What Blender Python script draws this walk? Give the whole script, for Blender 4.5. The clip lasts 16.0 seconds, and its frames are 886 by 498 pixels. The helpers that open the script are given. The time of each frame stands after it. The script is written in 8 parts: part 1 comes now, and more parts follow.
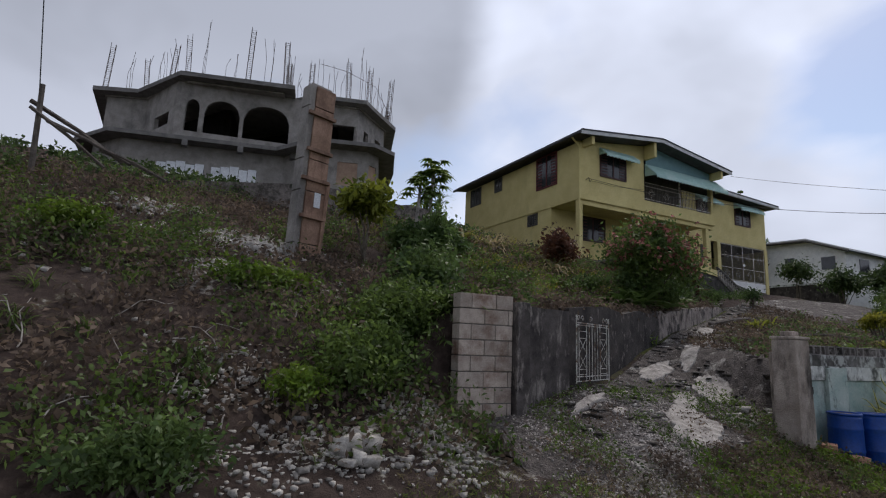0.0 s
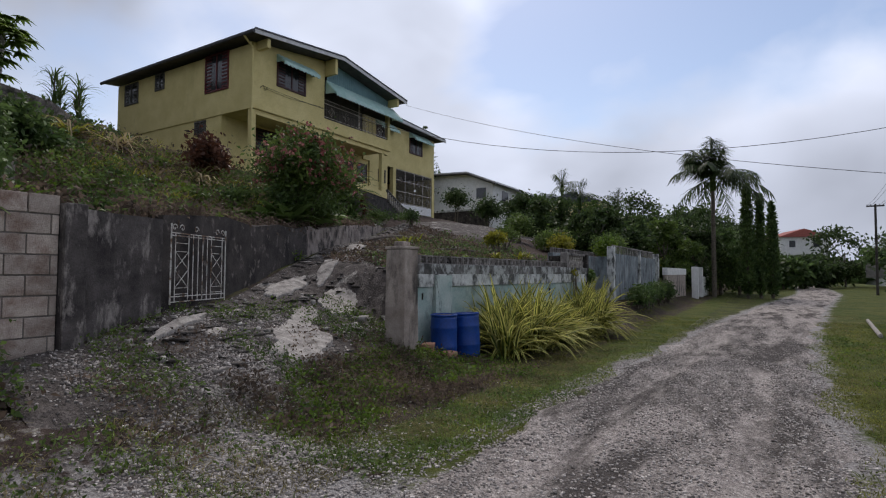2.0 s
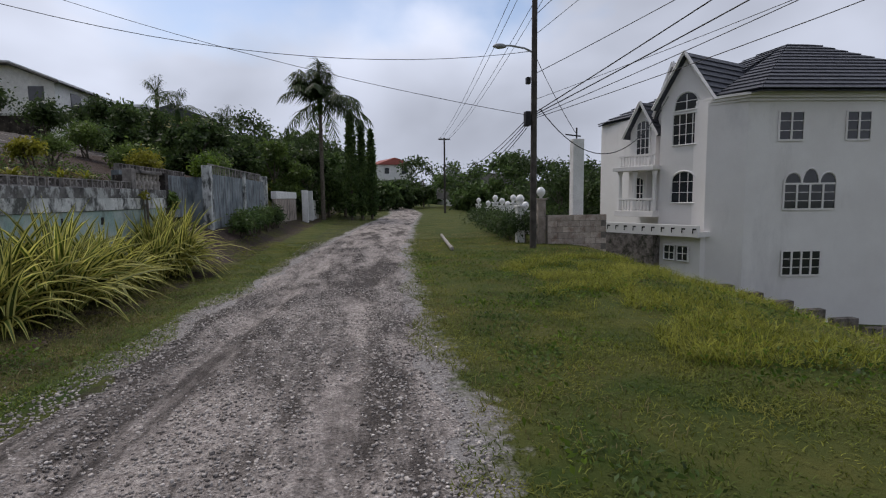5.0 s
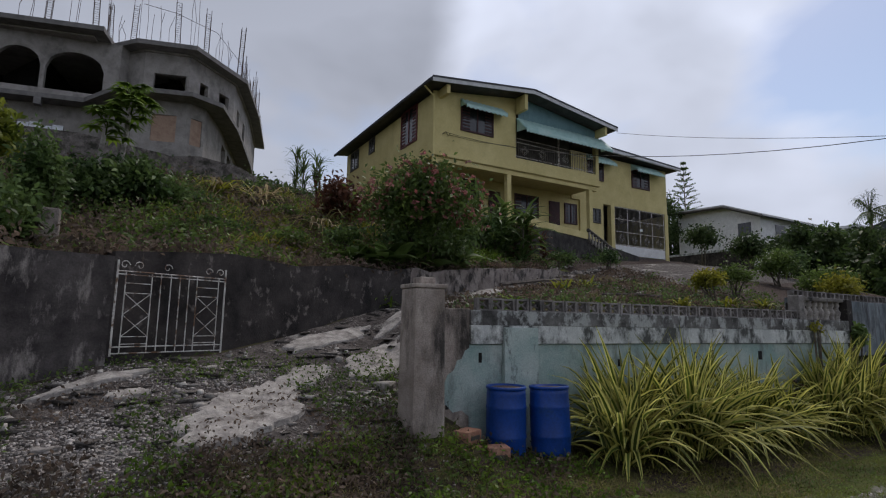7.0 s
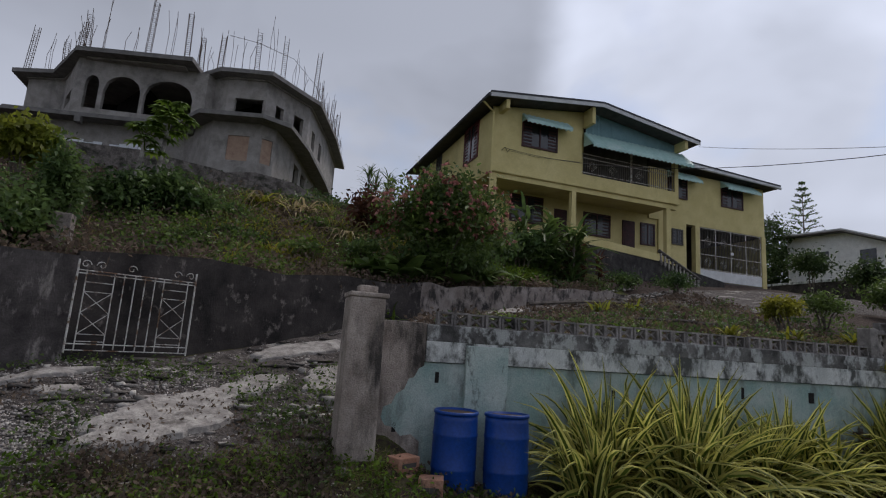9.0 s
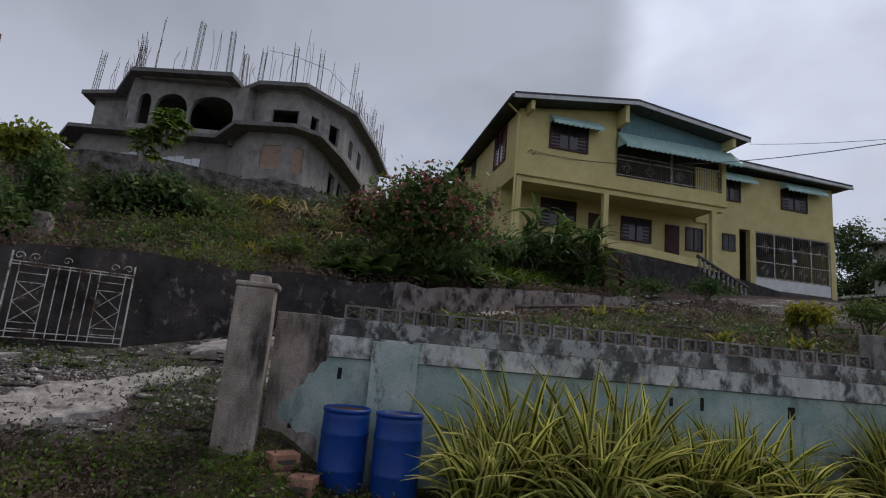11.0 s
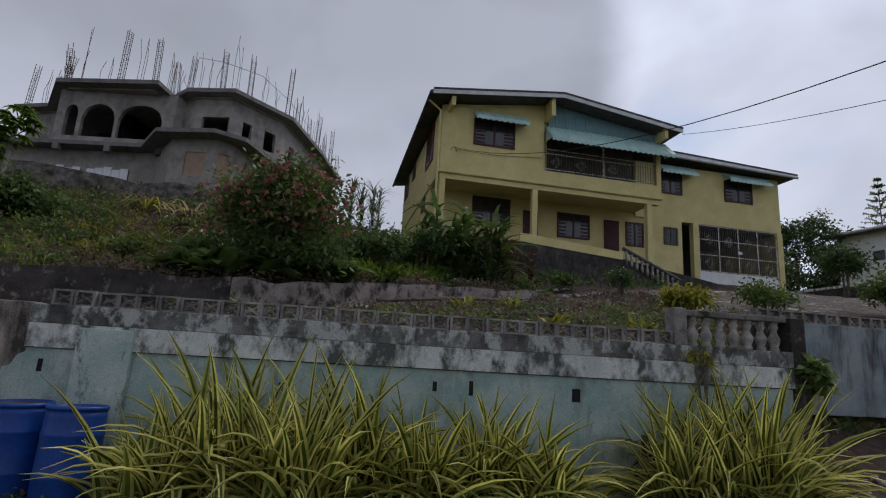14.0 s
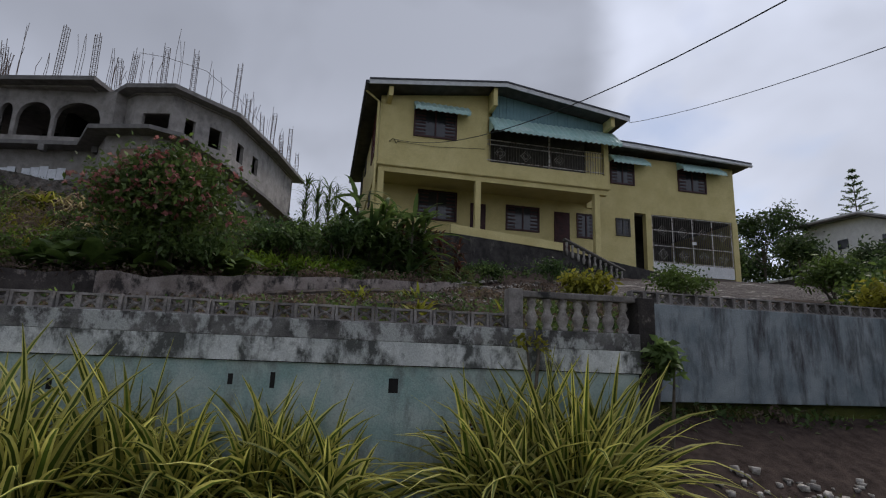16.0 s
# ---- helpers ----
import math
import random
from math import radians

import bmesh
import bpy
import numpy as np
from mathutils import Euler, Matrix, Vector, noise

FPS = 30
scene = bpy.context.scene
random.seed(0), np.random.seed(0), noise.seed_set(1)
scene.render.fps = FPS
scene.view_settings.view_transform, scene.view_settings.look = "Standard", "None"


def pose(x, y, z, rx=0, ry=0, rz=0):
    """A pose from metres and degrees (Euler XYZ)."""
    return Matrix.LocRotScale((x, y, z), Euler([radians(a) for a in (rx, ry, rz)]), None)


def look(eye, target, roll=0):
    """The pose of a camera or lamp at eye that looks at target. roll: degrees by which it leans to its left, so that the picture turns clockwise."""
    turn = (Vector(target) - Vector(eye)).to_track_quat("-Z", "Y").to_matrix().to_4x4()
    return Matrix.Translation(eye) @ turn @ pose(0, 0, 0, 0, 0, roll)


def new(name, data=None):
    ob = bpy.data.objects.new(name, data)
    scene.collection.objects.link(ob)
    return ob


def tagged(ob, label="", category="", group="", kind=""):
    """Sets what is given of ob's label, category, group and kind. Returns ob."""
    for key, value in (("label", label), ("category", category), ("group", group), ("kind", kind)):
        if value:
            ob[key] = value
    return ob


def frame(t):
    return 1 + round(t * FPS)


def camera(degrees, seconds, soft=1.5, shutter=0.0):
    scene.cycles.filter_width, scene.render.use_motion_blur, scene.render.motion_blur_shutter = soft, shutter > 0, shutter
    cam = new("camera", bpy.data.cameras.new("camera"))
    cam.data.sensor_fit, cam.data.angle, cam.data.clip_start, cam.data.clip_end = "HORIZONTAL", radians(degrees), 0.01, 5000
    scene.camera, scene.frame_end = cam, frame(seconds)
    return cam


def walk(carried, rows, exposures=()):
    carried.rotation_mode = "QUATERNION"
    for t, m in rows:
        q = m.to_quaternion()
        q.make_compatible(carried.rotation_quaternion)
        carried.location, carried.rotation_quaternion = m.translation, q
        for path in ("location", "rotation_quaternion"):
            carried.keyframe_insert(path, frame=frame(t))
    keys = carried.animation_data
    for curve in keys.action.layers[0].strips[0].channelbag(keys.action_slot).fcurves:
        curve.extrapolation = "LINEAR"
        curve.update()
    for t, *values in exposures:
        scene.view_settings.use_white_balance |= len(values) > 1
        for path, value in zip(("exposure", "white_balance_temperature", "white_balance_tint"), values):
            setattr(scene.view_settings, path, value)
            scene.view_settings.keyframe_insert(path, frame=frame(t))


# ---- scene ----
cam = camera(79.7, 16.0, 1.15)
METRES, EYE, TILT, LEAN, TURN = 14.4, 1.55, 0.0, 0.0, -27.2
ROWS = [
    (0.0, 0.0, 0.0, 0.0, -0.4, 9.9, -2.32),
    (0.5, 0.0261, 0.0114, -0.0007, -2.28, 9.79, -1.77),
    (1.0, 0.0531, 0.0251, -0.0037, -8.16, 8.52, -1.81),
    (1.5, 0.0803, 0.0383, -0.0062, -17.51, 6.6, -0.16),
    (2.0, 0.1087, 0.0483, -0.008, -31.36, 2.51, -0.3),
    (2.5, 0.1327, 0.0623, -0.01, -46.96, 0.48, -0.58),
    (3.0, 0.1611, 0.0717, -0.0109, -62.27, -1.5, -1.18),
    (3.2, 0.1719, 0.0769, -0.0112, -69.0, -2.2, -1.2),
    (3.7, 0.1990, 0.0898, -0.0120, -80.5, -3.8, -0.8),
    (4.25, 0.2289, 0.1041, -0.0127, -84.0, -5.2, -0.2),
    (4.8, 0.2587, 0.1183, -0.0135, -76.5, -5.6, 0.4),
    (5.3, 0.2858, 0.1312, -0.0142, -59.9, -5.2, 0.8),
    (5.5, 0.2966, 0.1364, -0.0145, -51.8, -4.48, 0.92),
    (6.0, 0.3218, 0.1479, -0.0099, -30.68, 0.77, 1.48),
    (6.5, 0.3492, 0.1532, -0.0077, -10.97, 5.31, -0.14),
    (7.0, 0.3751, 0.1635, -0.0087, -2.94, 7.88, -0.97),
    (7.5, 0.406, 0.17, -0.0093, -0.44, 8.58, -1.43),
    (8.0, 0.4336, 0.1811, -0.0092, 1.53, 8.92, -1.44),
    (10.5, 0.5767, 0.2372, -0.0112, 14.42, 10.43, -6.58),
    (11.0, 0.6078, 0.2511, -0.0117, 14.67, 10.42, -5.18),
    (11.5, 0.6362, 0.2689, -0.013, 15.05, 10.28, -4.91),
    (12.0, 0.6684, 0.284, -0.0136, 16.55, 10.13, -0.89),
    (12.5, 0.6948, 0.3026, -0.0157, 16.99, 10.38, -0.89),
    (13.0, 0.7236, 0.317, -0.0164, 16.86, 11.14, -1.55),
    (13.5, 0.755, 0.3324, -0.0184, 16.35, 11.39, -2.85),
    (14.0, 0.785, 0.3452, -0.0192, 14.93, 11.74, -3.27),
    (14.5, 0.8152, 0.3619, -0.0209, 14.3, 11.83, -3.06),
    (15.0, 0.844, 0.3787, -0.0212, 14.1, 11.86, -3.16),
    (15.5, 0.8756, 0.3953, -0.0209, 14.25, 11.72, -1.71),
    (16.0, 0.9027, 0.4149, -0.0217, 14.33, 11.82, -2.07),
]
walk(cam, [(t, pose(0, 0, EYE, TILT, LEAN, TURN) @ pose(METRES * x, METRES * y, METRES * z, 90 + pitch, roll, yaw)) for t, x, y, z, yaw, pitch, roll in ROWS],
     [(0.0, 0.24, 6750, 14.0), (1.5, 0.30, 6750, 14.0), (2.5, 0.32, 6750, 14.0), (5.5, 0.28, 6750, 14.0), (6.5, 0.18, 6750, 14.0), (8.0, 0.08, 6750, 14.0), (16.0, 0.09, 6750, 14.0)])


# ---- sky and sun ----
world = bpy.data.worlds.new("sky")
scene.world = world
world.use_nodes = True
wn, wl = world.node_tree.nodes, world.node_tree.links
wn.clear()


def wnode(kind, **values):
    n = wn.new(kind)
    for key, v in values.items():
        n.inputs[key].default_value = v
    return n


sky = wn.new("ShaderNodeTexSky")
sky.sky_type, sky.sun_disc = "NISHITA", False
sky.sun_elevation, sky.sun_rotation = radians(57), radians(57)
sky_dim = wnode("ShaderNodeBackground", Strength=0.11)
wl.new(sky.outputs[0], sky_dim.inputs[0])
coord = wn.new("ShaderNodeTexCoord")
wmap = wn.new("ShaderNodeMapping")
wmap.inputs["Scale"].default_value = (1.0, 1.0, 1.6)
wmap.inputs["Location"].default_value = (0.35, 0.1, 0.3)
wl.new(coord.outputs["Generated"], wmap.inputs[0])
big = wnode("ShaderNodeTexNoise", Scale=1.7, Detail=6.0, Roughness=0.48, Distortion=0.25)
wl.new(wmap.outputs[0], big.inputs["Vector"])
cover = wn.new("ShaderNodeValToRGB")
cover.color_ramp.elements[0].position, cover.color_ramp.elements[1].position = 0.30, 0.43
gap = wn.new("ShaderNodeVectorMath")
gap.operation = "DOT_PRODUCT"
wl.new(coord.outputs["Generated"], gap.inputs[0])
gap.inputs[1].default_value = Vector((0.89, 0.19, 0.42)).normalized()
thin = wn.new("ShaderNodeMapRange")
thin.interpolation_type = "SMOOTHSTEP"
thin.inputs[1].default_value, thin.inputs[2].default_value, thin.inputs[3].default_value, thin.inputs[4].default_value = 0.94, 0.995, 0.0, -0.20
wl.new(gap.outputs["Value"], thin.inputs[0])
thinned = wn.new("ShaderNodeMath")
wl.new(big.outputs["Fac"], thinned.inputs[0])
wl.new(thin.outputs[0], thinned.inputs[1])
wl.new(thinned.outputs[0], cover.inputs[0])
soft_n = wnode("ShaderNodeTexNoise", Scale=2.3, Detail=4.0, Roughness=0.45, Distortion=0.2)
wl.new(wmap.outputs[0], soft_n.inputs["Vector"])
tone = wn.new("ShaderNodeValToRGB")
e = tone.color_ramp.elements
e[0].position, e[0].color = 0.34, (0.40, 0.45, 0.545, 1)
e[1].position, e[1].color = 0.58, (0.60, 0.675, 0.82, 1)
wl.new(soft_n.outputs["Fac"], tone.inputs[0])
cloud = wnode("ShaderNodeBackground", Strength=0.93)
wl.new(tone.outputs[0], cloud.inputs[0])
toward = wn.new("ShaderNodeVectorMath")
toward.operation = "DOT_PRODUCT"
wl.new(coord.outputs["Generated"], toward.inputs[0])
toward.inputs[1].default_value = Vector((0.70, 0.56, 0.45)).normalized()
bright = wn.new("ShaderNodeMapRange")
bright.interpolation_type = "SMOOTHSTEP"
bright.inputs[1].default_value, bright.inputs[2].default_value, bright.inputs[3].default_value, bright.inputs[4].default_value = 0.36, 0.92, 0.86, 1.16
wl.new(toward.outputs["Value"], bright.inputs[0])
# a heavy grey cloud bank with a sharp upright edge towards the north-east
heavy = wn.new("ShaderNodeVectorMath")
heavy.operation = "DOT_PRODUCT"
wl.new(coord.outputs["Generated"], heavy.inputs[0])
heavy.inputs[1].default_value = (-0.862, 0.508, 0.0)
ragged = wn.new("ShaderNodeMath")
ragged.operation = "MULTIPLY_ADD"
ragged.inputs[1].default_value = 0.25
wl.new(big.outputs["Fac"], ragged.inputs[0])
wl.new(heavy.outputs["Value"], ragged.inputs[2])


def wrange(source, a, b, c, d):
    n = wn.new("ShaderNodeMapRange")
    n.interpolation_type = "SMOOTHSTEP"
    n.inputs[1].default_value, n.inputs[2].default_value, n.inputs[3].default_value, n.inputs[4].default_value = a, b, c, d
    wl.new(source, n.inputs[0])
    return n.outputs[0]


def wmath(op, a, b):
    n = wn.new("ShaderNodeMath")
    n.operation = op
    for k, v in enumerate((a, b)):
        if isinstance(v, float):
            n.inputs[k].default_value = v
        else:
            wl.new(v, n.inputs[k])
    return n.outputs[0]


updown = wn.new("ShaderNodeSeparateXYZ")
wl.new(coord.outputs["Generated"], updown.inputs[0])
bank = wmath("MULTIPLY", wrange(ragged.outputs[0], 0.075, 0.175, 0.0, 1.0), wrange(ragged.outputs[0], 0.45, 0.95, 1.0, 0.75))
bank = wmath("MULTIPLY", bank, wrange(updown.outputs["Z"], 0.22, 0.52, 0.35, 1.0))
low_grey = wmath("MULTIPLY", wrange(updown.outputs["Z"], 0.08, 0.34, 0.34, 0.0), wrange(updown.outputs["X"], 0.86, 0.97, 0.0, 1.0))
grey_out = wmath("SUBTRACT", wmath("SUBTRACT", 1.0, wmath("MULTIPLY", bank, 0.46)), low_grey)
shade = wn.new("ShaderNodeMath")
shade.operation = "MULTIPLY"
wl.new(bright.outputs[0], shade.inputs[0])
wl.new(grey_out, shade.inputs[1])
wl.new(shade.outputs[0], cloud.inputs["Strength"])
wmix = wn.new("ShaderNodeMixShader")
wl.new(cover.outputs[0], wmix.inputs[0])
wl.new(sky_dim.outputs[0], wmix.inputs[1])
wl.new(cloud.outputs[0], wmix.inputs[2])
wout = wn.new("ShaderNodeOutputWorld")
wl.new(wmix.outputs[0], wout.inputs[0])

sun = new("sun", bpy.data.lights.new("sun", "SUN"))
sun.data.energy, sun.data.angle, sun.data.color = 1.5, radians(25), (1.0, 0.96, 0.9)
sun.matrix_world = look((42, 30, 62), (8, 8, 0))


# ---- materials ----
def material(name, c1, c2, scale=6.0, rough=0.85, bump=0.3, fine=60.0, metal=0.0, stain=None, stain_at=(0.5, 0.62),
             stain_scale=1.3, streak=1.0, island=0.0, obj=0.0, spec=0.3, through_leaf=0.0, depth=0.02, along=1.0, grain=0.18):
    """Two mixed colours, fine grain, stains of a third colour, bump; positions in metres."""
    m = bpy.data.materials.new(name)
    m.use_nodes = True
    nt = m.node_tree
    N, L = nt.nodes, nt.links
    N.clear()

    def node(kind, **v):
        n = N.new(kind)
        for key, value in v.items():
            n.inputs[key].default_value = value
        return n

    geo = N.new("ShaderNodeNewGeometry")
    a = node("ShaderNodeTexNoise", Scale=scale, Detail=5.0, Roughness=0.6)
    L.new(geo.outputs["Position"], a.inputs["Vector"])
    f = node("ShaderNodeTexNoise", Scale=fine, Detail=3.0, Roughness=0.65)
    L.new(geo.outputs["Position"], f.inputs["Vector"])
    ra = N.new("ShaderNodeValToRGB")
    ra.color_ramp.elements[0].position, ra.color_ramp.elements[1].position = 0.35, 0.65
    ra.color_ramp.elements[0].color, ra.color_ramp.elements[1].color = (*c1, 1), (*c2, 1)
    L.new(a.outputs["Fac"], ra.inputs[0])
    col = ra.outputs[0]
    if stain:
        mp = node("ShaderNodeMapping", Scale=(1.0 / along, 1, 1.0 / streak))
        L.new(geo.outputs["Position"], mp.inputs[0])
        st = node("ShaderNodeTexNoise", Scale=stain_scale, Detail=8.0, Roughness=0.68, Distortion=0.15)
        L.new(mp.outputs[0], st.inputs["Vector"])
        rs = N.new("ShaderNodeMapRange")
        rs.inputs[1].default_value, rs.inputs[2].default_value = stain_at
        L.new(st.outputs["Fac"], rs.inputs[0])
        mx = N.new("ShaderNodeMix")
        mx.data_type = "RGBA"
        L.new(rs.outputs[0], mx.inputs[0])
        L.new(col, mx.inputs[6])
        mx.inputs[7].default_value = (*stain, 1)
        col = mx.outputs[2]
    hs = N.new("ShaderNodeHueSaturation")
    L.new(col, hs.inputs["Color"])
    val = N.new("ShaderNodeMapRange")
    val.inputs[1].default_value, val.inputs[2].default_value, val.inputs[3].default_value, val.inputs[4].default_value = 0.3, 0.7, 1 - grain, 1 + grain
    L.new(f.outputs["Fac"], val.inputs[0])
    v_out = val.outputs[0]
    if island or obj:
        rnd = geo.outputs["Random Per Island"] if island else N.new("ShaderNodeObjectInfo").outputs["Random"]
        amount = island or obj
        mr = N.new("ShaderNodeMapRange")
        mr.inputs[3].default_value, mr.inputs[4].default_value = 1 - amount, 1 + amount
        L.new(rnd, mr.inputs[0])
        mu = N.new("ShaderNodeMath")
        mu.operation = "MULTIPLY"
        L.new(v_out, mu.inputs[0])
        L.new(mr.outputs[0], mu.inputs[1])
        v_out = mu.outputs[0]
    L.new(v_out, hs.inputs["Value"])
    b = node("ShaderNodeBsdfPrincipled", Roughness=rough, Metallic=metal)
    b.inputs["Specular IOR Level"].default_value = spec
    L.new(hs.outputs[0], b.inputs["Base Color"])
    if bump:
        ad = N.new("ShaderNodeMath")
        ad.operation = "ADD"
        L.new(a.outputs["Fac"], ad.inputs[0])
        L.new(f.outputs["Fac"], ad.inputs[1])
        bp = node("ShaderNodeBump", Strength=bump, Distance=depth)
        L.new(ad.outputs[0], bp.inputs["Height"])
        L.new(bp.outputs[0], b.inputs["Normal"])
    out = N.new("ShaderNodeOutputMaterial")
    shader = b.outputs[0]
    if through_leaf:
        tr = N.new("ShaderNodeBsdfTranslucent")
        L.new(hs.outputs[0], tr.inputs[0])
        ms = N.new("ShaderNodeMixShader")
        ms.inputs[0].default_value = through_leaf
        L.new(shader, ms.inputs[1])
        L.new(tr.outputs[0], ms.inputs[2])
        shader = ms.outputs[0]
    L.new(shader, out.inputs[0])
    return m


def ground_material():
    """Soil, grass, gravel and pale rock mixed by the ground's own cover attribute, broken up by noise."""
    m = bpy.data.materials.new("ground_cover")
    m.use_nodes = True
    N, L = m.node_tree.nodes, m.node_tree.links
    b = N["Principled BSDF"]
    b.inputs["Roughness"].default_value = 0.95
    b.inputs["Specular IOR Level"].default_value = 0.15
    geo = N.new("ShaderNodeNewGeometry")
    at = N.new("ShaderNodeAttribute")
    at.attribute_name = "cover"
    sep = N.new("ShaderNodeSeparateColor")
    L.new(at.outputs["Color"], sep.inputs[0])

    def noise_at(s, d=6.0):
        n = N.new("ShaderNodeTexNoise")
        n.inputs["Scale"].default_value, n.inputs["Detail"].default_value, n.inputs["Roughness"].default_value = s, d, 0.65
        L.new(geo.outputs["Position"], n.inputs["Vector"])
        return n.outputs["Fac"]

    def ramp(fac, lo, hi, c1, c2):
        r = N.new("ShaderNodeValToRGB")
        r.color_ramp.elements[0].position, r.color_ramp.elements[1].position = lo, hi
        r.color_ramp.elements[0].color, r.color_ramp.elements[1].color = (*c1, 1), (*c2, 1)
        L.new(fac, r.inputs[0])
        return r.outputs[0]

    fine, mid, large = noise_at(45), noise_at(7), noise_at(1.1)
    soil = ramp(mid, 0.3, 0.7, (0.026, 0.018, 0.015), (0.085, 0.062, 0.053))
    grass = ramp(large, 0.3, 0.68, (0.030, 0.055, 0.010), (0.092, 0.092, 0.024))
    gravel = ramp(fine, 0.3, 0.72, (0.10, 0.092, 0.09), (0.42, 0.40, 0.39))
    rock = ramp(mid, 0.3, 0.7, (0.22, 0.21, 0.19), (0.55, 0.53, 0.48))

    def over(base, top, amount):
        ad = N.new("ShaderNodeMath")
        ad.operation = "ADD"
        L.new(amount, ad.inputs[0])
        sc = N.new("ShaderNodeMapRange")
        sc.inputs[1].default_value, sc.inputs[2].default_value, sc.inputs[3].default_value, sc.inputs[4].default_value = 0.25, 0.75, -0.5, 0.5
        av = N.new("ShaderNodeMath")
        av.operation = "MULTIPLY_ADD"
        av.inputs[1].default_value, av.inputs[2].default_value = 0.5, 0.0
        L.new(large, av.inputs[0])
        a2 = N.new("ShaderNodeMath")
        a2.operation = "MULTIPLY_ADD"
        a2.inputs[1].default_value = 0.5
        L.new(mid, a2.inputs[0])
        L.new(av.outputs[0], a2.inputs[2])
        L.new(a2.outputs[0], sc.inputs[0])
        L.new(sc.outputs[0], ad.inputs[1])
        mr = N.new("ShaderNodeMapRange")
        mr.inputs[1].default_value, mr.inputs[2].default_value = 0.38, 0.62
        L.new(ad.outputs[0], mr.inputs[0])
        mx = N.new("ShaderNodeMix")
        mx.data_type = "RGBA"
        L.new(mr.outputs[0], mx.inputs[0])
        L.new(base, mx.inputs[6])
        L.new(top, mx.inputs[7])
        return mx.outputs[2]

    c = over(soil, grass, sep.outputs[1])
    c = over(c, gravel, sep.outputs[0])
    c = over(c, rock, sep.outputs[2])
    L.new(c, b.inputs["Base Color"])
    bp = N.new("ShaderNodeBump")
    bp.inputs["Strength"].default_value, bp.inputs["Distance"].default_value = 0.7, 0.04
    ad = N.new("ShaderNodeMath")
    ad.operation = "ADD"
    L.new(fine, ad.inputs[0])
    L.new(mid, ad.inputs[1])
    L.new(ad.outputs[0], bp.inputs["Height"])
    L.new(bp.outputs[0], b.inputs["Normal"])
    return m


M_GROUND = ground_material()
M_ROAD = material("crushed_limestone", (0.22, 0.19, 0.177), (0.43, 0.387, 0.362), 14, 0.95, 1.0, 48, stain=(0.068, 0.058, 0.053), stain_at=(0.47, 0.60), stain_scale=1.5, depth=0.035, along=4.0, grain=0.5)
M_DRIVE = material("broken_asphalt", (0.048, 0.040, 0.037), (0.125, 0.108, 0.100), 6, 0.92, 1.0, 34, stain=(0.34, 0.32, 0.295), stain_at=(0.57, 0.64), stain_scale=2.4, depth=0.045, along=2.2, grain=0.5)
M_CRUST = material("asphalt_crust", (0.05, 0.044, 0.04), (0.13, 0.118, 0.108), 9, 0.93, 0.8, 40, stain=(0.22, 0.205, 0.19), stain_at=(0.56, 0.68), stain_scale=3, island=0.35)
M_CHIP = material("limestone_chips", (0.17, 0.15, 0.14), (0.46, 0.425, 0.40), 12, 0.95, 0.4, 60, island=0.5)
M_STONE = material("limestone", (0.21, 0.195, 0.18), (0.44, 0.415, 0.385), 12, 0.95, 0.4, 60, island=0.45)
M_PALE = material("pale_concrete", (0.22, 0.20, 0.187), (0.40, 0.375, 0.345), 8, 0.92, 0.6, 40, stain=(0.13, 0.115, 0.105), stain_at=(0.54, 0.66), stain_scale=4.5)
M_DARKWALL = material("mouldy_render", (0.018, 0.0155, 0.015), (0.068, 0.058, 0.054), 2.2, 0.9, 0.6, 45, stain=(0.19, 0.165, 0.15), stain_at=(0.57, 0.67), stain_scale=5.5, streak=1.3)
M_STREAK = material("white_streaked_mould", (0.035, 0.03, 0.03), (0.11, 0.097, 0.092), 3, 0.9, 0.5, 50, stain=(0.28, 0.25, 0.23), stain_at=(0.53, 0.64), stain_scale=5.5, streak=3.0)
M_RUBBLE = material("white_limestone", (0.27, 0.252, 0.232), (0.50, 0.475, 0.44), 9, 0.95, 0.4, 60, island=0.35)
M_OLD = material("old_stonework", (0.10, 0.087, 0.08), (0.26, 0.23, 0.215), 5, 0.95, 0.9, 40, stain=(0.04, 0.042, 0.03), stain_at=(0.48, 0.62), stain_scale=3.0, depth=0.05)
M_TERRACE = material("sooty_terrace_render", (0.025, 0.023, 0.022), (0.062, 0.057, 0.053), 4, 0.92, 0.6, 45, stain=(0.12, 0.11, 0.10), stain_at=(0.58, 0.7), stain_scale=3.0, streak=2.0)
M_RUIN = material("ruined_plaster", (0.20, 0.165, 0.15), (0.38, 0.33, 0.30), 3, 0.93, 0.7, 45, stain=(0.045, 0.04, 0.038), stain_at=(0.48, 0.60), stain_scale=3.6, streak=1.5, depth=0.03)
M_BLOCK = material("concrete_block", (0.36, 0.295, 0.255), (0.50, 0.43, 0.375), 6, 0.95, 0.6, 70, stain=(0.20, 0.125, 0.095), stain_at=(0.52, 0.68), stain_scale=2.0, obj=0.18)
M_MORTAR = material("mortar", (0.14, 0.125, 0.115), (0.22, 0.20, 0.18), 8, 0.95, 0.4, 80)
M_POST = material("weathered_concrete", (0.27, 0.225, 0.195), (0.46, 0.395, 0.35), 3, 0.92, 0.6, 60, stain=(0.062, 0.055, 0.05), stain_at=(0.47, 0.66), stain_scale=3.0, streak=3.0, depth=0.03)
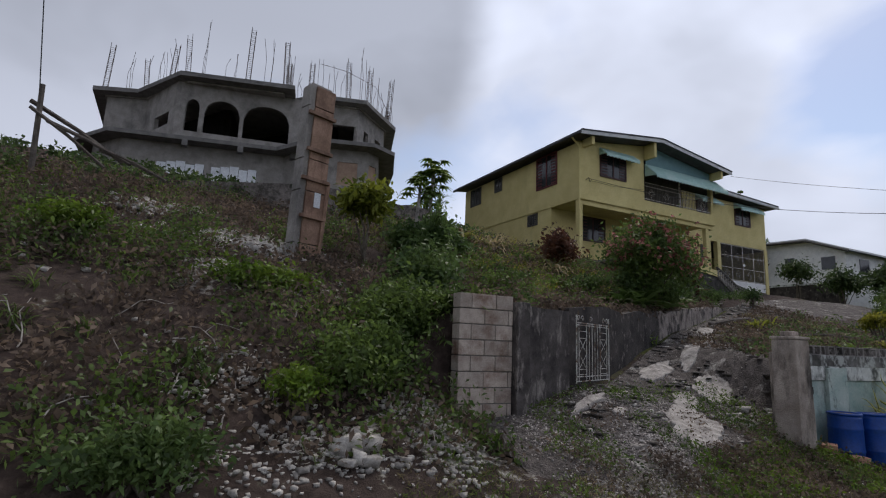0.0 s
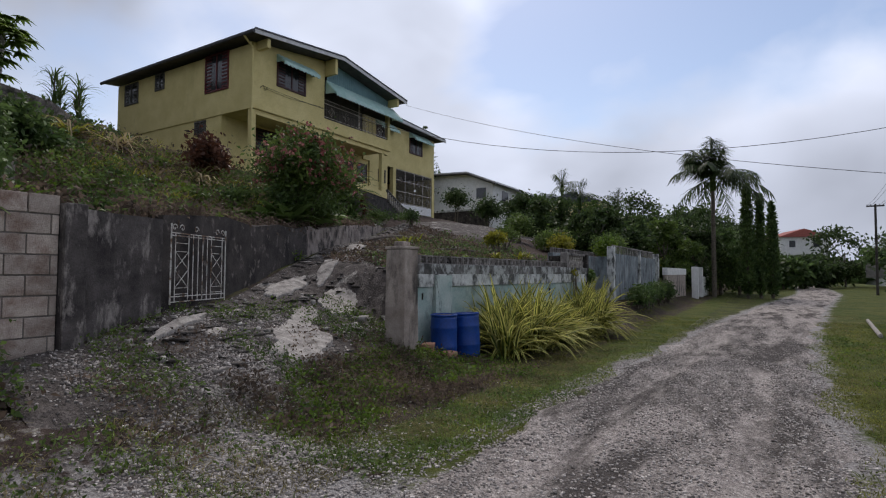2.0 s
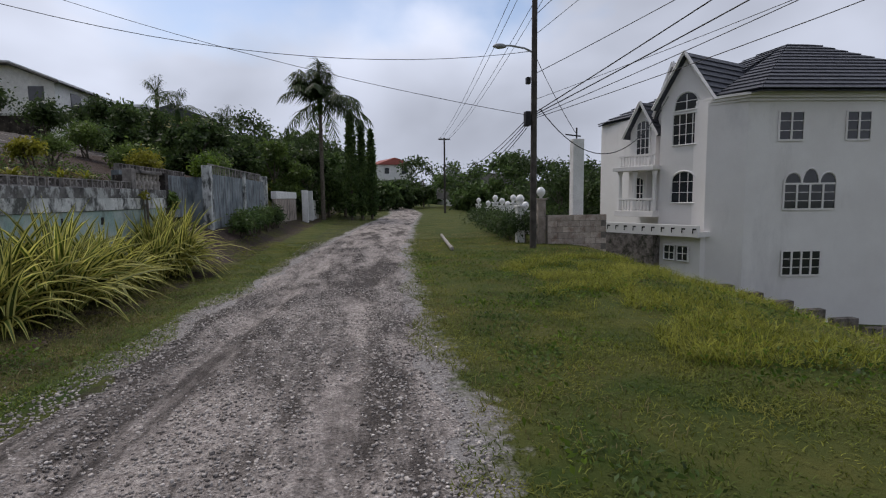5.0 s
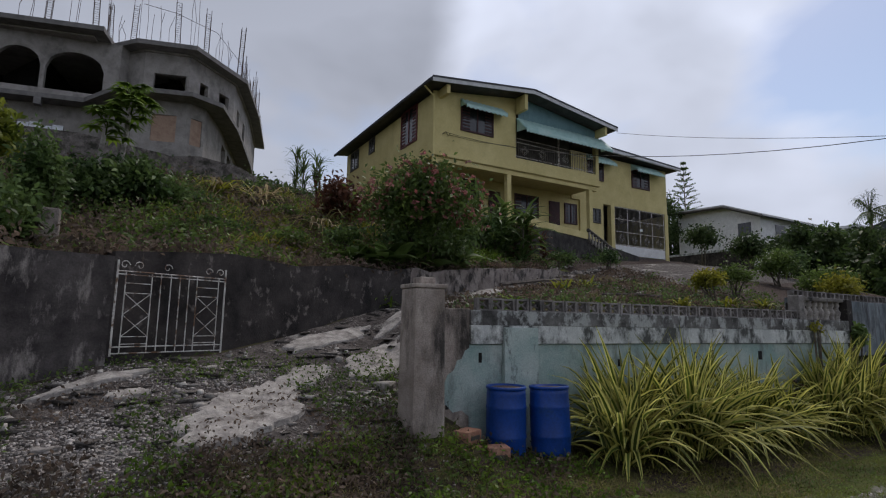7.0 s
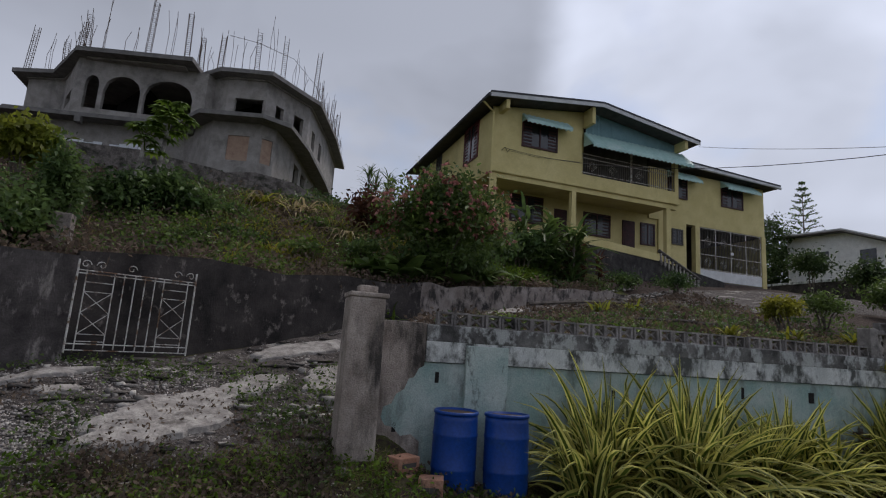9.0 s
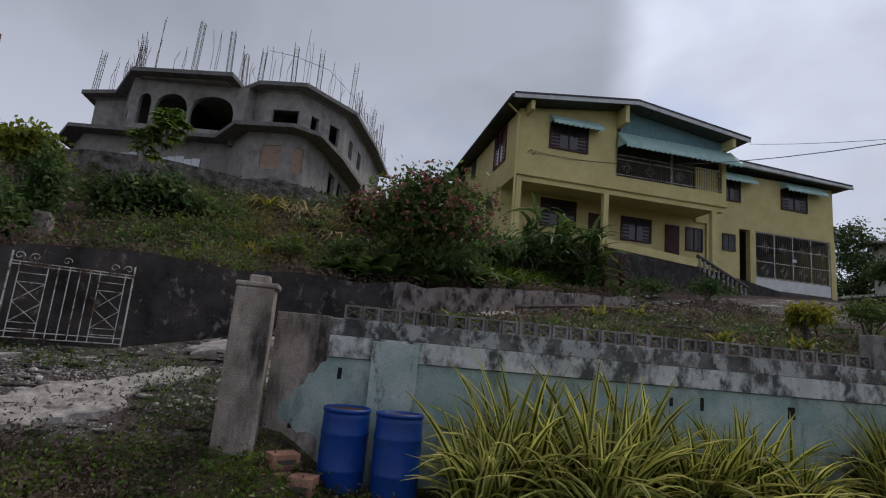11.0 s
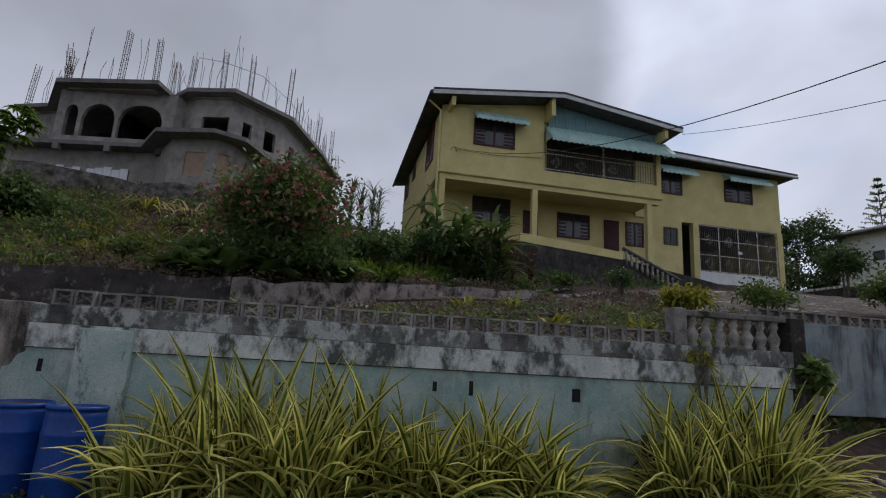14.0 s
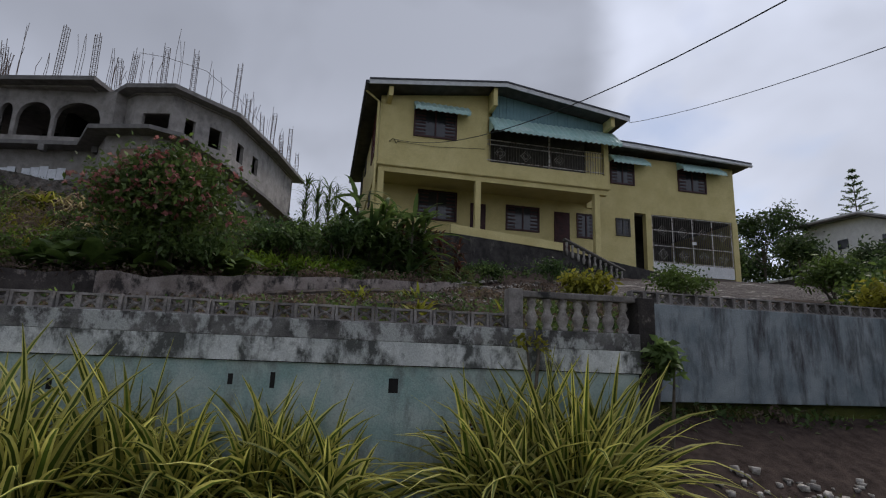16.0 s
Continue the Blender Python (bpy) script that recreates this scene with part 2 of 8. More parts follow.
M_TEAL = material("faded_turquoise_paint", (0.25, 0.365, 0.345), (0.43, 0.50, 0.475), 2.5, 0.85, 0.3, 60, stain=(0.15, 0.17, 0.16), stain_at=(0.50, 0.72), stain_scale=4.0, streak=2.8)
M_TEALTOP = material("mould_on_whitewash", (0.46, 0.485, 0.475), (0.66, 0.675, 0.66), 3, 0.88, 0.4, 60, stain=(0.085, 0.09, 0.085), stain_at=(0.465, 0.60), stain_scale=6.0, streak=2.6, along=1.6)
M_PILASTER = material("pale_turquoise_paint", (0.32, 0.42, 0.40), (0.47, 0.54, 0.51), 3, 0.86, 0.3, 60, stain=(0.07, 0.075, 0.07), stain_at=(0.57, 0.68), stain_scale=5.0, streak=2.5)
M_COPING = material("black_mould_coping", (0.055, 0.054, 0.052), (0.19, 0.185, 0.18), 4, 0.9, 0.5, 60, stain=(0.40, 0.415, 0.405), stain_at=(0.49, 0.58), stain_scale=7.0, streak=2.2, along=1.5)
M_BLUEWALL = material("blue_grey_wash", (0.15, 0.185, 0.205), (0.29, 0.325, 0.34), 2, 0.88, 0.4, 60, stain=(0.06, 0.06, 0.065), stain_at=(0.47, 0.66), stain_scale=4.5, streak=4.5)
M_VENT = material("vent_block", (0.17, 0.155, 0.147), (0.37, 0.345, 0.33), 5, 0.92, 0.4, 70, stain=(0.04, 0.04, 0.04), stain_at=(0.5, 0.66), stain_scale=2.5, obj=0.3)
M_YELLOW = material("yellow_house_paint", (0.57, 0.48, 0.215), (0.66, 0.565, 0.27), 1.5, 0.8, 0.12, 50, stain=(0.42, 0.36, 0.17), stain_at=(0.60, 0.80), stain_scale=0.9, streak=2.5)
M_RED = material("dark_red_louvre", (0.085, 0.013, 0.014), (0.14, 0.022, 0.024), 6, 0.5, 0.1, 50)
M_MAROON = material("dark_maroon_louvre", (0.030, 0.010, 0.010), (0.062, 0.018, 0.018), 6, 0.5, 0.1, 50)
M_GRILLE = material("dull_iron_bar", (0.10, 0.092, 0.085), (0.20, 0.185, 0.17), 8, 0.6, 0.1, 80)
M_AWN = material("green_awning_metal", (0.30, 0.49, 0.46), (0.42, 0.60, 0.56), 4, 0.45, 0.1, 40, stain=(0.50, 0.60, 0.57), stain_at=(0.55, 0.7))
M_SIDING = material("teal_siding", (0.15, 0.28, 0.31), (0.20, 0.34, 0.37), 3, 0.6, 0.1, 40)
M_ROOF = material("dark_shingle", (0.05, 0.052, 0.06), (0.10, 0.10, 0.11), 8, 0.85, 0.3, 60)
M_FASCIA = material("grey_fascia", (0.50, 0.51, 0.52), (0.64, 0.65, 0.66), 3, 0.6, 0.1, 40)
# dark soffit brown, used as painted shade inside recesses too
M_SOFFIT_SHADE = material("dark_soffit_and_shade", (0.06, 0.055, 0.05), (0.10, 0.095, 0.085), 3, 0.8, 0.1, 40)
M_WHITE = material("white_paint", (0.66, 0.66, 0.65), (0.78, 0.78, 0.77), 3, 0.7, 0.1, 40, stain=(0.40, 0.39, 0.37), stain_at=(0.62, 0.8), stain_scale=1.2, streak=2.5)
M_VILLA = material("villa_paint", (0.72, 0.70, 0.685), (0.78, 0.765, 0.75), 0.6, 0.75, 0.06, 30, stain=(0.50, 0.49, 0.475), stain_at=(0.55, 0.85), stain_scale=0.5, streak=3, grain=0.03)
M_WHITEMETAL = material("white_wrought_iron", (0.46, 0.44, 0.41), (0.62, 0.60, 0.57), 8, 0.55, 0.1, 80, stain=(0.15, 0.085, 0.05), stain_at=(0.50, 0.60), stain_scale=7)
# near-black that paints the shade inside openings, holes and slots
M_SHADE = material("painted_shade", (0.012, 0.011, 0.011), (0.025, 0.023, 0.022), 3, 0.9, 0.0)
M_GLASS = material("dark_window_glass", (0.018, 0.02, 0.024), (0.03, 0.033, 0.038), 2, 0.12, 0.0, spec=0.6)
M_RAW = material("raw_render", (0.235, 0.218, 0.205), (0.34, 0.318, 0.30), 2.5, 0.95, 0.4, 45, stain=(0.13, 0.122, 0.118), stain_at=(0.52, 0.7), stain_scale=1.0, streak=1.5)
M_SLAB = material("slab_concrete", (0.135, 0.13, 0.125), (0.21, 0.20, 0.195), 3, 0.95, 0.4, 45)
M_ZINC = material("zinc_sheet", (0.55, 0.57, 0.60), (0.68, 0.70, 0.73), 3, 0.45, 0.1, 30, metal=0.3)
M_PLY = material("plywood_boarding", (0.30, 0.20, 0.15), (0.40, 0.28, 0.21), 4, 0.85, 0.2, 40)
M_FORM = material("formwork_timber", (0.20, 0.125, 0.09), (0.33, 0.21, 0.155), 3, 0.88, 0.4, 35, stain=(0.13, 0.075, 0.055), stain_at=(0.5, 0.64), stain_scale=2, streak=3, obj=0.2)
M_RUST = material("rusty_rebar", (0.055, 0.04, 0.035), (0.11, 0.075, 0.06), 8, 0.85, 0.0)
M_TIMBER = material("grey_timber", (0.06, 0.05, 0.045), (0.14, 0.12, 0.105), 5, 0.9, 0.3, 40)
M_BARREL = material("blue_drum_plastic", (0.004, 0.04, 0.20), (0.006, 0.055, 0.28), 3, 0.42, 0.08, 30, stain=(0.03, 0.075, 0.2), stain_at=(0.6, 0.78), stain_scale=3, spec=0.35)
M_BRICK = material("red_clay_block", (0.30, 0.145, 0.095), (0.42, 0.24, 0.17), 8, 0.92, 0.4, 60, stain=(0.14, 0.09, 0.07), stain_at=(0.55, 0.68), stain_scale=6)
M_POLE = material("utility_pole_wood", (0.045, 0.04, 0.037), (0.09, 0.08, 0.072), 4, 0.9, 0.3, 50)
M_CABLE = material("black_cable", (0.012, 0.012, 0.013), (0.02, 0.02, 0.022), 5, 0.6, 0.0)
M_LAMPGREY = material("galvanised_lamp", (0.25, 0.26, 0.27), (0.35, 0.36, 0.37), 5, 0.5, 0.0)
M_GLOBE = material("white_globe_glass", (0.78, 0.78, 0.77), (0.84, 0.84, 0.83), 5, 0.25, 0.0, spec=0.5)
M_TILE = material("slate_blue_roof_tile", (0.035, 0.038, 0.05), (0.065, 0.068, 0.085), 5, 0.6, 0.2, 40)
M_REDROOF = material("red_roof_tile", (0.25, 0.07, 0.055), (0.33, 0.10, 0.08), 5, 0.8, 0.2, 40)
M_BARK = material("bark", (0.07, 0.058, 0.045), (0.15, 0.13, 0.105), 10, 0.95, 0.5, 60)


def leaf_mat(name, c1, c2, rough=0.5):
    return material(name, c1, c2, 1.3, rough, 0.0, 8, island=0.45, through_leaf=0.42, spec=0.25)


L_WEED = leaf_mat("weed_leaf", (0.050, 0.086, 0.022), (0.128, 0.188, 0.046))
L_DRY = leaf_mat("dry_brush", (0.074, 0.056, 0.044), (0.185, 0.138, 0.105), 0.8)
L_BRIGHT = leaf_mat("bright_leaf", (0.060, 0.118, 0.0145), (0.150, 0.218, 0.031))
L_DARK = leaf_mat("dark_leaf", (0.046, 0.086, 0.028), (0.118, 0.178, 0.054))
L_TREE = leaf_mat("tree_leaf", (0.0298, 0.0559, 0.0186), (0.0745, 0.1118, 0.0373))
L_LIME = leaf_mat("lime_leaf", (0.105, 0.175, 0.02), (0.22, 0.31, 0.045))
L_YELLOW = leaf_mat("yellow_green_leaf", (0.15, 0.16, 0.02), (0.30, 0.28, 0.04))
L_CROTON = leaf_mat("croton_leaf", (0.09, 0.13, 0.02), (0.25, 0.26, 0.035))
L_STRIPE = leaf_mat("striped_blade_green", (0.042, 0.075, 0.012), (0.095, 0.135, 0.022))
L_CREAM = leaf_mat("striped_blade_cream", (0.38, 0.365, 0.08), (0.60, 0.565, 0.19))
L_FLOWER = leaf_mat("pink_red_bract", (0.26, 0.08, 0.075), (0.42, 0.21, 0.19))
L_CORDY = leaf_mat("maroon_cordyline", (0.05, 0.022, 0.018), (0.13, 0.055, 0.03))
L_GRASS = leaf_mat("grass_blade", (0.070, 0.108, 0.016), (0.200, 0.205, 0.040), 0.7)
L_PALE = leaf_mat("pale_dead_frond", (0.22, 0.17, 0.09), (0.44, 0.36, 0.21), 0.8)
L_SEED = leaf_mat("seeding_grass", (0.15, 0.175, 0.022), (0.29, 0.295, 0.05), 0.7)
L_STRAW = leaf_mat("straw_grass", (0.11, 0.098, 0.043), (0.23, 0.195, 0.09), 0.8)


# ---- building helpers ----
def finish(name, bm, mat):
    me = bpy.data.meshes.new(name)
    bm.to_mesh(me)
    bm.free()
    me.materials.append(mat)
    return new(name, me)


def part(name, bm, mat, parent, label=""):
    """One bmesh, in world metres, as one mesh under a thing or a part."""
    ob = finish(name, bm, mat)
    ob.parent = parent
    ob.matrix_parent_inverse = parent.matrix_basis.inverted() if parent.parent is None else Matrix.Identity(4)
    return tagged(ob, label)


def thing(name, at, label, category, group="", kind=""):
    ob = new(name)
    ob.empty_display_size = 0.2
    ob.matrix_basis = Matrix.Translation(at)
    return tagged(ob, label, category, group, kind)


def box(x0, x1, y0, y1, z0, z1, bevel=0.0, bm=None):
    bm = bm or bmesh.new()
    vs = [bm.verts.new((x, y, z)) for z in (z0, z1) for x, y in ((x0, y0), (x1, y0), (x1, y1), (x0, y1))]
    fs = [bm.faces.new([vs[i] for i in q]) for q in ((3, 2, 1, 0), (4, 5, 6, 7), (0, 1, 5, 4), (1, 2, 6, 5), (2, 3, 7, 6), (3, 0, 4, 7))]
    if bevel:
        es = list({e for f in fs for e in f.edges})
        bmesh.ops.bevel(bm, geom=es, offset=bevel, segments=2, affect="EDGES", profile=0.6)
    return bm


def prism(pts, z0, z1, bm=None):
    """A plan outline, counter-clockwise, drawn up from z0 to z1."""
    bm = bm or bmesh.new()
    lo = [bm.verts.new((x, y, z0)) for x, y in pts]
    hi = [bm.verts.new((x, y, z1)) for x, y in pts]
    bm.faces.new(lo[::-1])
    bm.faces.new(hi)
    for i in range(len(pts)):
        j = (i + 1) % len(pts)
        bm.faces.new((lo[i], lo[j], hi[j], hi[i]))
    return bm


def moved(bm, m):
    bmesh.ops.transform(bm, matrix=m, verts=bm.verts)
    return bm


def tube(points, r, sides=6, bm=None, taper=1.0):
    bm = bm or bmesh.new()
    pts = [Vector(p) for p in points]
    rings = []
    for i, p in enumerate(pts):
        d = (pts[min(i + 1, len(pts) - 1)] - pts[max(i - 1, 0)]).normalized()
        a = d.orthogonal().normalized() if abs(d.z) > 0.9 else d.cross(Vector((0, 0, 1))).normalized()
        b = d.cross(a)
        k = r * (1 + (taper - 1) * i / max(1, len(pts) - 1))
        rings.append([bm.verts.new(p + k * (math.cos(t) * a + math.sin(t) * b)) for t in [2 * math.pi * s / sides for s in range(sides)]])
    for u, v in zip(rings, rings[1:]):
        for s in range(sides):
            bm.faces.new((u[s], u[(s + 1) % sides], v[(s + 1) % sides], v[s]))
    bm.faces.new(rings[0][::-1])
    bm.faces.new(rings[-1])
    return bm


def lathe(profile, at, sides=24, bm=None):
    """(radius, height) pairs turned round an upright axis."""
    bm = bm or bmesh.new()
    rings = [[bm.verts.new((at[0] + r * math.cos(2 * math.pi * s / sides), at[1] + r * math.sin(2 * math.pi * s / sides), at[2] + z)) for s in range(sides)] for r, z in profile]
    for u, v in zip(rings, rings[1:]):
        for s in range(sides):
            f = bm.faces.new((u[s], u[(s + 1) % sides], v[(s + 1) % sides], v[s]))
            f.smooth = True
    bm.faces.new(rings[0][::-1])
    bm.faces.new(rings[-1])
    return bm


def raw_mesh(name, verts, quads, mat):
    """A mesh from whole arrays of corners and four-sided faces."""
    me = bpy.data.meshes.new(name)
    verts, quads = np.asarray(verts, dtype=np.float32), np.asarray(quads, dtype=np.int32)
    me.vertices.add(len(verts))
    me.vertices.foreach_set("co", verts.ravel())
    me.loops.add(quads.size)
    me.loops.foreach_set("vertex_index", quads.ravel())
    me.polygons.add(len(quads))
    me.polygons.foreach_set("loop_start", np.arange(0, quads.size, 4, dtype=np.int32))
    me.polygons.foreach_set("loop_total", np.full(len(quads), 4, dtype=np.int32))
    me.update(calc_edges=True)
    me.materials.append(mat)
    return new(name, me)


RNG = np.random.default_rng(7)


def unit(v):
    return v / np.maximum(np.linalg.norm(v, axis=-1, keepdims=True), 1e-6)


def leaf_cloud(name, centres, size, mat, up=0.3, width=0.45, out=None):
    """Pointed leaves, one folded four-corner blade each, at the given centres."""
    n = len(centres)
    d = unit(RNG.normal(size=(n, 3)) + np.array((0, 0, up)) + (0 if out is None else out))
    s = unit(np.cross(d, RNG.normal(size=(n, 3))))
    k = size * RNG.uniform(0.6, 1.35, size=(n, 1))
    bend = np.array((0, 0, -0.18)) * k
    v = np.stack([centres, centres + d * k * 0.45 + s * k * width * 0.5, centres + d * k + bend, centres + d * k * 0.45 - s * k * width * 0.5], axis=1)
    q = np.arange(n * 4).reshape(n, 4)
    return raw_mesh(name, v.reshape(-1, 3), q, mat)


def blades(name, roots, dirs, lengths, width, mat, droop=0.5, steps=4):
    """Arching strap leaves: a tapering strip of quads each."""
    n = len(roots)
    side = unit(np.cross(dirs, np.array((0, 0, 1.0)) + RNG.normal(scale=0.15, size=(n, 3))))
    flat = unit(dirs * np.array((1, 1, 0)) + 1e-6)
    rows = []
    for i in range(steps + 1):
        t = i / steps
        c = roots + dirs * (lengths * t)[:, None] + (flat * 0.25 * t * t - np.array((0, 0, 1.0)) * t * t * t * droop) * lengths[:, None]
        w = width * (1 - 0.92 * t ** 1.6) * (0.6 + 0.4 * min(1, t * 5))
        rows.append(np.stack([c - side * w, c + side * w], axis=1))
    v = np.stack(rows, axis=1)
    base = (np.arange(n) * (steps + 1) * 2)[:, None, None]
    idx = np.array([(2 * i, 2 * i + 1, 2 * i + 3, 2 * i + 2) for i in range(steps)])[None]
    return raw_mesh(name, v.reshape(-1, 3), (base + idx).reshape(-1, 4), mat)


def under(ob, parent, label="", kind=""):
    ob.parent = parent
    ob.matrix_parent_inverse = parent.matrix_basis.inverted() if parent.parent is None else Matrix.Identity(4)
    return tagged(ob, label, kind=kind)


# ---- the lie of the land ----
WALL_X = [3.6, 4.42, 5.70, 6.87, 11.2, 20.8, 27.0]
WALL_Y = [6.3, 6.25, 6.57, 7.08, 9.39, 13.8, 15.6]


def wall_line(x):
    return np.interp(x, WALL_X, WALL_Y)


def wall_top(x):
    return np.interp(x, [3.6, 6.9, 8.8, 10.1, 11.6, 14.5, 17.0, 20.8, 24.0, 27.0], [2.08, 2.18, 2.24, 2.36, 2.50, 2.86, 3.05, 3.75, 4.1, 4.35])


def drive_foot(x):
    return np.interp(x, [3.6, 4.4, 5.7, 6.9, 8.0, 8.84, 10.2, 11.6, 14.6, 16.0, 20.8, 27.0, 40.0], [0.52, 0.6, 0.92, 1.0, 1.22, 1.45, 1.68, 1.98, 2.42, 2.65, 3.6, 4.3, 4.6])


def step(v, a, b):
    t = np.clip((v - a) / (b - a), 0, 1)
    return t * t * (3 - 2 * t)


def road_mid(x):
    return np.interp(x, [-40, 12, 20, 36, 60, 120], [0.72, 0.72, 0.3, -1.2, -4.0, -6.0])


def road_half(x):
    return np.interp(x, [-40, 12, 36, 120], [1.38, 1.42, 1.45, 1.5])


def front_line(x):
    """The face of the turquoise wall."""
    return 5.2 - 0.075 * (x - 9.5)


def height(x, y):
    x, y = np.asarray(x, float), np.asarray(y, float)
    base = -0.022 * np.clip(x, -20, 16)
    verge = base + np.interp(y, [1.8, 3.2, 5.0], [0.0, 0.02, 0.12])
    w, foot, top = wall_line(x), drive_foot(x), wall_top(x)
    mouth = verge + (foot - verge) * np.clip((y - 4.0) / np.maximum(w - 4.0, 0.5), 0, 1)
    fl = front_line(x)
    far_side = step(x, 17.4, 18.2)
    low = 1.42 * (1 - far_side) + 1.0 * far_side
    garden = np.where(y < np.interp(x, [17.7, 18.4], [0.0, 1.0]) * (5.97 - fl - 0.19) + fl + 0.19, verge + far_side * 0.85 * np.clip((y - 3.9) / 1.9, 0, 1), low + (foot - low) * np.clip((y - fl) / np.maximum(w - fl, 0.6), 0, 1))
    lower = mouth + (garden - mouth) * step(x, 9.0, 9.9)
    hill = np.interp(y, [2.4, 4.4, 6.0, 8.85, 10.3, 14.0, 20.0, 23.0, 45.0, 90.0], [0.0, 0.1, 0.95, 2.55, 3.1, 4.8, 6.85, 7.5, 9.0, 9.5]) + base
    level = np.interp(x, [20.0, 24.0], [16.5, 19.4])
    terrace = top + (5.15 - top) * np.clip((y - w) / np.maximum(level - w, 0.5), 0, 1)
    terrace = terrace + np.interp(y, [30, 60], [0, 3.0])
    up = hill + (terrace - hill) * step(x, 9.0, 15.0)
    ledge = top + (up - top) * step(y - w, 0.0, 2.6)
    behind = ledge
    inside = np.where(y > w + 0.24, behind, lower)
    left = step(x, 2.7, 3.7)
    z = np.where(y > 2.4, hill + (inside - hill) * left, verge)
    crest = np.interp(x, [-10, 0, 9, 20, 40, 70], [5.0, 5.2, 5.6, 7.6, 9.0, 16.0])
    right = base + np.interp(-y - crest, [-4.0, -1.0, 0.0, 2.5, 6.0, 12.0, 60.0, 300.0], [0.0, 0.04, -0.08, -1.3, -3.0, -3.4, -5.0, -6.0])
    z = np.where(y < 0.3, right, z)
    # beyond the yellow house the land on that side levels out and falls to the lane
    far = step(x, 33, 48)
    side = base + np.interp(y, [4.0, 8.0, 20.0, 40.0, 90.0], [0.1, 0.8, 5.0, 8.0, 11.0])
    z = np.where(y > 2.4, z + (side - z) * far, z)
    return z


def bumps(x, y, z):
    rough = np.where((y > 5.0) & (x < 4.6), 1.0, 0.0) + np.where((y > wall_line(x) + 0.3) & (x >= 4.6), 0.8, 0.0)
    rough = rough * (y < 22) * (1 - 0.8 * (x > 14)) + 0.12
    road = np.abs(y - road_mid(x)) < road_half(x) + 0.3
    rough = np.where(road, 0.0, rough)
    n = np.array([noise.fractal((a * 0.9, b * 0.9, 3.1), 1.0, 2.0, 4) for a, b in zip(x.ravel(), y.ravel())]).reshape(x.shape)
    return z + rough * 0.16 * n


def axis(parts):
    return np.unique(np.concatenate([np.arange(a, b, s) for a, b, s in parts]))


def make_ground():
    xs = axis([(-400, -40, 30), (-40, -8, 1.6), (-8, 22, 0.16), (22, 40, 0.4), (40, 120, 3), (120, 620, 40)])
    ys = axis([(-400, -40, 30), (-40, -8, 1.0), (-8, 12, 0.16), (12, 26, 0.3), (26, 90, 3), (90, 500, 40)])
    X, Y = np.meshgrid(xs, ys)
    Z = bumps(X, Y, height(X, Y))
    Z = Z - 0.05 * (np.abs(Y - road_mid(X)) < road_half(X) - 0.25)
    nx, ny = len(xs), len(ys)
    i = np.arange(nx * ny).reshape(ny, nx)
    q = np.stack([i[:-1, :-1], i[:-1, 1:], i[1:, 1:], i[1:, :-1]], axis=-1).reshape(-1, 4)
    ob = raw_mesh("ground", np.stack([X, Y, Z], axis=-1).reshape(-1, 3), q, M_GROUND)
    d = np.abs(Y - road_mid(X)) - road_half(X)
    gravel = np.clip(0.75 - 1.1 * np.maximum(d, 0), 0.12, 0.8)
    mouth = ((X > 1.5) & (X < 9.2) & (Y > 2.0) & (Y < wall_line(X)))
    track = np.exp(-((Y - (2.2 + 0.62 * (X - 3.2))) ** 2) / 0.9) * (X > 2.2)
    gravel = np.where(mouth, np.interp(X, [1.5, 4.6, 6.2], [0.50, 0.46, 0.14]) + 0.26 * track, gravel)
    gravel = np.where((Y > 4.6) & ~mouth, 0.16, gravel)
    hill_soil = (Y > 4.4) & (X < 4.2)
    gravel = np.where(hill_soil, 0.20, gravel)
    grass = np.where(Y < 0.5, 0.95, 0.62)
    grass = np.where((X < 9) & (Y > 3.0), 0.36, grass)
    grass = np.where((X > 8.5) & (Y > 3.3) & (Y < 5.2), 0.42, grass)
    grass = np.where((Y > 2.2) & (Y < 3.1) & (X > 5), 0.95, grass)
    grass = np.where((X > 17.7) & (X < 24) & (Y > 3.6) & (Y < 5.9), 0.05, grass)
    gravel = np.where((X > 17.7) & (X < 24) & (Y > 3.6) & (Y < 5.9), 0.0, gravel)
    grass = np.where((Y > wall_line(X)) & (X > 4.2) & (X < 14), 0.5, grass)
    grass = np.where((X > 18.5) & (X < 34) & (Y > 6.2) & (Y < 20), 0.22, grass)
    grass = np.where(hill_soil, 0.22, grass)
    rock = np.where(hill_soil, 0.12, 0.02)
    rock = rock + 0.5 * np.exp(-((X - 0.9) ** 2 / 1.2 + (Y - 8.6) ** 2 / 0.5)) + 0.42 * np.exp(-((X - 3.0) ** 2 / 0.8 + (Y - 5.4) ** 2 / 0.8))
    c = np.stack([gravel, grass, rock, np.ones_like(rock)], axis=-1).astype(np.float32)
    at = ob.data.attributes.new("cover", "FLOAT_COLOR", "POINT")
    at.data.foreach_set("color", c.ravel())
    for p in ob.data.polygons:
        p.use_smooth = True
    return tagged(ob, "sloping ground of soil, rough grass and limestone rubble", "ground", kind="structure")


make_ground()


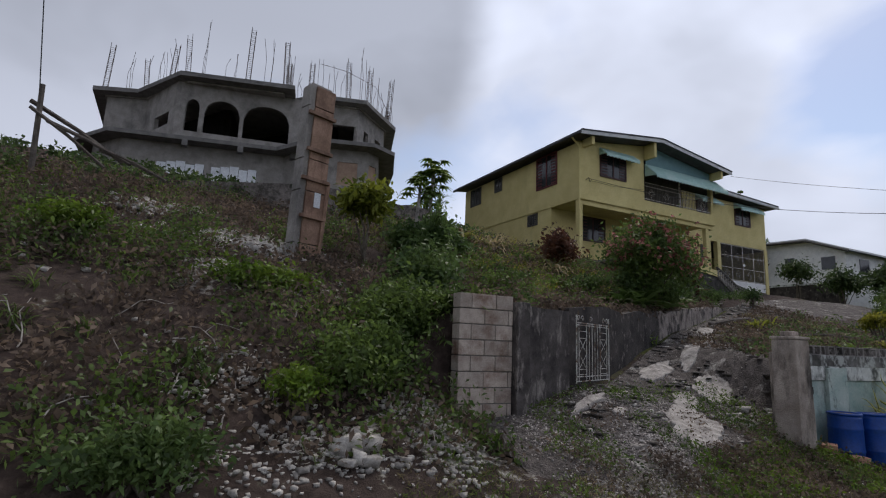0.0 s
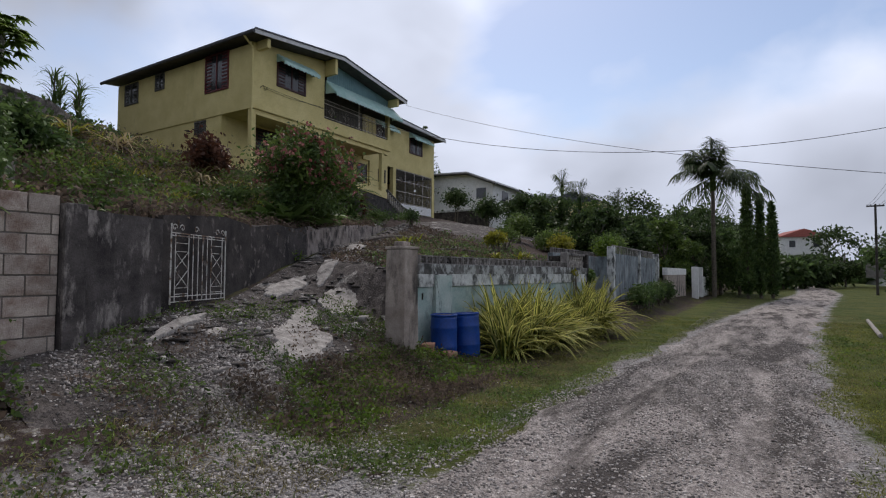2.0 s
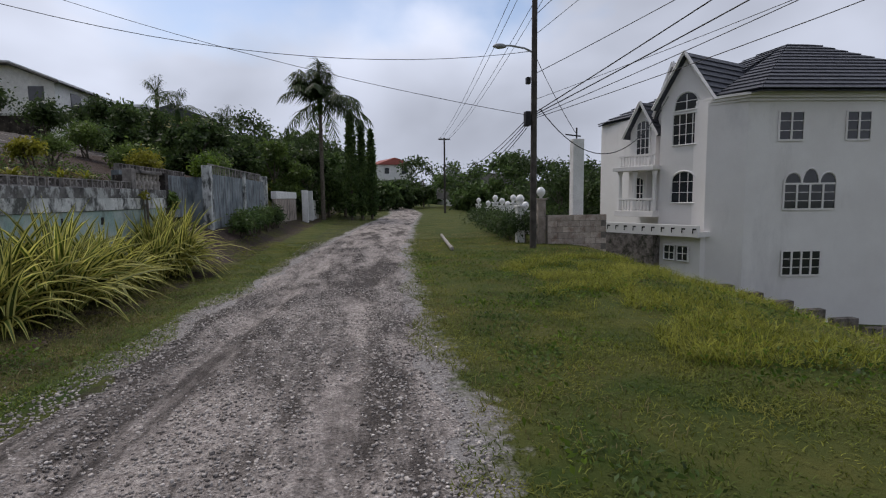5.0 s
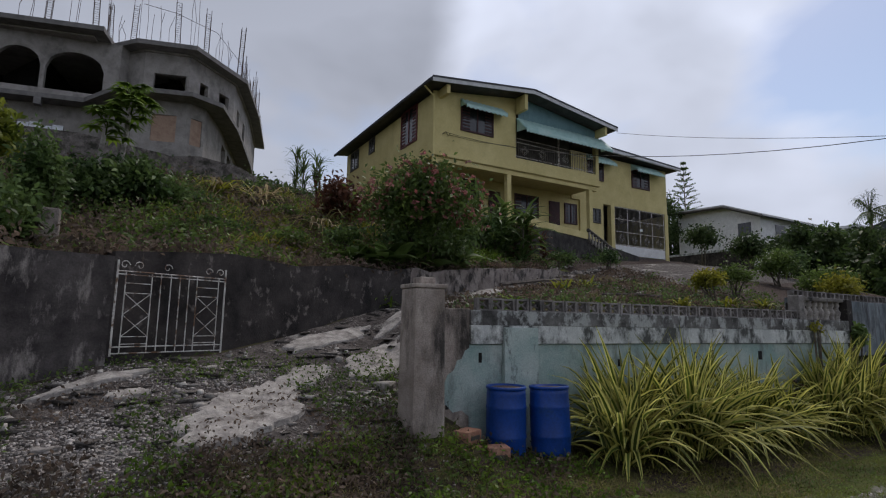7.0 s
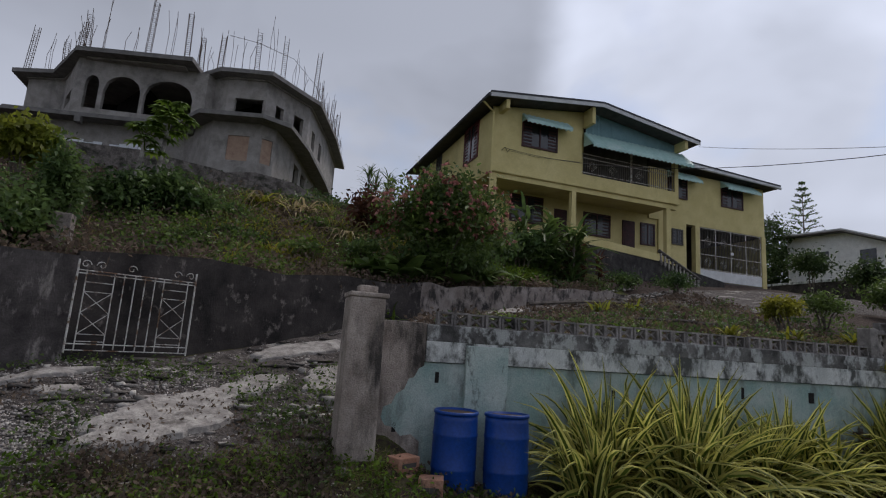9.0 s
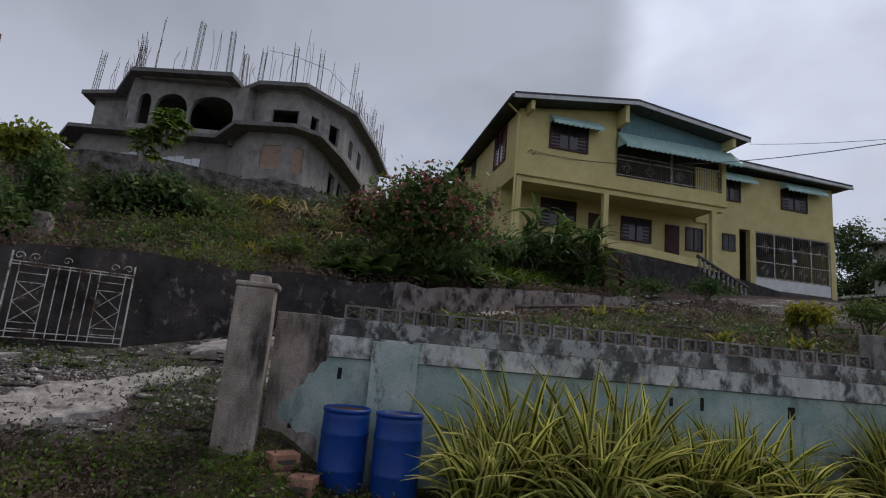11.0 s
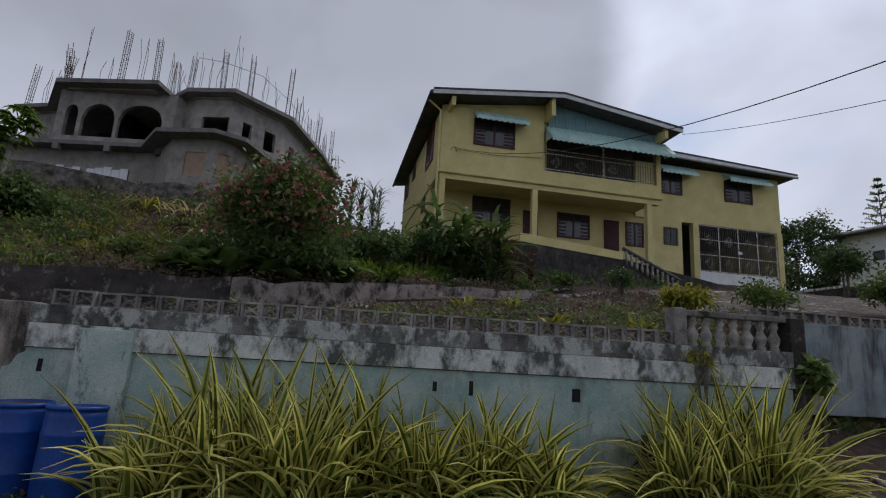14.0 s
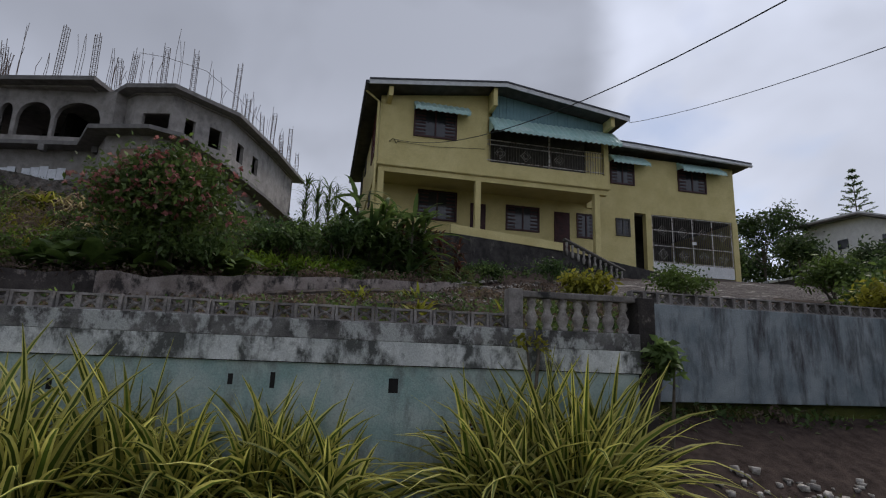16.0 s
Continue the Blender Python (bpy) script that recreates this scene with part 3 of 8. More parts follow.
def make_road():
    xs = axis([(-30, 30, 0.2), (30, 150, 2)])
    us = np.linspace(-1, 1, 25)
    X, U = np.meshgrid(xs, us)
    wob = np.array([noise.noise((a * 0.6, 5.0 * s, 0)) for a, s in zip(X.ravel(), np.sign(U).ravel())]).reshape(X.shape)
    fine = np.array([noise.noise((a * 2.3, 9.0 * s, 4)) for a, s in zip(X.ravel(), np.sign(U).ravel())]).reshape(X.shape)
    Y = road_mid(X) + U * (road_half(X) + (0.22 * wob + 0.10 * fine) * np.abs(U))
    ruts = -0.035 * (np.exp(-((U - 0.45) ** 2) / 0.02) + np.exp(-((U + 0.5) ** 2) / 0.02))
    n = np.array([noise.fractal((a * 1.6, b * 1.6, 8.1), 1.0, 2.0, 3) for a, b in zip(X.ravel(), Y.ravel())]).reshape(X.shape)
    Z = -0.022 * np.clip(X, -20, 16) + 0.03 + ruts * 0.8 + 0.018 * n - 0.035 * np.abs(U) ** 6
    i = np.arange(X.size).reshape(X.shape)
    q = np.stack([i[:-1, :-1], i[:-1, 1:], i[1:, 1:], i[1:, :-1]], axis=-1).reshape(-1, 4)
    ob = raw_mesh("road", np.stack([X, Y, Z], axis=-1).reshape(-1, 3), q, M_ROAD)
    for p in ob.data.polygons:
        p.use_smooth = True
    return tagged(ob, "narrow unpaved lane of pale crushed limestone with worn ruts", "road", kind="structure")


make_road()


def drive_reach(x):
    wob = np.array([noise.noise((a * 0.8, 2.2, 6.0)) for a in np.ravel(x)]).reshape(np.shape(x))
    return np.interp(x, [3.6, 6, 9, 10.5, 14, 27, 33], [1.6, 2.2, 2.9, 2.8, 2.4, 3.6, 4.0]) + 0.35 * wob


def drive_top(x, y):
    n = np.array([noise.fractal((a * 1.3, b * 1.3, 1.1), 1.0, 2.0, 4) for a, b in zip(np.ravel(x), np.ravel(y))]).reshape(np.shape(x))
    return height(x, y) + 0.05 + 0.035 * n


def make_drive():
    """The broken ramp that climbs along the dark wall to the garage."""
    xs = np.arange(3.6, 33.0, 0.14)
    us = np.linspace(0, 1, 26)
    X, U = np.meshgrid(xs, us)
    W = wall_line(X) - 0.16
    Y = W - U * drive_reach(X)
    Z = drive_top(X, Y) - 0.12 * (U > 0.96) - 0.06 * np.clip((U - 0.7) / 0.3, 0, 1)
    i = np.arange(X.size).reshape(X.shape)
    q = np.stack([i[:-1, :-1], i[1:, :-1], i[1:, 1:], i[:-1, 1:]], axis=-1).reshape(-1, 4)
    ob = raw_mesh("driveway", np.stack([X, Y, Z], axis=-1).reshape(-1, 3), q, M_DRIVE)
    return tagged(ob, "steep broken driveway of dark asphalt with pale concrete patches", "driveway", kind="structure")


make_drive()


# ---- walls along the lane ----
def wall_run(name, pts, tops, bottoms, thick, mat, label):
    """An upright wall along a bent line; thickness towards the bank."""
    bm = bmesh.new()
    rows = []
    for i, (x, y) in enumerate(pts):
        a, b = pts[max(i - 1, 0)], pts[min(i + 1, len(pts) - 1)]
        d = Vector((b[0] - a[0], b[1] - a[1])).normalized()
        nx, ny = -d.y * thick, d.x * thick
        rows.append([bm.verts.new((px, py, pz)) for px, py, pz in ((x, y, bottoms[i]), (x, y, tops[i]), (x + nx, y + ny, tops[i]), (x + nx, y + ny, bottoms[i]))])
    for u, v in zip(rows, rows[1:]):
        for k in range(4):
            bm.faces.new((u[k], v[k], v[(k + 1) % 4], u[(k + 1) % 4]))
    bm.faces.new(rows[0])
    bm.faces.new(rows[-1][::-1])
    bmesh.ops.recalc_face_normals(bm, faces=bm.faces)
    return tagged(finish(name, bm, mat), label, "wall", kind="structure")


xs_dark = [4.45, 5.0, 5.66]
wall_run("wall_dark_end", [(x, float(wall_line(x))) for x in xs_dark], [2.12, 2.1, 2.1], [0.3, 0.4, 0.5], 0.36, M_STREAK, "mould-blackened rendered retaining wall beside the driveway gate")
xs_dark = [5.661, 6.3, 7, 8, 9, 10, 10.6]
wall_run("wall_dark", [(x, float(wall_line(x))) for x in xs_dark], [float(wall_top(x)) + 0.06 + 0.05 * math.sin(x * 3) for x in xs_dark],
         [float(drive_foot(x)) - 0.4 for x in xs_dark], 0.38, M_DARKWALL, "black mouldy retaining wall climbing along the broken driveway")
xs_dark = [10.601] + [10.8 + 0.25 * k for k in range(31)]
wall_run("wall_ruined", [(x, float(wall_line(x)) + 0.03 * noise.noise((x * 3, 0, 5))) for x in xs_dark], [float(wall_top(x)) + 0.04 + 0.09 * noise.noise((x * 1.9, 1.0, 2.0)) - 0.25 * max(0.0, x - 17.4) for x in xs_dark],
         [float(drive_foot(x)) - 0.4 for x in xs_dark], 0.38, M_RUIN, "crumbling retaining wall with pinkish-white plaster and black mould")


def block_wall():
    """Bare block pier end of the retaining wall, laid in courses of 0.2 m."""
    w = thing("block_wall", (3.95, 6.2, 0.4), "bare grey concrete block wall end, cracked and red-stained", "wall", kind="structure")
    part("mortar_core", box(3.5, 4.33, 6.215, 6.4, 0.1, 2.06), M_MORTAR, w)
    me = {}
    z, row = 0.55, 0
    while z < 2.05:
        h = 0.205
        edges = [3.47, 3.66, 4.05, 4.335] if row % 2 else [3.47, 3.87, 4.26, 4.335]
        for a, b in zip(edges, edges[1:]):
            bm = box(a + 0.006, b - 0.006, 6.195 + RNG.uniform(0, 0.008), 6.395, z + 0.006, z + h - 0.006, 0.006)
            part("block", bm, M_BLOCK, w)
        z, row = z + h + 0.004, row + 1
    part("footing", box(3.46, 4.5, 6.14, 6.5, -0.1, 0.54, 0.03), M_DARKWALL, w, "black mouldy footing")
    part("corner_pillar", box(4.34, 4.56, 6.09, 6.4, 0.35, 2.14, 0.02), M_STREAK, w, "rendered corner pillar with white patches")


block_wall()


def iron_gate():
    """A pair of leaves with diamond panels and scroll tops, shut in the dark wall."""
    a, b = Vector((5.70, 6.44, 0)), Vector((6.88, 6.96, 0))
    L = (b - a).length
    g = thing("iron_gate", (a.x, a.y, 1.0), "white wrought-iron gate with diamond panels, rusting, shut", "gate")
    ang = math.atan2(b.y - a.y, b.x - a.x)
    m = Matrix.Translation((a.x, a.y, 1.03)) @ Matrix.Rotation(ang, 4, "Z")
    H = 0.90

    def bar(name, p, q, r=0.0065):
        part(name, moved(tube([p, q], r, 6), m), M_WHITEMETAL, g)

    for u in (0.0, L):
        bar("stile", (u, 0, -0.03), (u, 0, H + 0.12), 0.011)
    for h in (0.0, 0.07, H - 0.035, H):
        bar("rail", (0, 0, h), (L, 0, h), 0.0075)
    for k in (0.07, 0.29, 0.37, 0.46, 0.545, 0.63, 0.71, 0.93):
        bar("picket", (L * k, 0, 0), (L * k, 0, H))
    for u0, u1 in ((L * 0.07, L * 0.29), (L * 0.71, L * 0.93)):
        for h in (0.10, 0.18, H - 0.24, H - 0.13):
            bar("cross_rail", (u0, 0, h), (u1, 0, h), 0.0055)
        for k in range(2):
            h0, h1 = 0.18 + k * 0.24, 0.18 + (k + 1) * 0.24
            bm = bmesh.new()
            tube([(u0, 0, h0), (u1, 0, h1)], 0.005, 5, bm)
            tube([(u1, 0, h0), (u0, 0, h1)], 0.005, 5, bm)
            part("lattice", moved(bm, m), M_WHITEMETAL, g)
    for u, s in ((0.07, 1), (0.23, -1), (L * 0.5 - 0.1, 1), (L - 0.23, 1), (L - 0.07, -1)):
        pts = [(u + s * 0.055 * (1 - k / 14) * math.cos(k * 0.6), 0, H + 0.07 + 0.055 * (1 - k / 14) * math.sin(k * 0.6)) for k in range(12)]
        part("scroll", moved(tube(pts, 0.006, 5), m), M_WHITEMETAL, g)


iron_gate()


def gate_post():
    p = thing("gate_post", (8.72, 4.98, 0.0), "weathered concrete gate post, chipped on its corners", "gate post")
    bm = box(8.53, 8.90, 4.78, 5.15, -0.2, 1.80, 0.025)
    for v in bm.verts:
        k = 1 + 0.10 * (1.8 - v.co.z) / 2.0
        v.co.x, v.co.y = 8.715 + (v.co.x - 8.715) * k, 4.965 + (v.co.y - 4.965) * k
    part("shaft", bm, M_POST, p)
    part("lid", box(8.52, 8.93, 4.77, 5.17, 1.801, 1.85, 0.015), M_POST, p)
    part("cap", box(8.63, 8.83, 4.88, 5.07, 1.851, 1.93, 0.02), M_POST, p)


gate_post()


def teal_wall():
    """Turquoise wall: plinth, moulded band, pilaster, weep holes and a course of pierced blocks on top."""
    w = thing("wall_turquoise", (13, 4.95, 0), "faded turquoise wall, mouldy white top band with pierced blocks", "wall", kind="structure")
    x0, x1, ang = 8.92, 17.65, math.atan(-0.075)
    m = Matrix.Translation((9.5, 5.2, 0)) @ Matrix.Rotation(ang, 4, "Z")
    u0, u1 = x0 - 9.5, (x1 - 9.5) / math.cos(ang)
    part("grey_return", moved(box(u0, 0.0, 0.0, 0.2, -0.3, 1.60, 0.01), m), M_POST, w, "bare grey rendered end by the gate post")
    bm = bmesh.new()
    rim = [(0.0, 1.12), (-0.06, 1.09), (-0.11, 0.99), (-0.17, 0.97), (-0.21, 0.86), (-0.30, 0.80), (-0.34, 0.70), (-0.43, 0.66), (-0.45, 0.55), (-0.40, 0.47), (-0.31, 0.45), (-0.22, 0.36), (-0.1, 0.38), (0.0, 0.30)]
    fr = [bm.verts.new((u, -0.004, z)) for u, z in rim]
    bk = [bm.verts.new((u, 0.01, z)) for u, z in rim]
    bm.faces.new(fr)
    for k in range(len(rim)):
        q = (k + 1) % len(rim)
        bm.faces.new((fr[k], bk[k], bk[q], fr[q]))
    bmesh.ops.recalc_face_normals(bm, faces=bm.faces)
    part("paint_patch", moved(bm, m), M_TEAL, w, "ragged edge of flaking turquoise paint")
    part("lower_face", moved(box(0.0, u1, 0.0, 0.2, -0.4, 1.16), m), M_TEAL, w)
    part("top_band", moved(box(0.0, u1, -0.035, 0.2, 1.17, 1.40), m), M_TEALTOP, w, "whitewashed band with mould drips")
    part("coping", moved(box(0.0, u1, -0.039, 0.2, 1.401, 1.585, 0.008), m), M_COPING, w, "coping blackened by mould")
    part("pilaster", moved(box(0.47, 0.98, -0.075, 0.0, -0.3, 1.375, 0.008), m), M_PILASTER, w)
    # weep holes: thin proud boxes, the shade of each hole painted near-black
    for u, z, h in ((0.13, 1.0, 0.12), (-0.32, 0.45, 0.10), (3.97, 0.99, 0.10), (4.36, 0.99, 0.15), (5.5, 0.97, 0.14), (2.4, 0.9, 0.1)):
        part("weep_hole", moved(box(u, u + 0.045 + (0.05 if u > 5 else 0), -0.004, 0.02, z - h / 2, z + h / 2, 0.0), m), M_SHADE, w, "dark weep hole")
    # pierced blocks
    n, wd = 33, 0.2
    bm = bmesh.new()
    z0, z1 = 1.585, 1.745
    box(0.004, wd - 0.004, 0.03, 0.13, z0, z0 + 0.02, 0, bm)
    box(0.004, wd - 0.004, 0.03, 0.13, z1 - 0.022, z1, 0, bm)
    box(0.004, 0.032, 0.03, 0.13, z0 + 0.02, z1 - 0.022, 0, bm)
    box(wd - 0.032, wd - 0.004, 0.03, 0.13, z0 + 0.02, z1 - 0.022, 0, bm)
    cx, cz = wd / 2, (z0 + z1) / 2
    for sx, sz in ((0.03, z0 + 0.03), (wd - 0.03, z0 + 0.03), (0.03, z1 - 0.032), (wd - 0.03, z1 - 0.032)):
        tube([(sx, 0.08, sz), (cx + (sx - cx) * 0.5, 0.08, cz + (sz - cz) * 0.3), (cx, 0.08, cz)], 0.017, 5, bm)
    lathe([(0.012, -0.02), (0.03, -0.012), (0.03, 0.012), (0.012, 0.02)], (cx, 0.08, cz), 8, bm)
    first = part("pierced_block", bm, M_VENT, w)
    for i in range(n):
        ob = first if i == 0 else new("pierced_block", first.data)
        ob.parent = w
        ob.matrix_parent_inverse = w.matrix_basis.inverted()
        ob.matrix_basis = m @ Matrix.Translation((0.12 + i * wd, 0, 0)) @ Matrix.Rotation(RNG.normal(0, 0.012), 4, "X")
    # balustrade at the far end
    ub = 0.12 + n * wd
    part("balustrade_post", moved(box(ub, ub + 0.16, 0.0, 0.2, 1.585, 2.02, 0.015), m), M_VENT, w)
    part("balustrade_rail", moved(box(ub + 0.16, u1, 0.02, 0.18, 1.93, 2.0, 0.015), m), M_VENT, w, "mouldy balustrade handrail")
    bl = lathe([(0.05, 0), (0.055, 0.03), (0.04, 0.05), (0.062, 0.11), (0.068, 0.15), (0.042, 0.2), (0.034, 0.24), (0.056, 0.28), (0.042, 0.31), (0.056, 0.345)], (0, 0.1, 1.585), 12)
    first = part("baluster", bl, M_PALE, w)
    for i in range(7):
        ob = first if i == 0 else new("baluster", first.data)
        ob.parent = w
        ob.matrix_parent_inverse = w.matrix_basis.inverted()
        ob.matrix_basis = m @ Matrix.Translation((ub + 0.28 + i * 0.175, 0, 0))


teal_wall()


def blue_wall():
    w = thing("wall_blue_grey", (20.5, 5.85, 0.8), "streaked blue-grey retaining wall under pierced blocks", "wall", kind="structure")
    part("face", box(18.35, 23.2, 5.85, 6.05, 0.80, 2.10, 0.01), M_BLUEWALL, w)
    part("return_wall", prism([(17.64, 4.56), (17.84, 4.56), (18.48, 5.84), (18.3, 6.0), (17.64, 4.85)], 0.0, 1.98), M_DARKWALL, w, "crumbling black wall end")
    for i in range(23):
        bm = bmesh.new()
        a = 18.4 + i * 0.205
        for q in ((a, a + 0.2, 2.102, 2.122), (a, a + 0.2, 2.25, 2.27), (a, a + 0.022, 2.122, 2.25), (a + 0.178, a + 0.2, 2.122, 2.25)):
            box(q[0], q[1], 5.88, 6.0, q[2], q[3], 0, bm)
        tube([(a + 0.03, 5.94, 2.13), (a + 0.17, 5.94, 2.24)], 0.014, 5, bm)
        tube([(a + 0.17, 5.94, 2.13), (a + 0.03, 5.94, 2.24)], 0.014, 5, bm)
        part("pierced_block", bm, M_VENT, w)


blue_wall()


def far_walls():
    w = thing("wall_white_far", (27, 5.0, 0), "stained white garden wall farther along the lane", "wall", kind="structure")
    part("pier", box(23.2, 23.5, 5.1, 5.38, 0.0, 2.5, 0.02), M_TEALTOP, w)
    part("return_wall", box(23.21, 23.4, 5.38, 5.85, 0.0, 2.1), M_BLUEWALL, w)
    part("face", box(23.5, 32.6, 5.15, 5.35, -0.2, 2.22, 0.01), M_BLUEWALL, w)
    part("pier", box(28.0, 28.25, 5.05, 5.149, 0.0, 2.5, 0.02), M_TEALTOP, w)
    part("pier", box(32.61, 32.9, 5.0, 5.35, 0.0, 2.5, 0.02), M_TEALTOP, w)
    for i in range(34):
        part("fence_picket", box(23.7 + i * 0.26, 23.73 + i * 0.26, 5.23, 5.26, 2.22, 2.54), M_VENT, w)
    part("fence_rail", box(23.5, 32.5, 5.23, 5.26, 2.54, 2.58), M_VENT, w)
    w2 = thing("wall_olive_far", (38, 4.7, 0), "low drab and white garden wall with gate piers", "wall", kind="structure")
    part("face", box(32.8, 40.5, 4.6, 4.8, -0.3, 1.35, 0.01), M_POST, w2)
    part("coping", box(32.8, 40.5, 4.56, 4.84, 1.352, 1.75, 0.02), M_WHITE, w2)
    for x in (41.0, 44.0, 48.0):
        part("pier", box(x, x + 0.4, 3.9, 4.3, -0.3, 1.9, 0.03), M_WHITE, w2)
    part("white_panel", box(44.4, 48.0, 4.0, 4.15, -0.3, 1.2, 0.01), M_WHITE, w2)


far_walls()


# ---- yellow house ----
def window_unit(h, x0, x1, z0, z1, y, mat=M_MAROON, side=None):
    """Louvred window in a frame: sunk glass, frame bars, blades. side='x' faces -x at that x."""
    def bx(a, b, c, d, e0, e1):
        return box(a, b, c, d, e0, e1) if side is None else box(c, d, a, b, e0, e1)

    f = part("window", bx(x0, x1, y - 0.02, y + 0.06, z0, z1), M_GLASS, h, "dark window")
    t = 0.07
    for a, b, c, d in ((x0 - t, x0, z0 - t, z1 + t), (x1, x1 + t, z0 - t, z1 + t), (x0, x1, z0 - t, z0), (x0, x1, z1, z1 + t)):
        part("frame", bx(a, b, y - 0.05, y + 0.05, c, d), mat, f)
    mid = (x0 + x1) / 2
    part("mullion", bx(mid - 0.03, mid + 0.03, y - 0.045, y - 0.021, z0, z1), mat, f)
    n = max(4, int((z1 - z0) / 0.14))
    q = (x1 - x0) / 4
    for k in range(n):
        z = z0 + (k + 0.5) * (z1 - z0) / n
        for a, b in ((x0 + 0.02, x0 + q), (x1 - q, x1 - 0.02)):
            part("louvre", bx(a, b, y - 0.04, y - 0.022, z - 0.03, z + 0.03), mat, f)


def awning(h, x0, x1, ztop, y, out, drop):
    """Ribbed metal awning with scalloped side and front edges."""
    bm = bmesh.new()
    n = max(6, int((x1 - x0) / 0.11))
    prev = None
    for i in range(n + 1):
        x = x0 + (x1 - x0) * i / n
        k = 0.025 if i % 2 else -0.025
        hem = 0.03 if i % 2 else -0.03
        col = [bm.verts.new((x, y - 0.02, ztop + k)), bm.verts.new((x, y - out, ztop - drop + k)), bm.verts.new((x, y - out - 0.01, ztop - drop - 0.14 + hem)), bm.verts.new((x, y - out + 0.015, ztop - drop - 0.14 + hem)), bm.verts.new((x, y - out + 0.02, ztop - drop - 0.02 + k)), bm.verts.new((x, y, ztop - 0.02 + k))]
        if prev:
            for j in range(6):
                bm.faces.new((prev[j], col[j], col[(j + 1) % 6], prev[(j + 1) % 6]))
        prev = col
    a = part("awning", bm, M_AWN, h, "faded green ribbed metal awning")
    for x in (x0 + 0.02, x1 - 0.02):
        b2 = bmesh.new()
        v = [b2.verts.new(p) for p in ((x, y, ztop), (x, y - out, ztop - drop), (x, y, ztop - drop * 0.9))]
        v2 = [b2.verts.new((p.co.x + 0.01, p.co.y, p.co.z)) for p in v]
        b2.faces.new(v)
        b2.faces.new(v2[::-1])
        for i in range(3):
            b2.faces.new((v[i], v[(i + 1) % 3], v2[(i + 1) % 3], v2[i]))
        part("awning_cheek", b2, M_AWN, a)


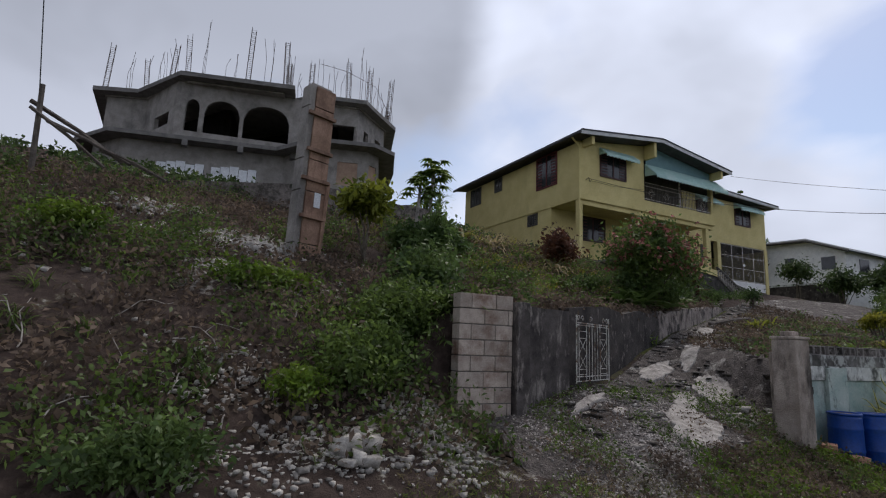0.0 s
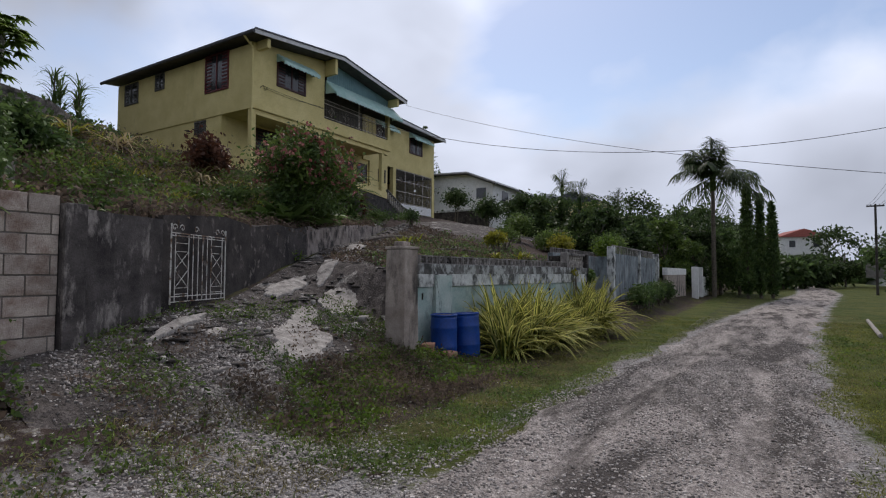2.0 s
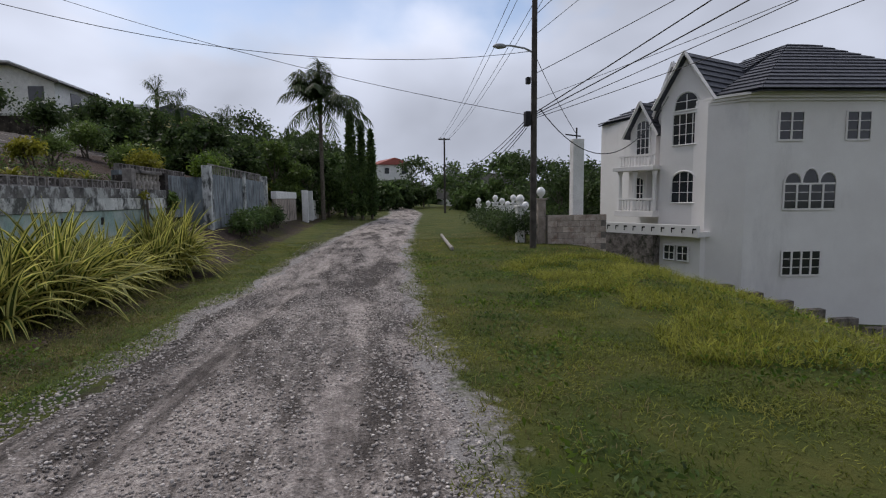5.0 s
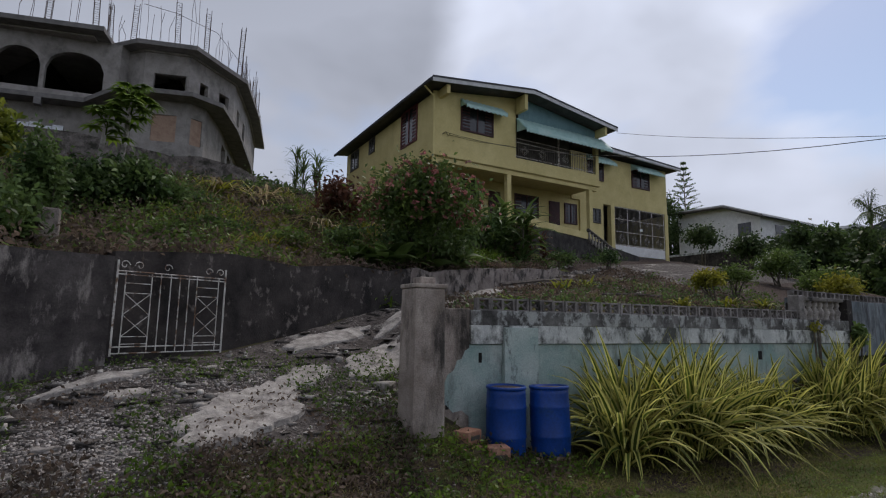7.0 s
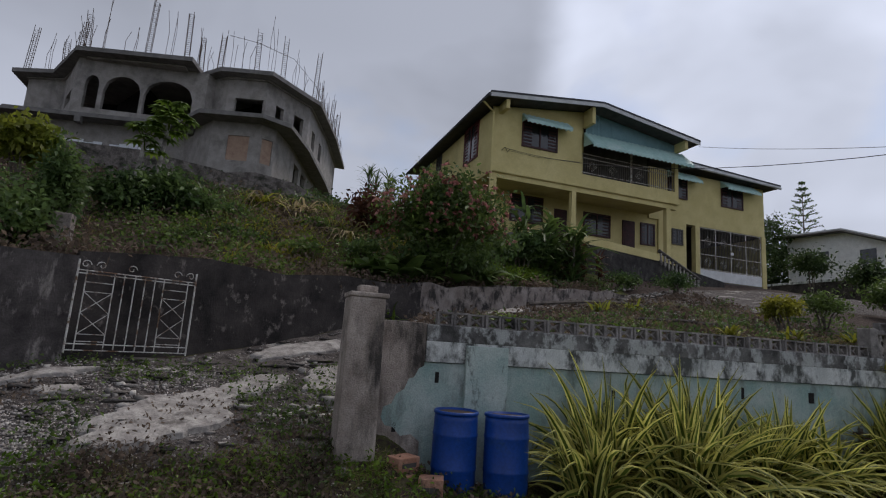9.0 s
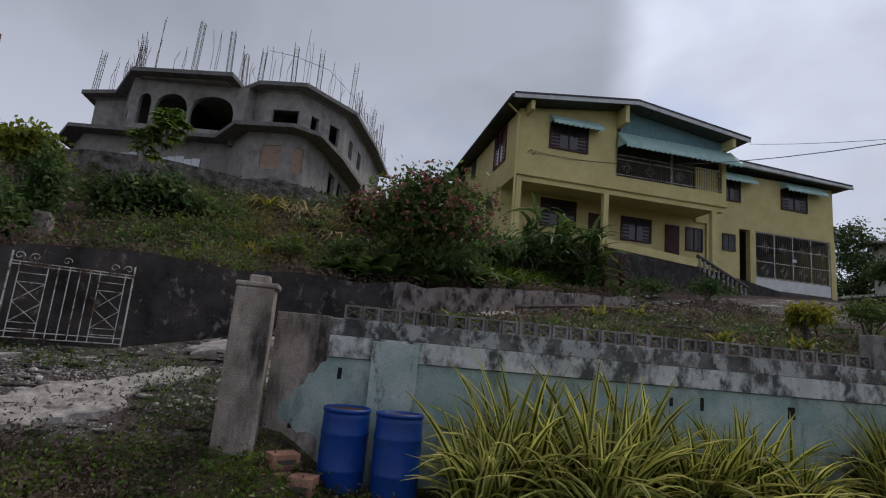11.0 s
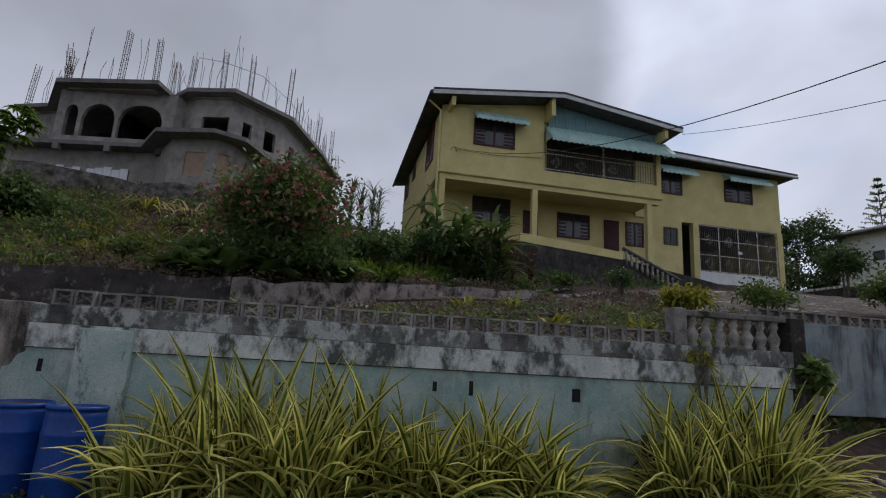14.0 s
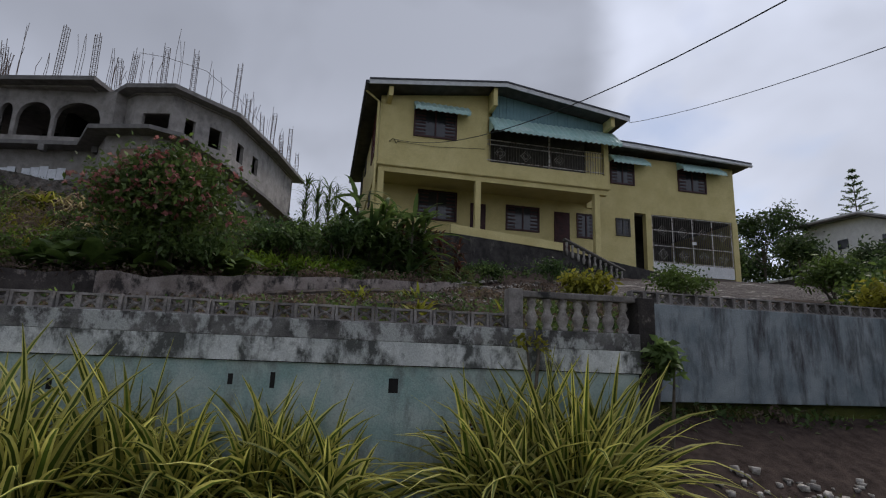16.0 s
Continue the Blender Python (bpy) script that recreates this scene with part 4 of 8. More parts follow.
def yellow_house():
    h = thing("house", (20, 20, 5.0), "two-storey yellow painted house with green awnings on a terrace", "house")
    # upper floor: front wall with balcony opening
    yf, yl, yb, fl = 17.65, 19.65, 27.9, 8.08
    part("front_wall", box(15.78, 19.9, yf, yf + 0.2, fl + 0.08, 10.75), M_YELLOW, h)
    part("balcony_parapet", box(19.9, 25.02, yf, yf + 0.15, fl + 0.08, 8.68), M_YELLOW, h)
    part("balcony_pier", box(24.82, 25.02, yf, yf + 0.2, 8.68, 10.7), M_YELLOW, h)
    part("balcony_floor", box(15.78, 25.02, yf, yb, fl, fl + 0.076), M_YELLOW, h)
    # the balcony's deep shade is put into this wall's dark colour
    part("balcony_back_wall", box(19.9, 25.02, yl, yl + 0.2, fl + 0.08, 10.95), M_SOFFIT_SHADE, h, "balcony back wall in a dark colour standing in for shade")
    part("balcony_side_wall", box(19.9, 20.1, yf + 0.2, yl, fl + 0.08, 10.95), M_YELLOW, h)
    part("left_wall", box(15.78, 15.98, yf + 0.2, yb, fl + 0.08, 10.75), M_YELLOW, h)
    part("lower_left_wall", box(15.83, 16.03, yl, yb, 5.0, fl), M_YELLOW, h)
    part("lower_front_wall", box(16.03, 25.6, yl, yl + 0.2, 5.0, fl), M_YELLOW, h)
    part("beam", box(15.83, 24.95, yf + 0.06, yf + 0.28, fl - 0.2, fl - 0.004), M_YELLOW, h)
    part("right_wall", box(24.82, 25.02, yl + 0.2, yb, fl + 0.08, 10.7), M_YELLOW, h)
    part("back_wall", box(15.98, 24.82, yb - 0.2, yb, 5.0, 10.75), M_YELLOW, h)
    part("drip_mould", box(15.74, 25.06, yf - 0.04, yf - 0.002, fl + 0.02, fl + 0.12, 0.01), M_YELLOW, h)
    for x in (15.83, 19.5, 24.4):
        part("column", box(x, x + 0.22, yf + 0.06, yf + 0.28, 4.6, fl - 0.2, 0.015), M_YELLOW, h)
    # gable infill with siding right of the post
    bm = bmesh.new()
    n = 34
    for i in range(n):
        xa = 20.1 + (25.0 - 20.1) * i / n
        xb = xa + (25.0 - 20.1) / n - 0.012
        top = 11.5 - abs((xa + xb) / 2 - 20.4) * 0.14
        box(xa, xb, yf + 0.03, yf + 0.07, 10.1, top, 0, bm)
    part("gable_siding", bm, M_SIDING, h, "teal vertical board siding")
    bm = bmesh.new()
    v = [bm.verts.new(p) for p in ((15.78, yf + 0.1, 10.75), (20.1, yf + 0.1, 10.75), (20.1, yf + 0.1, 11.48), (15.78, yf + 0.1, 10.84))]
    w = [bm.verts.new(p.co + Vector((0, 0.08, 0))) for p in v]
    bm.faces.new(v)
    bm.faces.new(w[::-1])
    for i in range(4):
        bm.faces.new((v[(i + 1) % 4], v[i], w[i], w[(i + 1) % 4]))
    part("gable_wall", bm, M_YELLOW, h)
    for x, z, t in ((15.98, 10.5, 0.36), (19.93, 10.7, 0.72), (24.8, 10.5, 0.4)):
        part("purlin_end", box(x, x + 0.16, 17.0, yf - 0.002, z, z + t, 0.01), M_YELLOW, h)

    def roof(x0, xr, x1, z0, zr, z1, ya, yb, name):
        bm = bmesh.new()
        t = 0.10
        for (xa, za, xb, zb) in ((x0, z0, xr, zr), (xr, zr, x1, z1)):
            vs = [bm.verts.new((x, y, z + d)) for d in (0, t) for x, y, z in ((xa, ya, za), (xb, ya, zb), (xb, yb, zb), (xa, yb, za))]
            for q in ((3, 2, 1, 0), (4, 5, 6, 7), (0, 1, 5, 4), (1, 2, 6, 5), (2, 3, 7, 6), (3, 0, 4, 7)):
                bm.faces.new([vs[i] for i in q])
        r = part(name, bm, M_ROOF, h, "dark low-pitched shingle roof")
        for (xa, za, xb, zb) in ((x0, z0, xr, zr), (xr, zr, x1, z1)):
            for name2, d0, d1, out, mat2, lab in (("fascia", -0.10, 0.06, 0.03, M_FASCIA, "grey fascia board"), ("verge_trim", 0.062, 0.13, 0.05, M_ROOF, "dark metal verge trim")):
                b2 = bmesh.new()
                vs = [b2.verts.new((x, y, z)) for y in (ya - out, ya - 0.002) for x, z in ((xa, za + d0), (xb, zb + d0), (xb, zb + d1), (xa, za + d1))]
                for q in ((0, 1, 2, 3), (7, 6, 5, 4), (0, 4, 5, 1), (1, 5, 6, 2), (2, 6, 7, 3), (3, 7, 4, 0)):
                    b2.faces.new([vs[i] for i in q])
                part(name2, b2, mat2, r, lab)
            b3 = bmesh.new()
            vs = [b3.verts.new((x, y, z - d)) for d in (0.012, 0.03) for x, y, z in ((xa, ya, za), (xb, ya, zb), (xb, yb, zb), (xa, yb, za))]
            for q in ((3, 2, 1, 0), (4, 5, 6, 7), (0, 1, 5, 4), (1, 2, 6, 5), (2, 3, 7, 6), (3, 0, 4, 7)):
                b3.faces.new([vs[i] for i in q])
            part("soffit", b3, M_SOFFIT_SHADE, r)

    roof(15.25, 20.4, 25.55, 10.88, 11.55, 10.86, 16.9, 28.4, "roof")
    part("gutter", tube([(15.19, 16.85, 10.84), (15.19, 28.4, 10.84)], 0.07, 8), M_ROOF, h)
    part("downpipe", tube([(15.19, 17.45, 10.8), (15.68, 17.5, 10.45), (15.68, 17.5, 5.2)], 0.045, 8), M_YELLOW, h)
    # openings
    window_unit(h, 17.1, 18.62, 9.42, 10.4, yf)
    awning(h, 17.0, 19.1, 10.74, yf, 0.52, 0.40)
    awning(h, 19.95, 25.2, 10.52, yf, 0.75, 0.72)
    window_unit(h, 19.2, 20.65, 9.2, 10.72, 15.78, M_RED, side="x")
    window_unit(h, 23.9, 24.5, 10.0, 10.66, 15.78, M_SOFFIT_SHADE, side="x")
    window_unit(h, 26.1, 27.15, 9.7, 10.62, 15.78, M_SOFFIT_SHADE, side="x")
    window_unit(h, 20.75, 21.4, 7.5, 7.95, 15.83, M_SOFFIT_SHADE, side="x")
    # service wire and its bracket on the front wall
    part("wire_bracket", tube([(16.15, yf - 0.03, 9.0), (16.3, yf - 0.06, 9.14), (16.42, yf - 0.03, 8.96), (16.5, yf - 0.05, 9.1)], 0.014, 5), M_CABLE, h)
    part("service_wire", tube([(16.45, yf - 0.03, 9.04), (17.8, yf - 0.03, 9.0), (19.8, yf - 0.03, 9.16)], 0.007, 4), M_CABLE, h)
    # balcony grille
    for k in range(44):
        x = 20.0 + k * (24.8 - 20.0) / 43
        part("balcony_bar", box(x, x + 0.016, yf + 0.06, yf + 0.076, 8.68, 9.62), M_GRILLE, h)
    for z in (8.78, 9.42, 9.6):
        part("balcony_rail", box(19.92, 24.81, yf + 0.055, yf + 0.085, z, z + 0.025), M_WHITEMETAL, h)
    for c in (20.45, 21.5, 22.9, 24.2):
        for s in (0.12, 0.22):
            part("grille_square", moved(tube([(-s, 0, 0), (0, 0, s), (s, 0, 0), (0, 0, -s), (-s, 0, 0)], 0.010, 4), Matrix.Translation((c, yf + 0.05, 9.1))), M_WHITEMETAL, h)
    part("balcony_post", box(22.45, 22.51, yf + 0.03, yf + 0.09, 8.68, 10.2), M_WHITEMETAL, h)
    # lower openings
    for a, b, z0, z1 in ((17.7, 19.2, 6.8, 7.9), (21.45, 22.8, 6.68, 7.62), (24.65, 25.38, 6.62, 7.56)):
        window_unit(h, a, b, z0, z1, yl)
    for a, b in ((19.85, 20.5), (23.55, 24.25)):
        d = part("door", box(a, b, yl - 0.05, yl + 0.02, 5.2, 7.6, 0.01), M_MAROON, h, "dark red panelled door")
        for z in (5.5, 6.2, 6.9):
            part("door_panel", box(a + 0.1, b - 0.1, yl - 0.065, yl - 0.052, z, z + 0.5, 0.01), M_MAROON, d)
    # right wing
    yw, xr, ceil = 19.55, 32.55, 7.9
    part("wing_upper_wall", box(25.02, xr, yw, yw + 0.2, ceil, 10.5), M_YELLOW, h)
    part("wing_right_wall", box(xr - 0.2, xr, yw + 0.2, yb, 4.9, 10.5), M_YELLOW, h)
    part("wing_pier", box(27.86, 28.14, yw - 0.02, yw + 0.25, 4.8, ceil), M_YELLOW, h)
    part("wing_pier", box(32.3, 32.58, yw - 0.02, yw + 0.25, 4.7, ceil), M_YELLOW, h)
    part("wing_lower_wall", box(25.6, 27.3, yw, yw + 0.2, 4.9, ceil), M_YELLOW, h)
    # hall and garage linings: indoor shade put into their dark colour
    part("hall_recess", box(27.2, 27.95, 20.9, 21.0, 4.9, ceil), M_SOFFIT_SHADE, h)
    part("garage_back", box(27.95, 32.3, 24.0, 24.2, 4.9, ceil), M_SOFFIT_SHADE, h)
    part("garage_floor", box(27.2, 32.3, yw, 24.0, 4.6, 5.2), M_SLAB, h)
    part("wing_ceiling", box(25.1, xr, yw + 0.2, yb, ceil - 0.07, ceil), M_SOFFIT_SHADE, h)
    window_unit(h, 26.25, 27.3, 9.2, 10.25, yw)
    window_unit(h, 29.65, 31.0, 9.2, 10.15, yw)
    window_unit(h, 26.45, 27.0, 6.85, 7.5, yw, M_SOFFIT_SHADE)
    awning(h, 26.1, 27.9, 10.5, yw, 0.52, 0.42)
    awning(h, 29.55, 31.8, 10.5, yw, 0.52, 0.42)
    roof(25.1, 27.0, 33.1, 10.82, 10.80, 10.56, 18.98, 28.2, "wing_roof")
    part("gutter", tube([(25.6, 18.95, 10.72), (33.1, 18.95, 10.52)], 0.06, 8), M_FASCIA, h)
    # garage grille
    gx0, gx1 = 28.16, 32.28
    part("grille_base", box(gx0, gx1, yw + 0.02, yw + 0.07, 5.24, 5.76, 0.01), M_WHITE, h, "white panel foot of the garage gate")
    for k in range(41):
        x = gx0 + k * (gx1 - gx0 - 0.05) / 40
        w = 0.05 if k % 10 == 0 else 0.014
        part("grille_bar", box(x, x + w, yw + 0.03, yw + 0.05, 5.76, ceil - 0.01), M_WHITEMETAL if k % 10 == 0 else M_GRILLE, h)
    for z in (5.78, 6.5, 7.2, 7.85):
        part("grille_rail", box(gx0, gx1, yw + 0.02, yw + 0.029, z, z + 0.035), M_WHITEMETAL, h)
    for k in range(4):
        c = gx0 + (k + 0.5) * (gx1 - gx0) / 4
        for z in (6.15, 7.2):
            for s in (0.13, 0.24):
                part("grille_square", moved(tube([(-s, 0, 0), (0, 0, s), (s, 0, 0), (0, 0, -s), (-s, 0, 0)], 0.012, 4), Matrix.Translation((c, yw + 0.01, z))), M_WHITEMETAL, h)
    part("lock_plate", box(gx0 + 2.0, gx0 + 2.22, yw, yw + 0.018, 6.68, 6.82), M_WHITE, h)


yellow_house()


def terrace():
    t = thing("terrace", (19, 15, 4.0), "dark mouldy terrace wall with yellow parapet and stair balustrade", "terrace", kind="structure")
    part("retaining_wall", prism([(15.2, 14.2), (18.2, 14.4), (21.95, 15.5), (21.95, 17.2), (15.2, 17.2)], 3.0, 4.95), M_TERRACE, t)
    part("parapet", prism([(17.8, 14.3), (21.95, 15.45), (21.95, 15.62), (17.8, 14.47)], 4.951, 5.22), M_YELLOW, t, "low yellow painted parapet")
    part("floor", prism([(15.2, 14.6), (18, 14.7), (21.95, 15.8), (25.4, 17.7), (25.4, 19.64), (15.2, 19.64)], 4.6, 5.04), M_SLAB, t)
    a, b = Vector((22.0, 15.5, 5.36)), Vector((24.6, 16.1, 4.55))
    part("handrail", tube([a, b], 0.07, 6), M_SOFFIT_SHADE, t, "dark stair handrail")
    for k in range(11):
        p = a.lerp(b, (k + 0.5) / 11)
        part("baluster", lathe([(0.04, -0.5), (0.06, -0.35), (0.03, -0.2), (0.05, -0.1), (0.04, -0.02)], p, 8), M_PALE, t)
    bm = bmesh.new()
    v = [bm.verts.new(p) for p in ((21.96, 15.5, 3.0), (26.9, 17.0, 3.4), (26.9, 17.0, 4.75), (21.96, 15.5, 5.0))]
    v2 = [bm.verts.new(p.co + Vector((0, 0.25, 0))) for p in v]
    bm.faces.new(v)
    bm.faces.new(v2[::-1])
    for i in range(4):
        bm.faces.new((v[(i + 1) % 4], v[i], v2[i], v2[(i + 1) % 4]))
    part("stair_wall", bm, M_TERRACE, t)


terrace()


# ---- unfinished house ----
def inset(pts, d):
    """The outline moved inwards by d (counter-clockwise outline)."""
    out, n = [], len(pts)
    for i in range(n):
        p0, p1, p2 = Vector(pts[i - 1]), Vector(pts[i]), Vector(pts[(i + 1) % n])
        a, b = (p1 - p0).normalized(), (p2 - p1).normalized()
        na, nb = Vector((-a.y, a.x)), Vector((-b.y, b.x))
        k = (na + nb).normalized()
        out.append(tuple(p1 + k * d / max(0.45, k.dot(na))))
    return out


def panel_wall(h, name, p, q, z0, z1, holes, mat, thick=0.2):
    """A wall from p to q in plan with rectangular or arched holes (u0, u1, za, zb, arched)."""
    p, q = Vector((p[0], p[1], 0)), Vector((q[0], q[1], 0))
    L = (q - p).length
    m = Matrix.Translation(p) @ Matrix.Rotation(math.atan2(q.y - p.y, q.x - p.x), 4, "Z")
    bm = bmesh.new()
    cur = 0.0
    for u0, u1, za, zb, arched in sorted(holes):
        if u0 > cur:
            box(cur, u0, 0, thick, z0, z1, 0, bm)
        if za > z0:
            box(u0, u1, 0, thick, z0, za, 0, bm)
        if arched:
            n, r = 14, (u1 - u0) / 2
            for k in range(n):
                xa, xb = u0 + (u1 - u0) * k / n, u0 + (u1 - u0) * (k + 1) / n
                zs = [zb - arched + arched * math.sqrt(max(0, 1 - ((x - (u0 + u1) / 2) / r) ** 2)) for x in (xa, xb)]
                vs = [bm.verts.new((x, y, z)) for y in (0, thick) for x, z in ((xa, zs[0]), (xb, zs[1]), (xb, z1), (xa, z1))]
                for f in ((0, 1, 2, 3), (7, 6, 5, 4), (0, 4, 5, 1), (1, 5, 6, 2), (2, 6, 7, 3), (3, 7, 4, 0)):
                    bm.faces.new([vs[i] for i in f])
        elif zb < z1:
            box(u0, u1, 0, thick, zb, z1, 0, bm)
        cur = u1
    if cur < L:
        box(cur, L, 0, thick, z0, z1, 0, bm)
    bmesh.ops.remove_doubles(bm, verts=bm.verts, dist=0.0005)
    return part(name, moved(bm, m), mat, h), m


def unfinished_house():
    h = thing("unfinished_house", (4, 28, 7.5), "unfinished grey concrete house with bare rebar on its roof", "house")
    roof = [(-4.7, 29.3), (-2.75, 28.5), (-0.97, 25.3), (3.82, 23.97), (4.15, 25.3), (5.0, 24.3), (7.25, 23.65), (8.55, 24.9), (9.74, 26.0), (11.2, 30.5), (12.6, 36.0), (-4.7, 36.0)]
    mid = [(-5.0, 28.6), (-3.5, 26.2), (3.35, 24.6), (4.6, 22.35), (7.1, 21.6), (8.3, 22.2), (9.3, 24.8), (10.9, 30.5), (12.2, 36.0), (-5.0, 36.0)]
    part("roof_slab", prism(roof, 12.88, 13.08), M_SLAB, h)
    part("floor_slab", prism(mid, 9.98, 10.16), M_SLAB, h)
    part("ceiling", prism(inset(roof, 0.5), 12.8, 12.87), M_RAW, h)
    up = inset(roof, 0.6)
    up[2], up[3], up[4] = (-1.0, 26.0), (4.45, 24.92), (4.75, 25.4)
    # upper storey walls by side
    for i in range(len(up) - 1):
        p, q = up[i], up[i + 1]
        L = math.dist(p, q)
        holes = []
        if i == 2:
            holes = [(0.42, 1.0, 10.55, 12.1, 0.4), (1.2, 2.76, 10.55, 12.2, 0.7), (2.92, 5.0, 10.55, 12.25, 0.75)]
        elif i == 1:
            holes = [(0.35 * L, 0.8 * L, 10.95, 11.55, 0)]
        elif i == 5:
            holes = [(0.22 * L, 0.95 * L, 11.05, 11.9, 0)]
        elif i == 6:
            holes = [(0.45 * L, 0.8 * L, 10.6, 11.95, 0)]
        elif i == 7:
            holes = [(0.3 * L, 0.75 * L, 11.0, 12.0, 0)]
        elif i == 8:
            holes = [(1.0, 1.7, 11.0, 12.0, 0), (2.8, 3.5, 11.0, 12.0, 0)]
        holes = [q2 for q2 in holes if q2[1] < L]
        panel_wall(h, "upper_wall", p, q, 10.16, 12.88, holes, M_RAW)
    low = inset(mid, 0.75)
    for i in range(len(low) - 1):
        p, q = low[i], low[i + 1]
        L = math.dist(p, q)
        holes = []
        if i == 1:
            holes = [(1.6, 3.6, 7.9, 9.1, 0), (3.9, 5.9, 7.9, 9.1, 0)]
        elif i == 3:
            holes = [(0.35 * L, 0.8 * L, 8.3, 9.4, 0)]
        elif i == 4:
            holes = [(0.2 * L, 0.85 * L, 8.3, 9.4, 0)]
        elif i in (6, 7):
            holes = [(0.5, 1.6, 8.0, 9.5, 0), (2.2, 3.3, 8.0, 9.5, 0)]
        holes = [q2 for q2 in holes if q2[1] < L]
        _, m = panel_wall(h, "lower_wall", p, q, 7.0, 9.98, holes, M_RAW)
        if i == 1:
            for u0, u1, *_ in holes:
                n = 5
                for k in range(n):
                    a = u0 + (u1 - u0) * k / n
                    part("zinc_sheet", moved(box(a + 0.01, a + (u1 - u0) / n - 0.01, -0.06, -0.04, 7.6, 9.12 + 0.06 * ((k * 7) % 3 - 1)), m), M_ZINC, h, "bright zinc sheet closing the opening")
        if i in (3, 4):
            for u0, u1, za, zb, _ in holes:
                part("boarding", moved(box(u0, u1, 0.05, 0.07, za, zb), m), M_PLY, h, "plywood boarding in a window")
    # block added inside the house; its near-black stands in for indoor shade
    part("dark_core", prism(inset(roof, 3.2), 7.2, 12.79), M_SHADE, h)
    # rail course and brackets under the arches
    p, q = Vector((*up[2], 0)), Vector((*up[3], 0))
    for k in range(3):
        c = p.lerp(q, 0.1 + 0.42 * k)
        part("bracket", box(c.x - 0.12, c.x + 0.12, c.y - 0.55, c.y - 0.2, 9.68, 9.979), M_SLAB, h)
    # rebar: columns of four bars with ties, and single starters
    cols = inset(roof, 0.45)
    spots = []
    for i in range(len(cols) - 1):
        p, q = Vector(cols[i]), Vector(cols[i + 1])
        n = max(1, round((q - p).length / (0.8 if i < 3 else 0.62)))
        spots += [p.lerp(q, k / n) for k in range(n)]
    rr = random.Random(5)
    for k, c in enumerate(spots):
        tall = rr.uniform(1.7, 3.0)
        lean = Vector((rr.uniform(-0.07, 0.07), rr.uniform(-0.05, 0.05)))
        if k % 5 in (0, 2):
            bm = bmesh.new()
            for sx, sy in ((-0.1, -0.1), (0.1, -0.1), (0.1, 0.1), (-0.1, 0.1)):
                hh = tall + rr.uniform(-0.25, 0.15)
                tube([(c.x + sx, c.y + sy, 13.0), (c.x + sx + lean.x * hh, c.y + sy + lean.y * hh, 13.0 + hh)], 0.014, 4, bm)
            for j in range(int(tall / 0.2)):
                z = 0.15 + j * 0.2
                o = lean * z
                tube([(c.x + a * 0.11 + o.x, c.y + b * 0.11 + o.y, 13.0 + z) for a, b in ((-1, -1), (1, -1), (1, 1), (-1, 1), (-1, -1))], 0.009, 4, bm)
            part("rebar_cage", bm, M_RUST, h)
        else:
            for j in range(3):
                a = c + Vector((rr.uniform(-0.3, 0.3), rr.uniform(-0.2, 0.2)))
                hh = tall * rr.uniform(0.6, 1.05)
                part("rebar", tube([(a.x, a.y, 13.0), (a.x + rr.uniform(-0.08, 0.08), a.y, 13.0 + hh * 0.6), (a.x + rr.uniform(-0.15, 0.15), a.y, 13.0 + hh)], 0.011, 4), M_RUST, h)
    part("tie_wire", tube([(5.1, 24.9, 15.0), (6.4, 24.5, 14.75), (8.1, 25.0, 14.6), (9.4, 26.6, 14.2), (10.4, 29.5, 14.0)], 0.012, 4), M_RUST, h)
    k = 0.957
    pivot = Vector((8.0, -0.6, 1.35))
    h.matrix_basis = Matrix.Translation(pivot) @ Matrix.Scale(k, 4) @ Matrix.Translation(-pivot) @ h.matrix_basis


unfinished_house()


def formwork_column():
    f = thing("formwork_column", (2.25, 10.3, 3.0), "tall rust-brown timber column formwork on the slope", "formwork")
    m = Matrix.Translation((2.25, 10.3, 2.6)) @ Matrix.Rotation(radians(1.5), 4, "Y") @ Matrix.Rotation(radians(18), 4, "Z")
    H = 3.95
    part("concrete_core", moved(box(-0.26, 0.2, -0.05, 0.25, 0, H + 0.05), m), M_RAW, f)
    z = 0.0
    for k, s in enumerate((0.7, 1.05, 0.65, 1.1, 0.45)):
        part("board", moved(box(-0.17, 0.27, -0.10, -0.052, z + 0.01, min(z + s, H) - 0.01, 0.006), m), M_FORM, f)
        part("board", moved(box(-0.31, -0.265, -0.08, 0.22, z + 0.01, min(z + s, H) - 0.01, 0.006), m), M_RAW, f)
        z += s
    for k, z in enumerate((0.35, 1.2, 1.95, 2.55, 3.3)):
        part("yoke", moved(box(-0.32 + 0.05 * (k % 2), 0.3, -0.17, -0.10, z, z + 0.07, 0.006), m), M_FORM, f)
    part("strut", moved(tube([(0.22, -0.14, 0.0), (0.3, -0.12, 2.0)], 0.04, 5), m), M_FORM, f)
    part("patch", moved(box(0.02, 0.16, -0.115, -0.101, 1.45, 1.75), m), M_ZINC, f)


formwork_column()


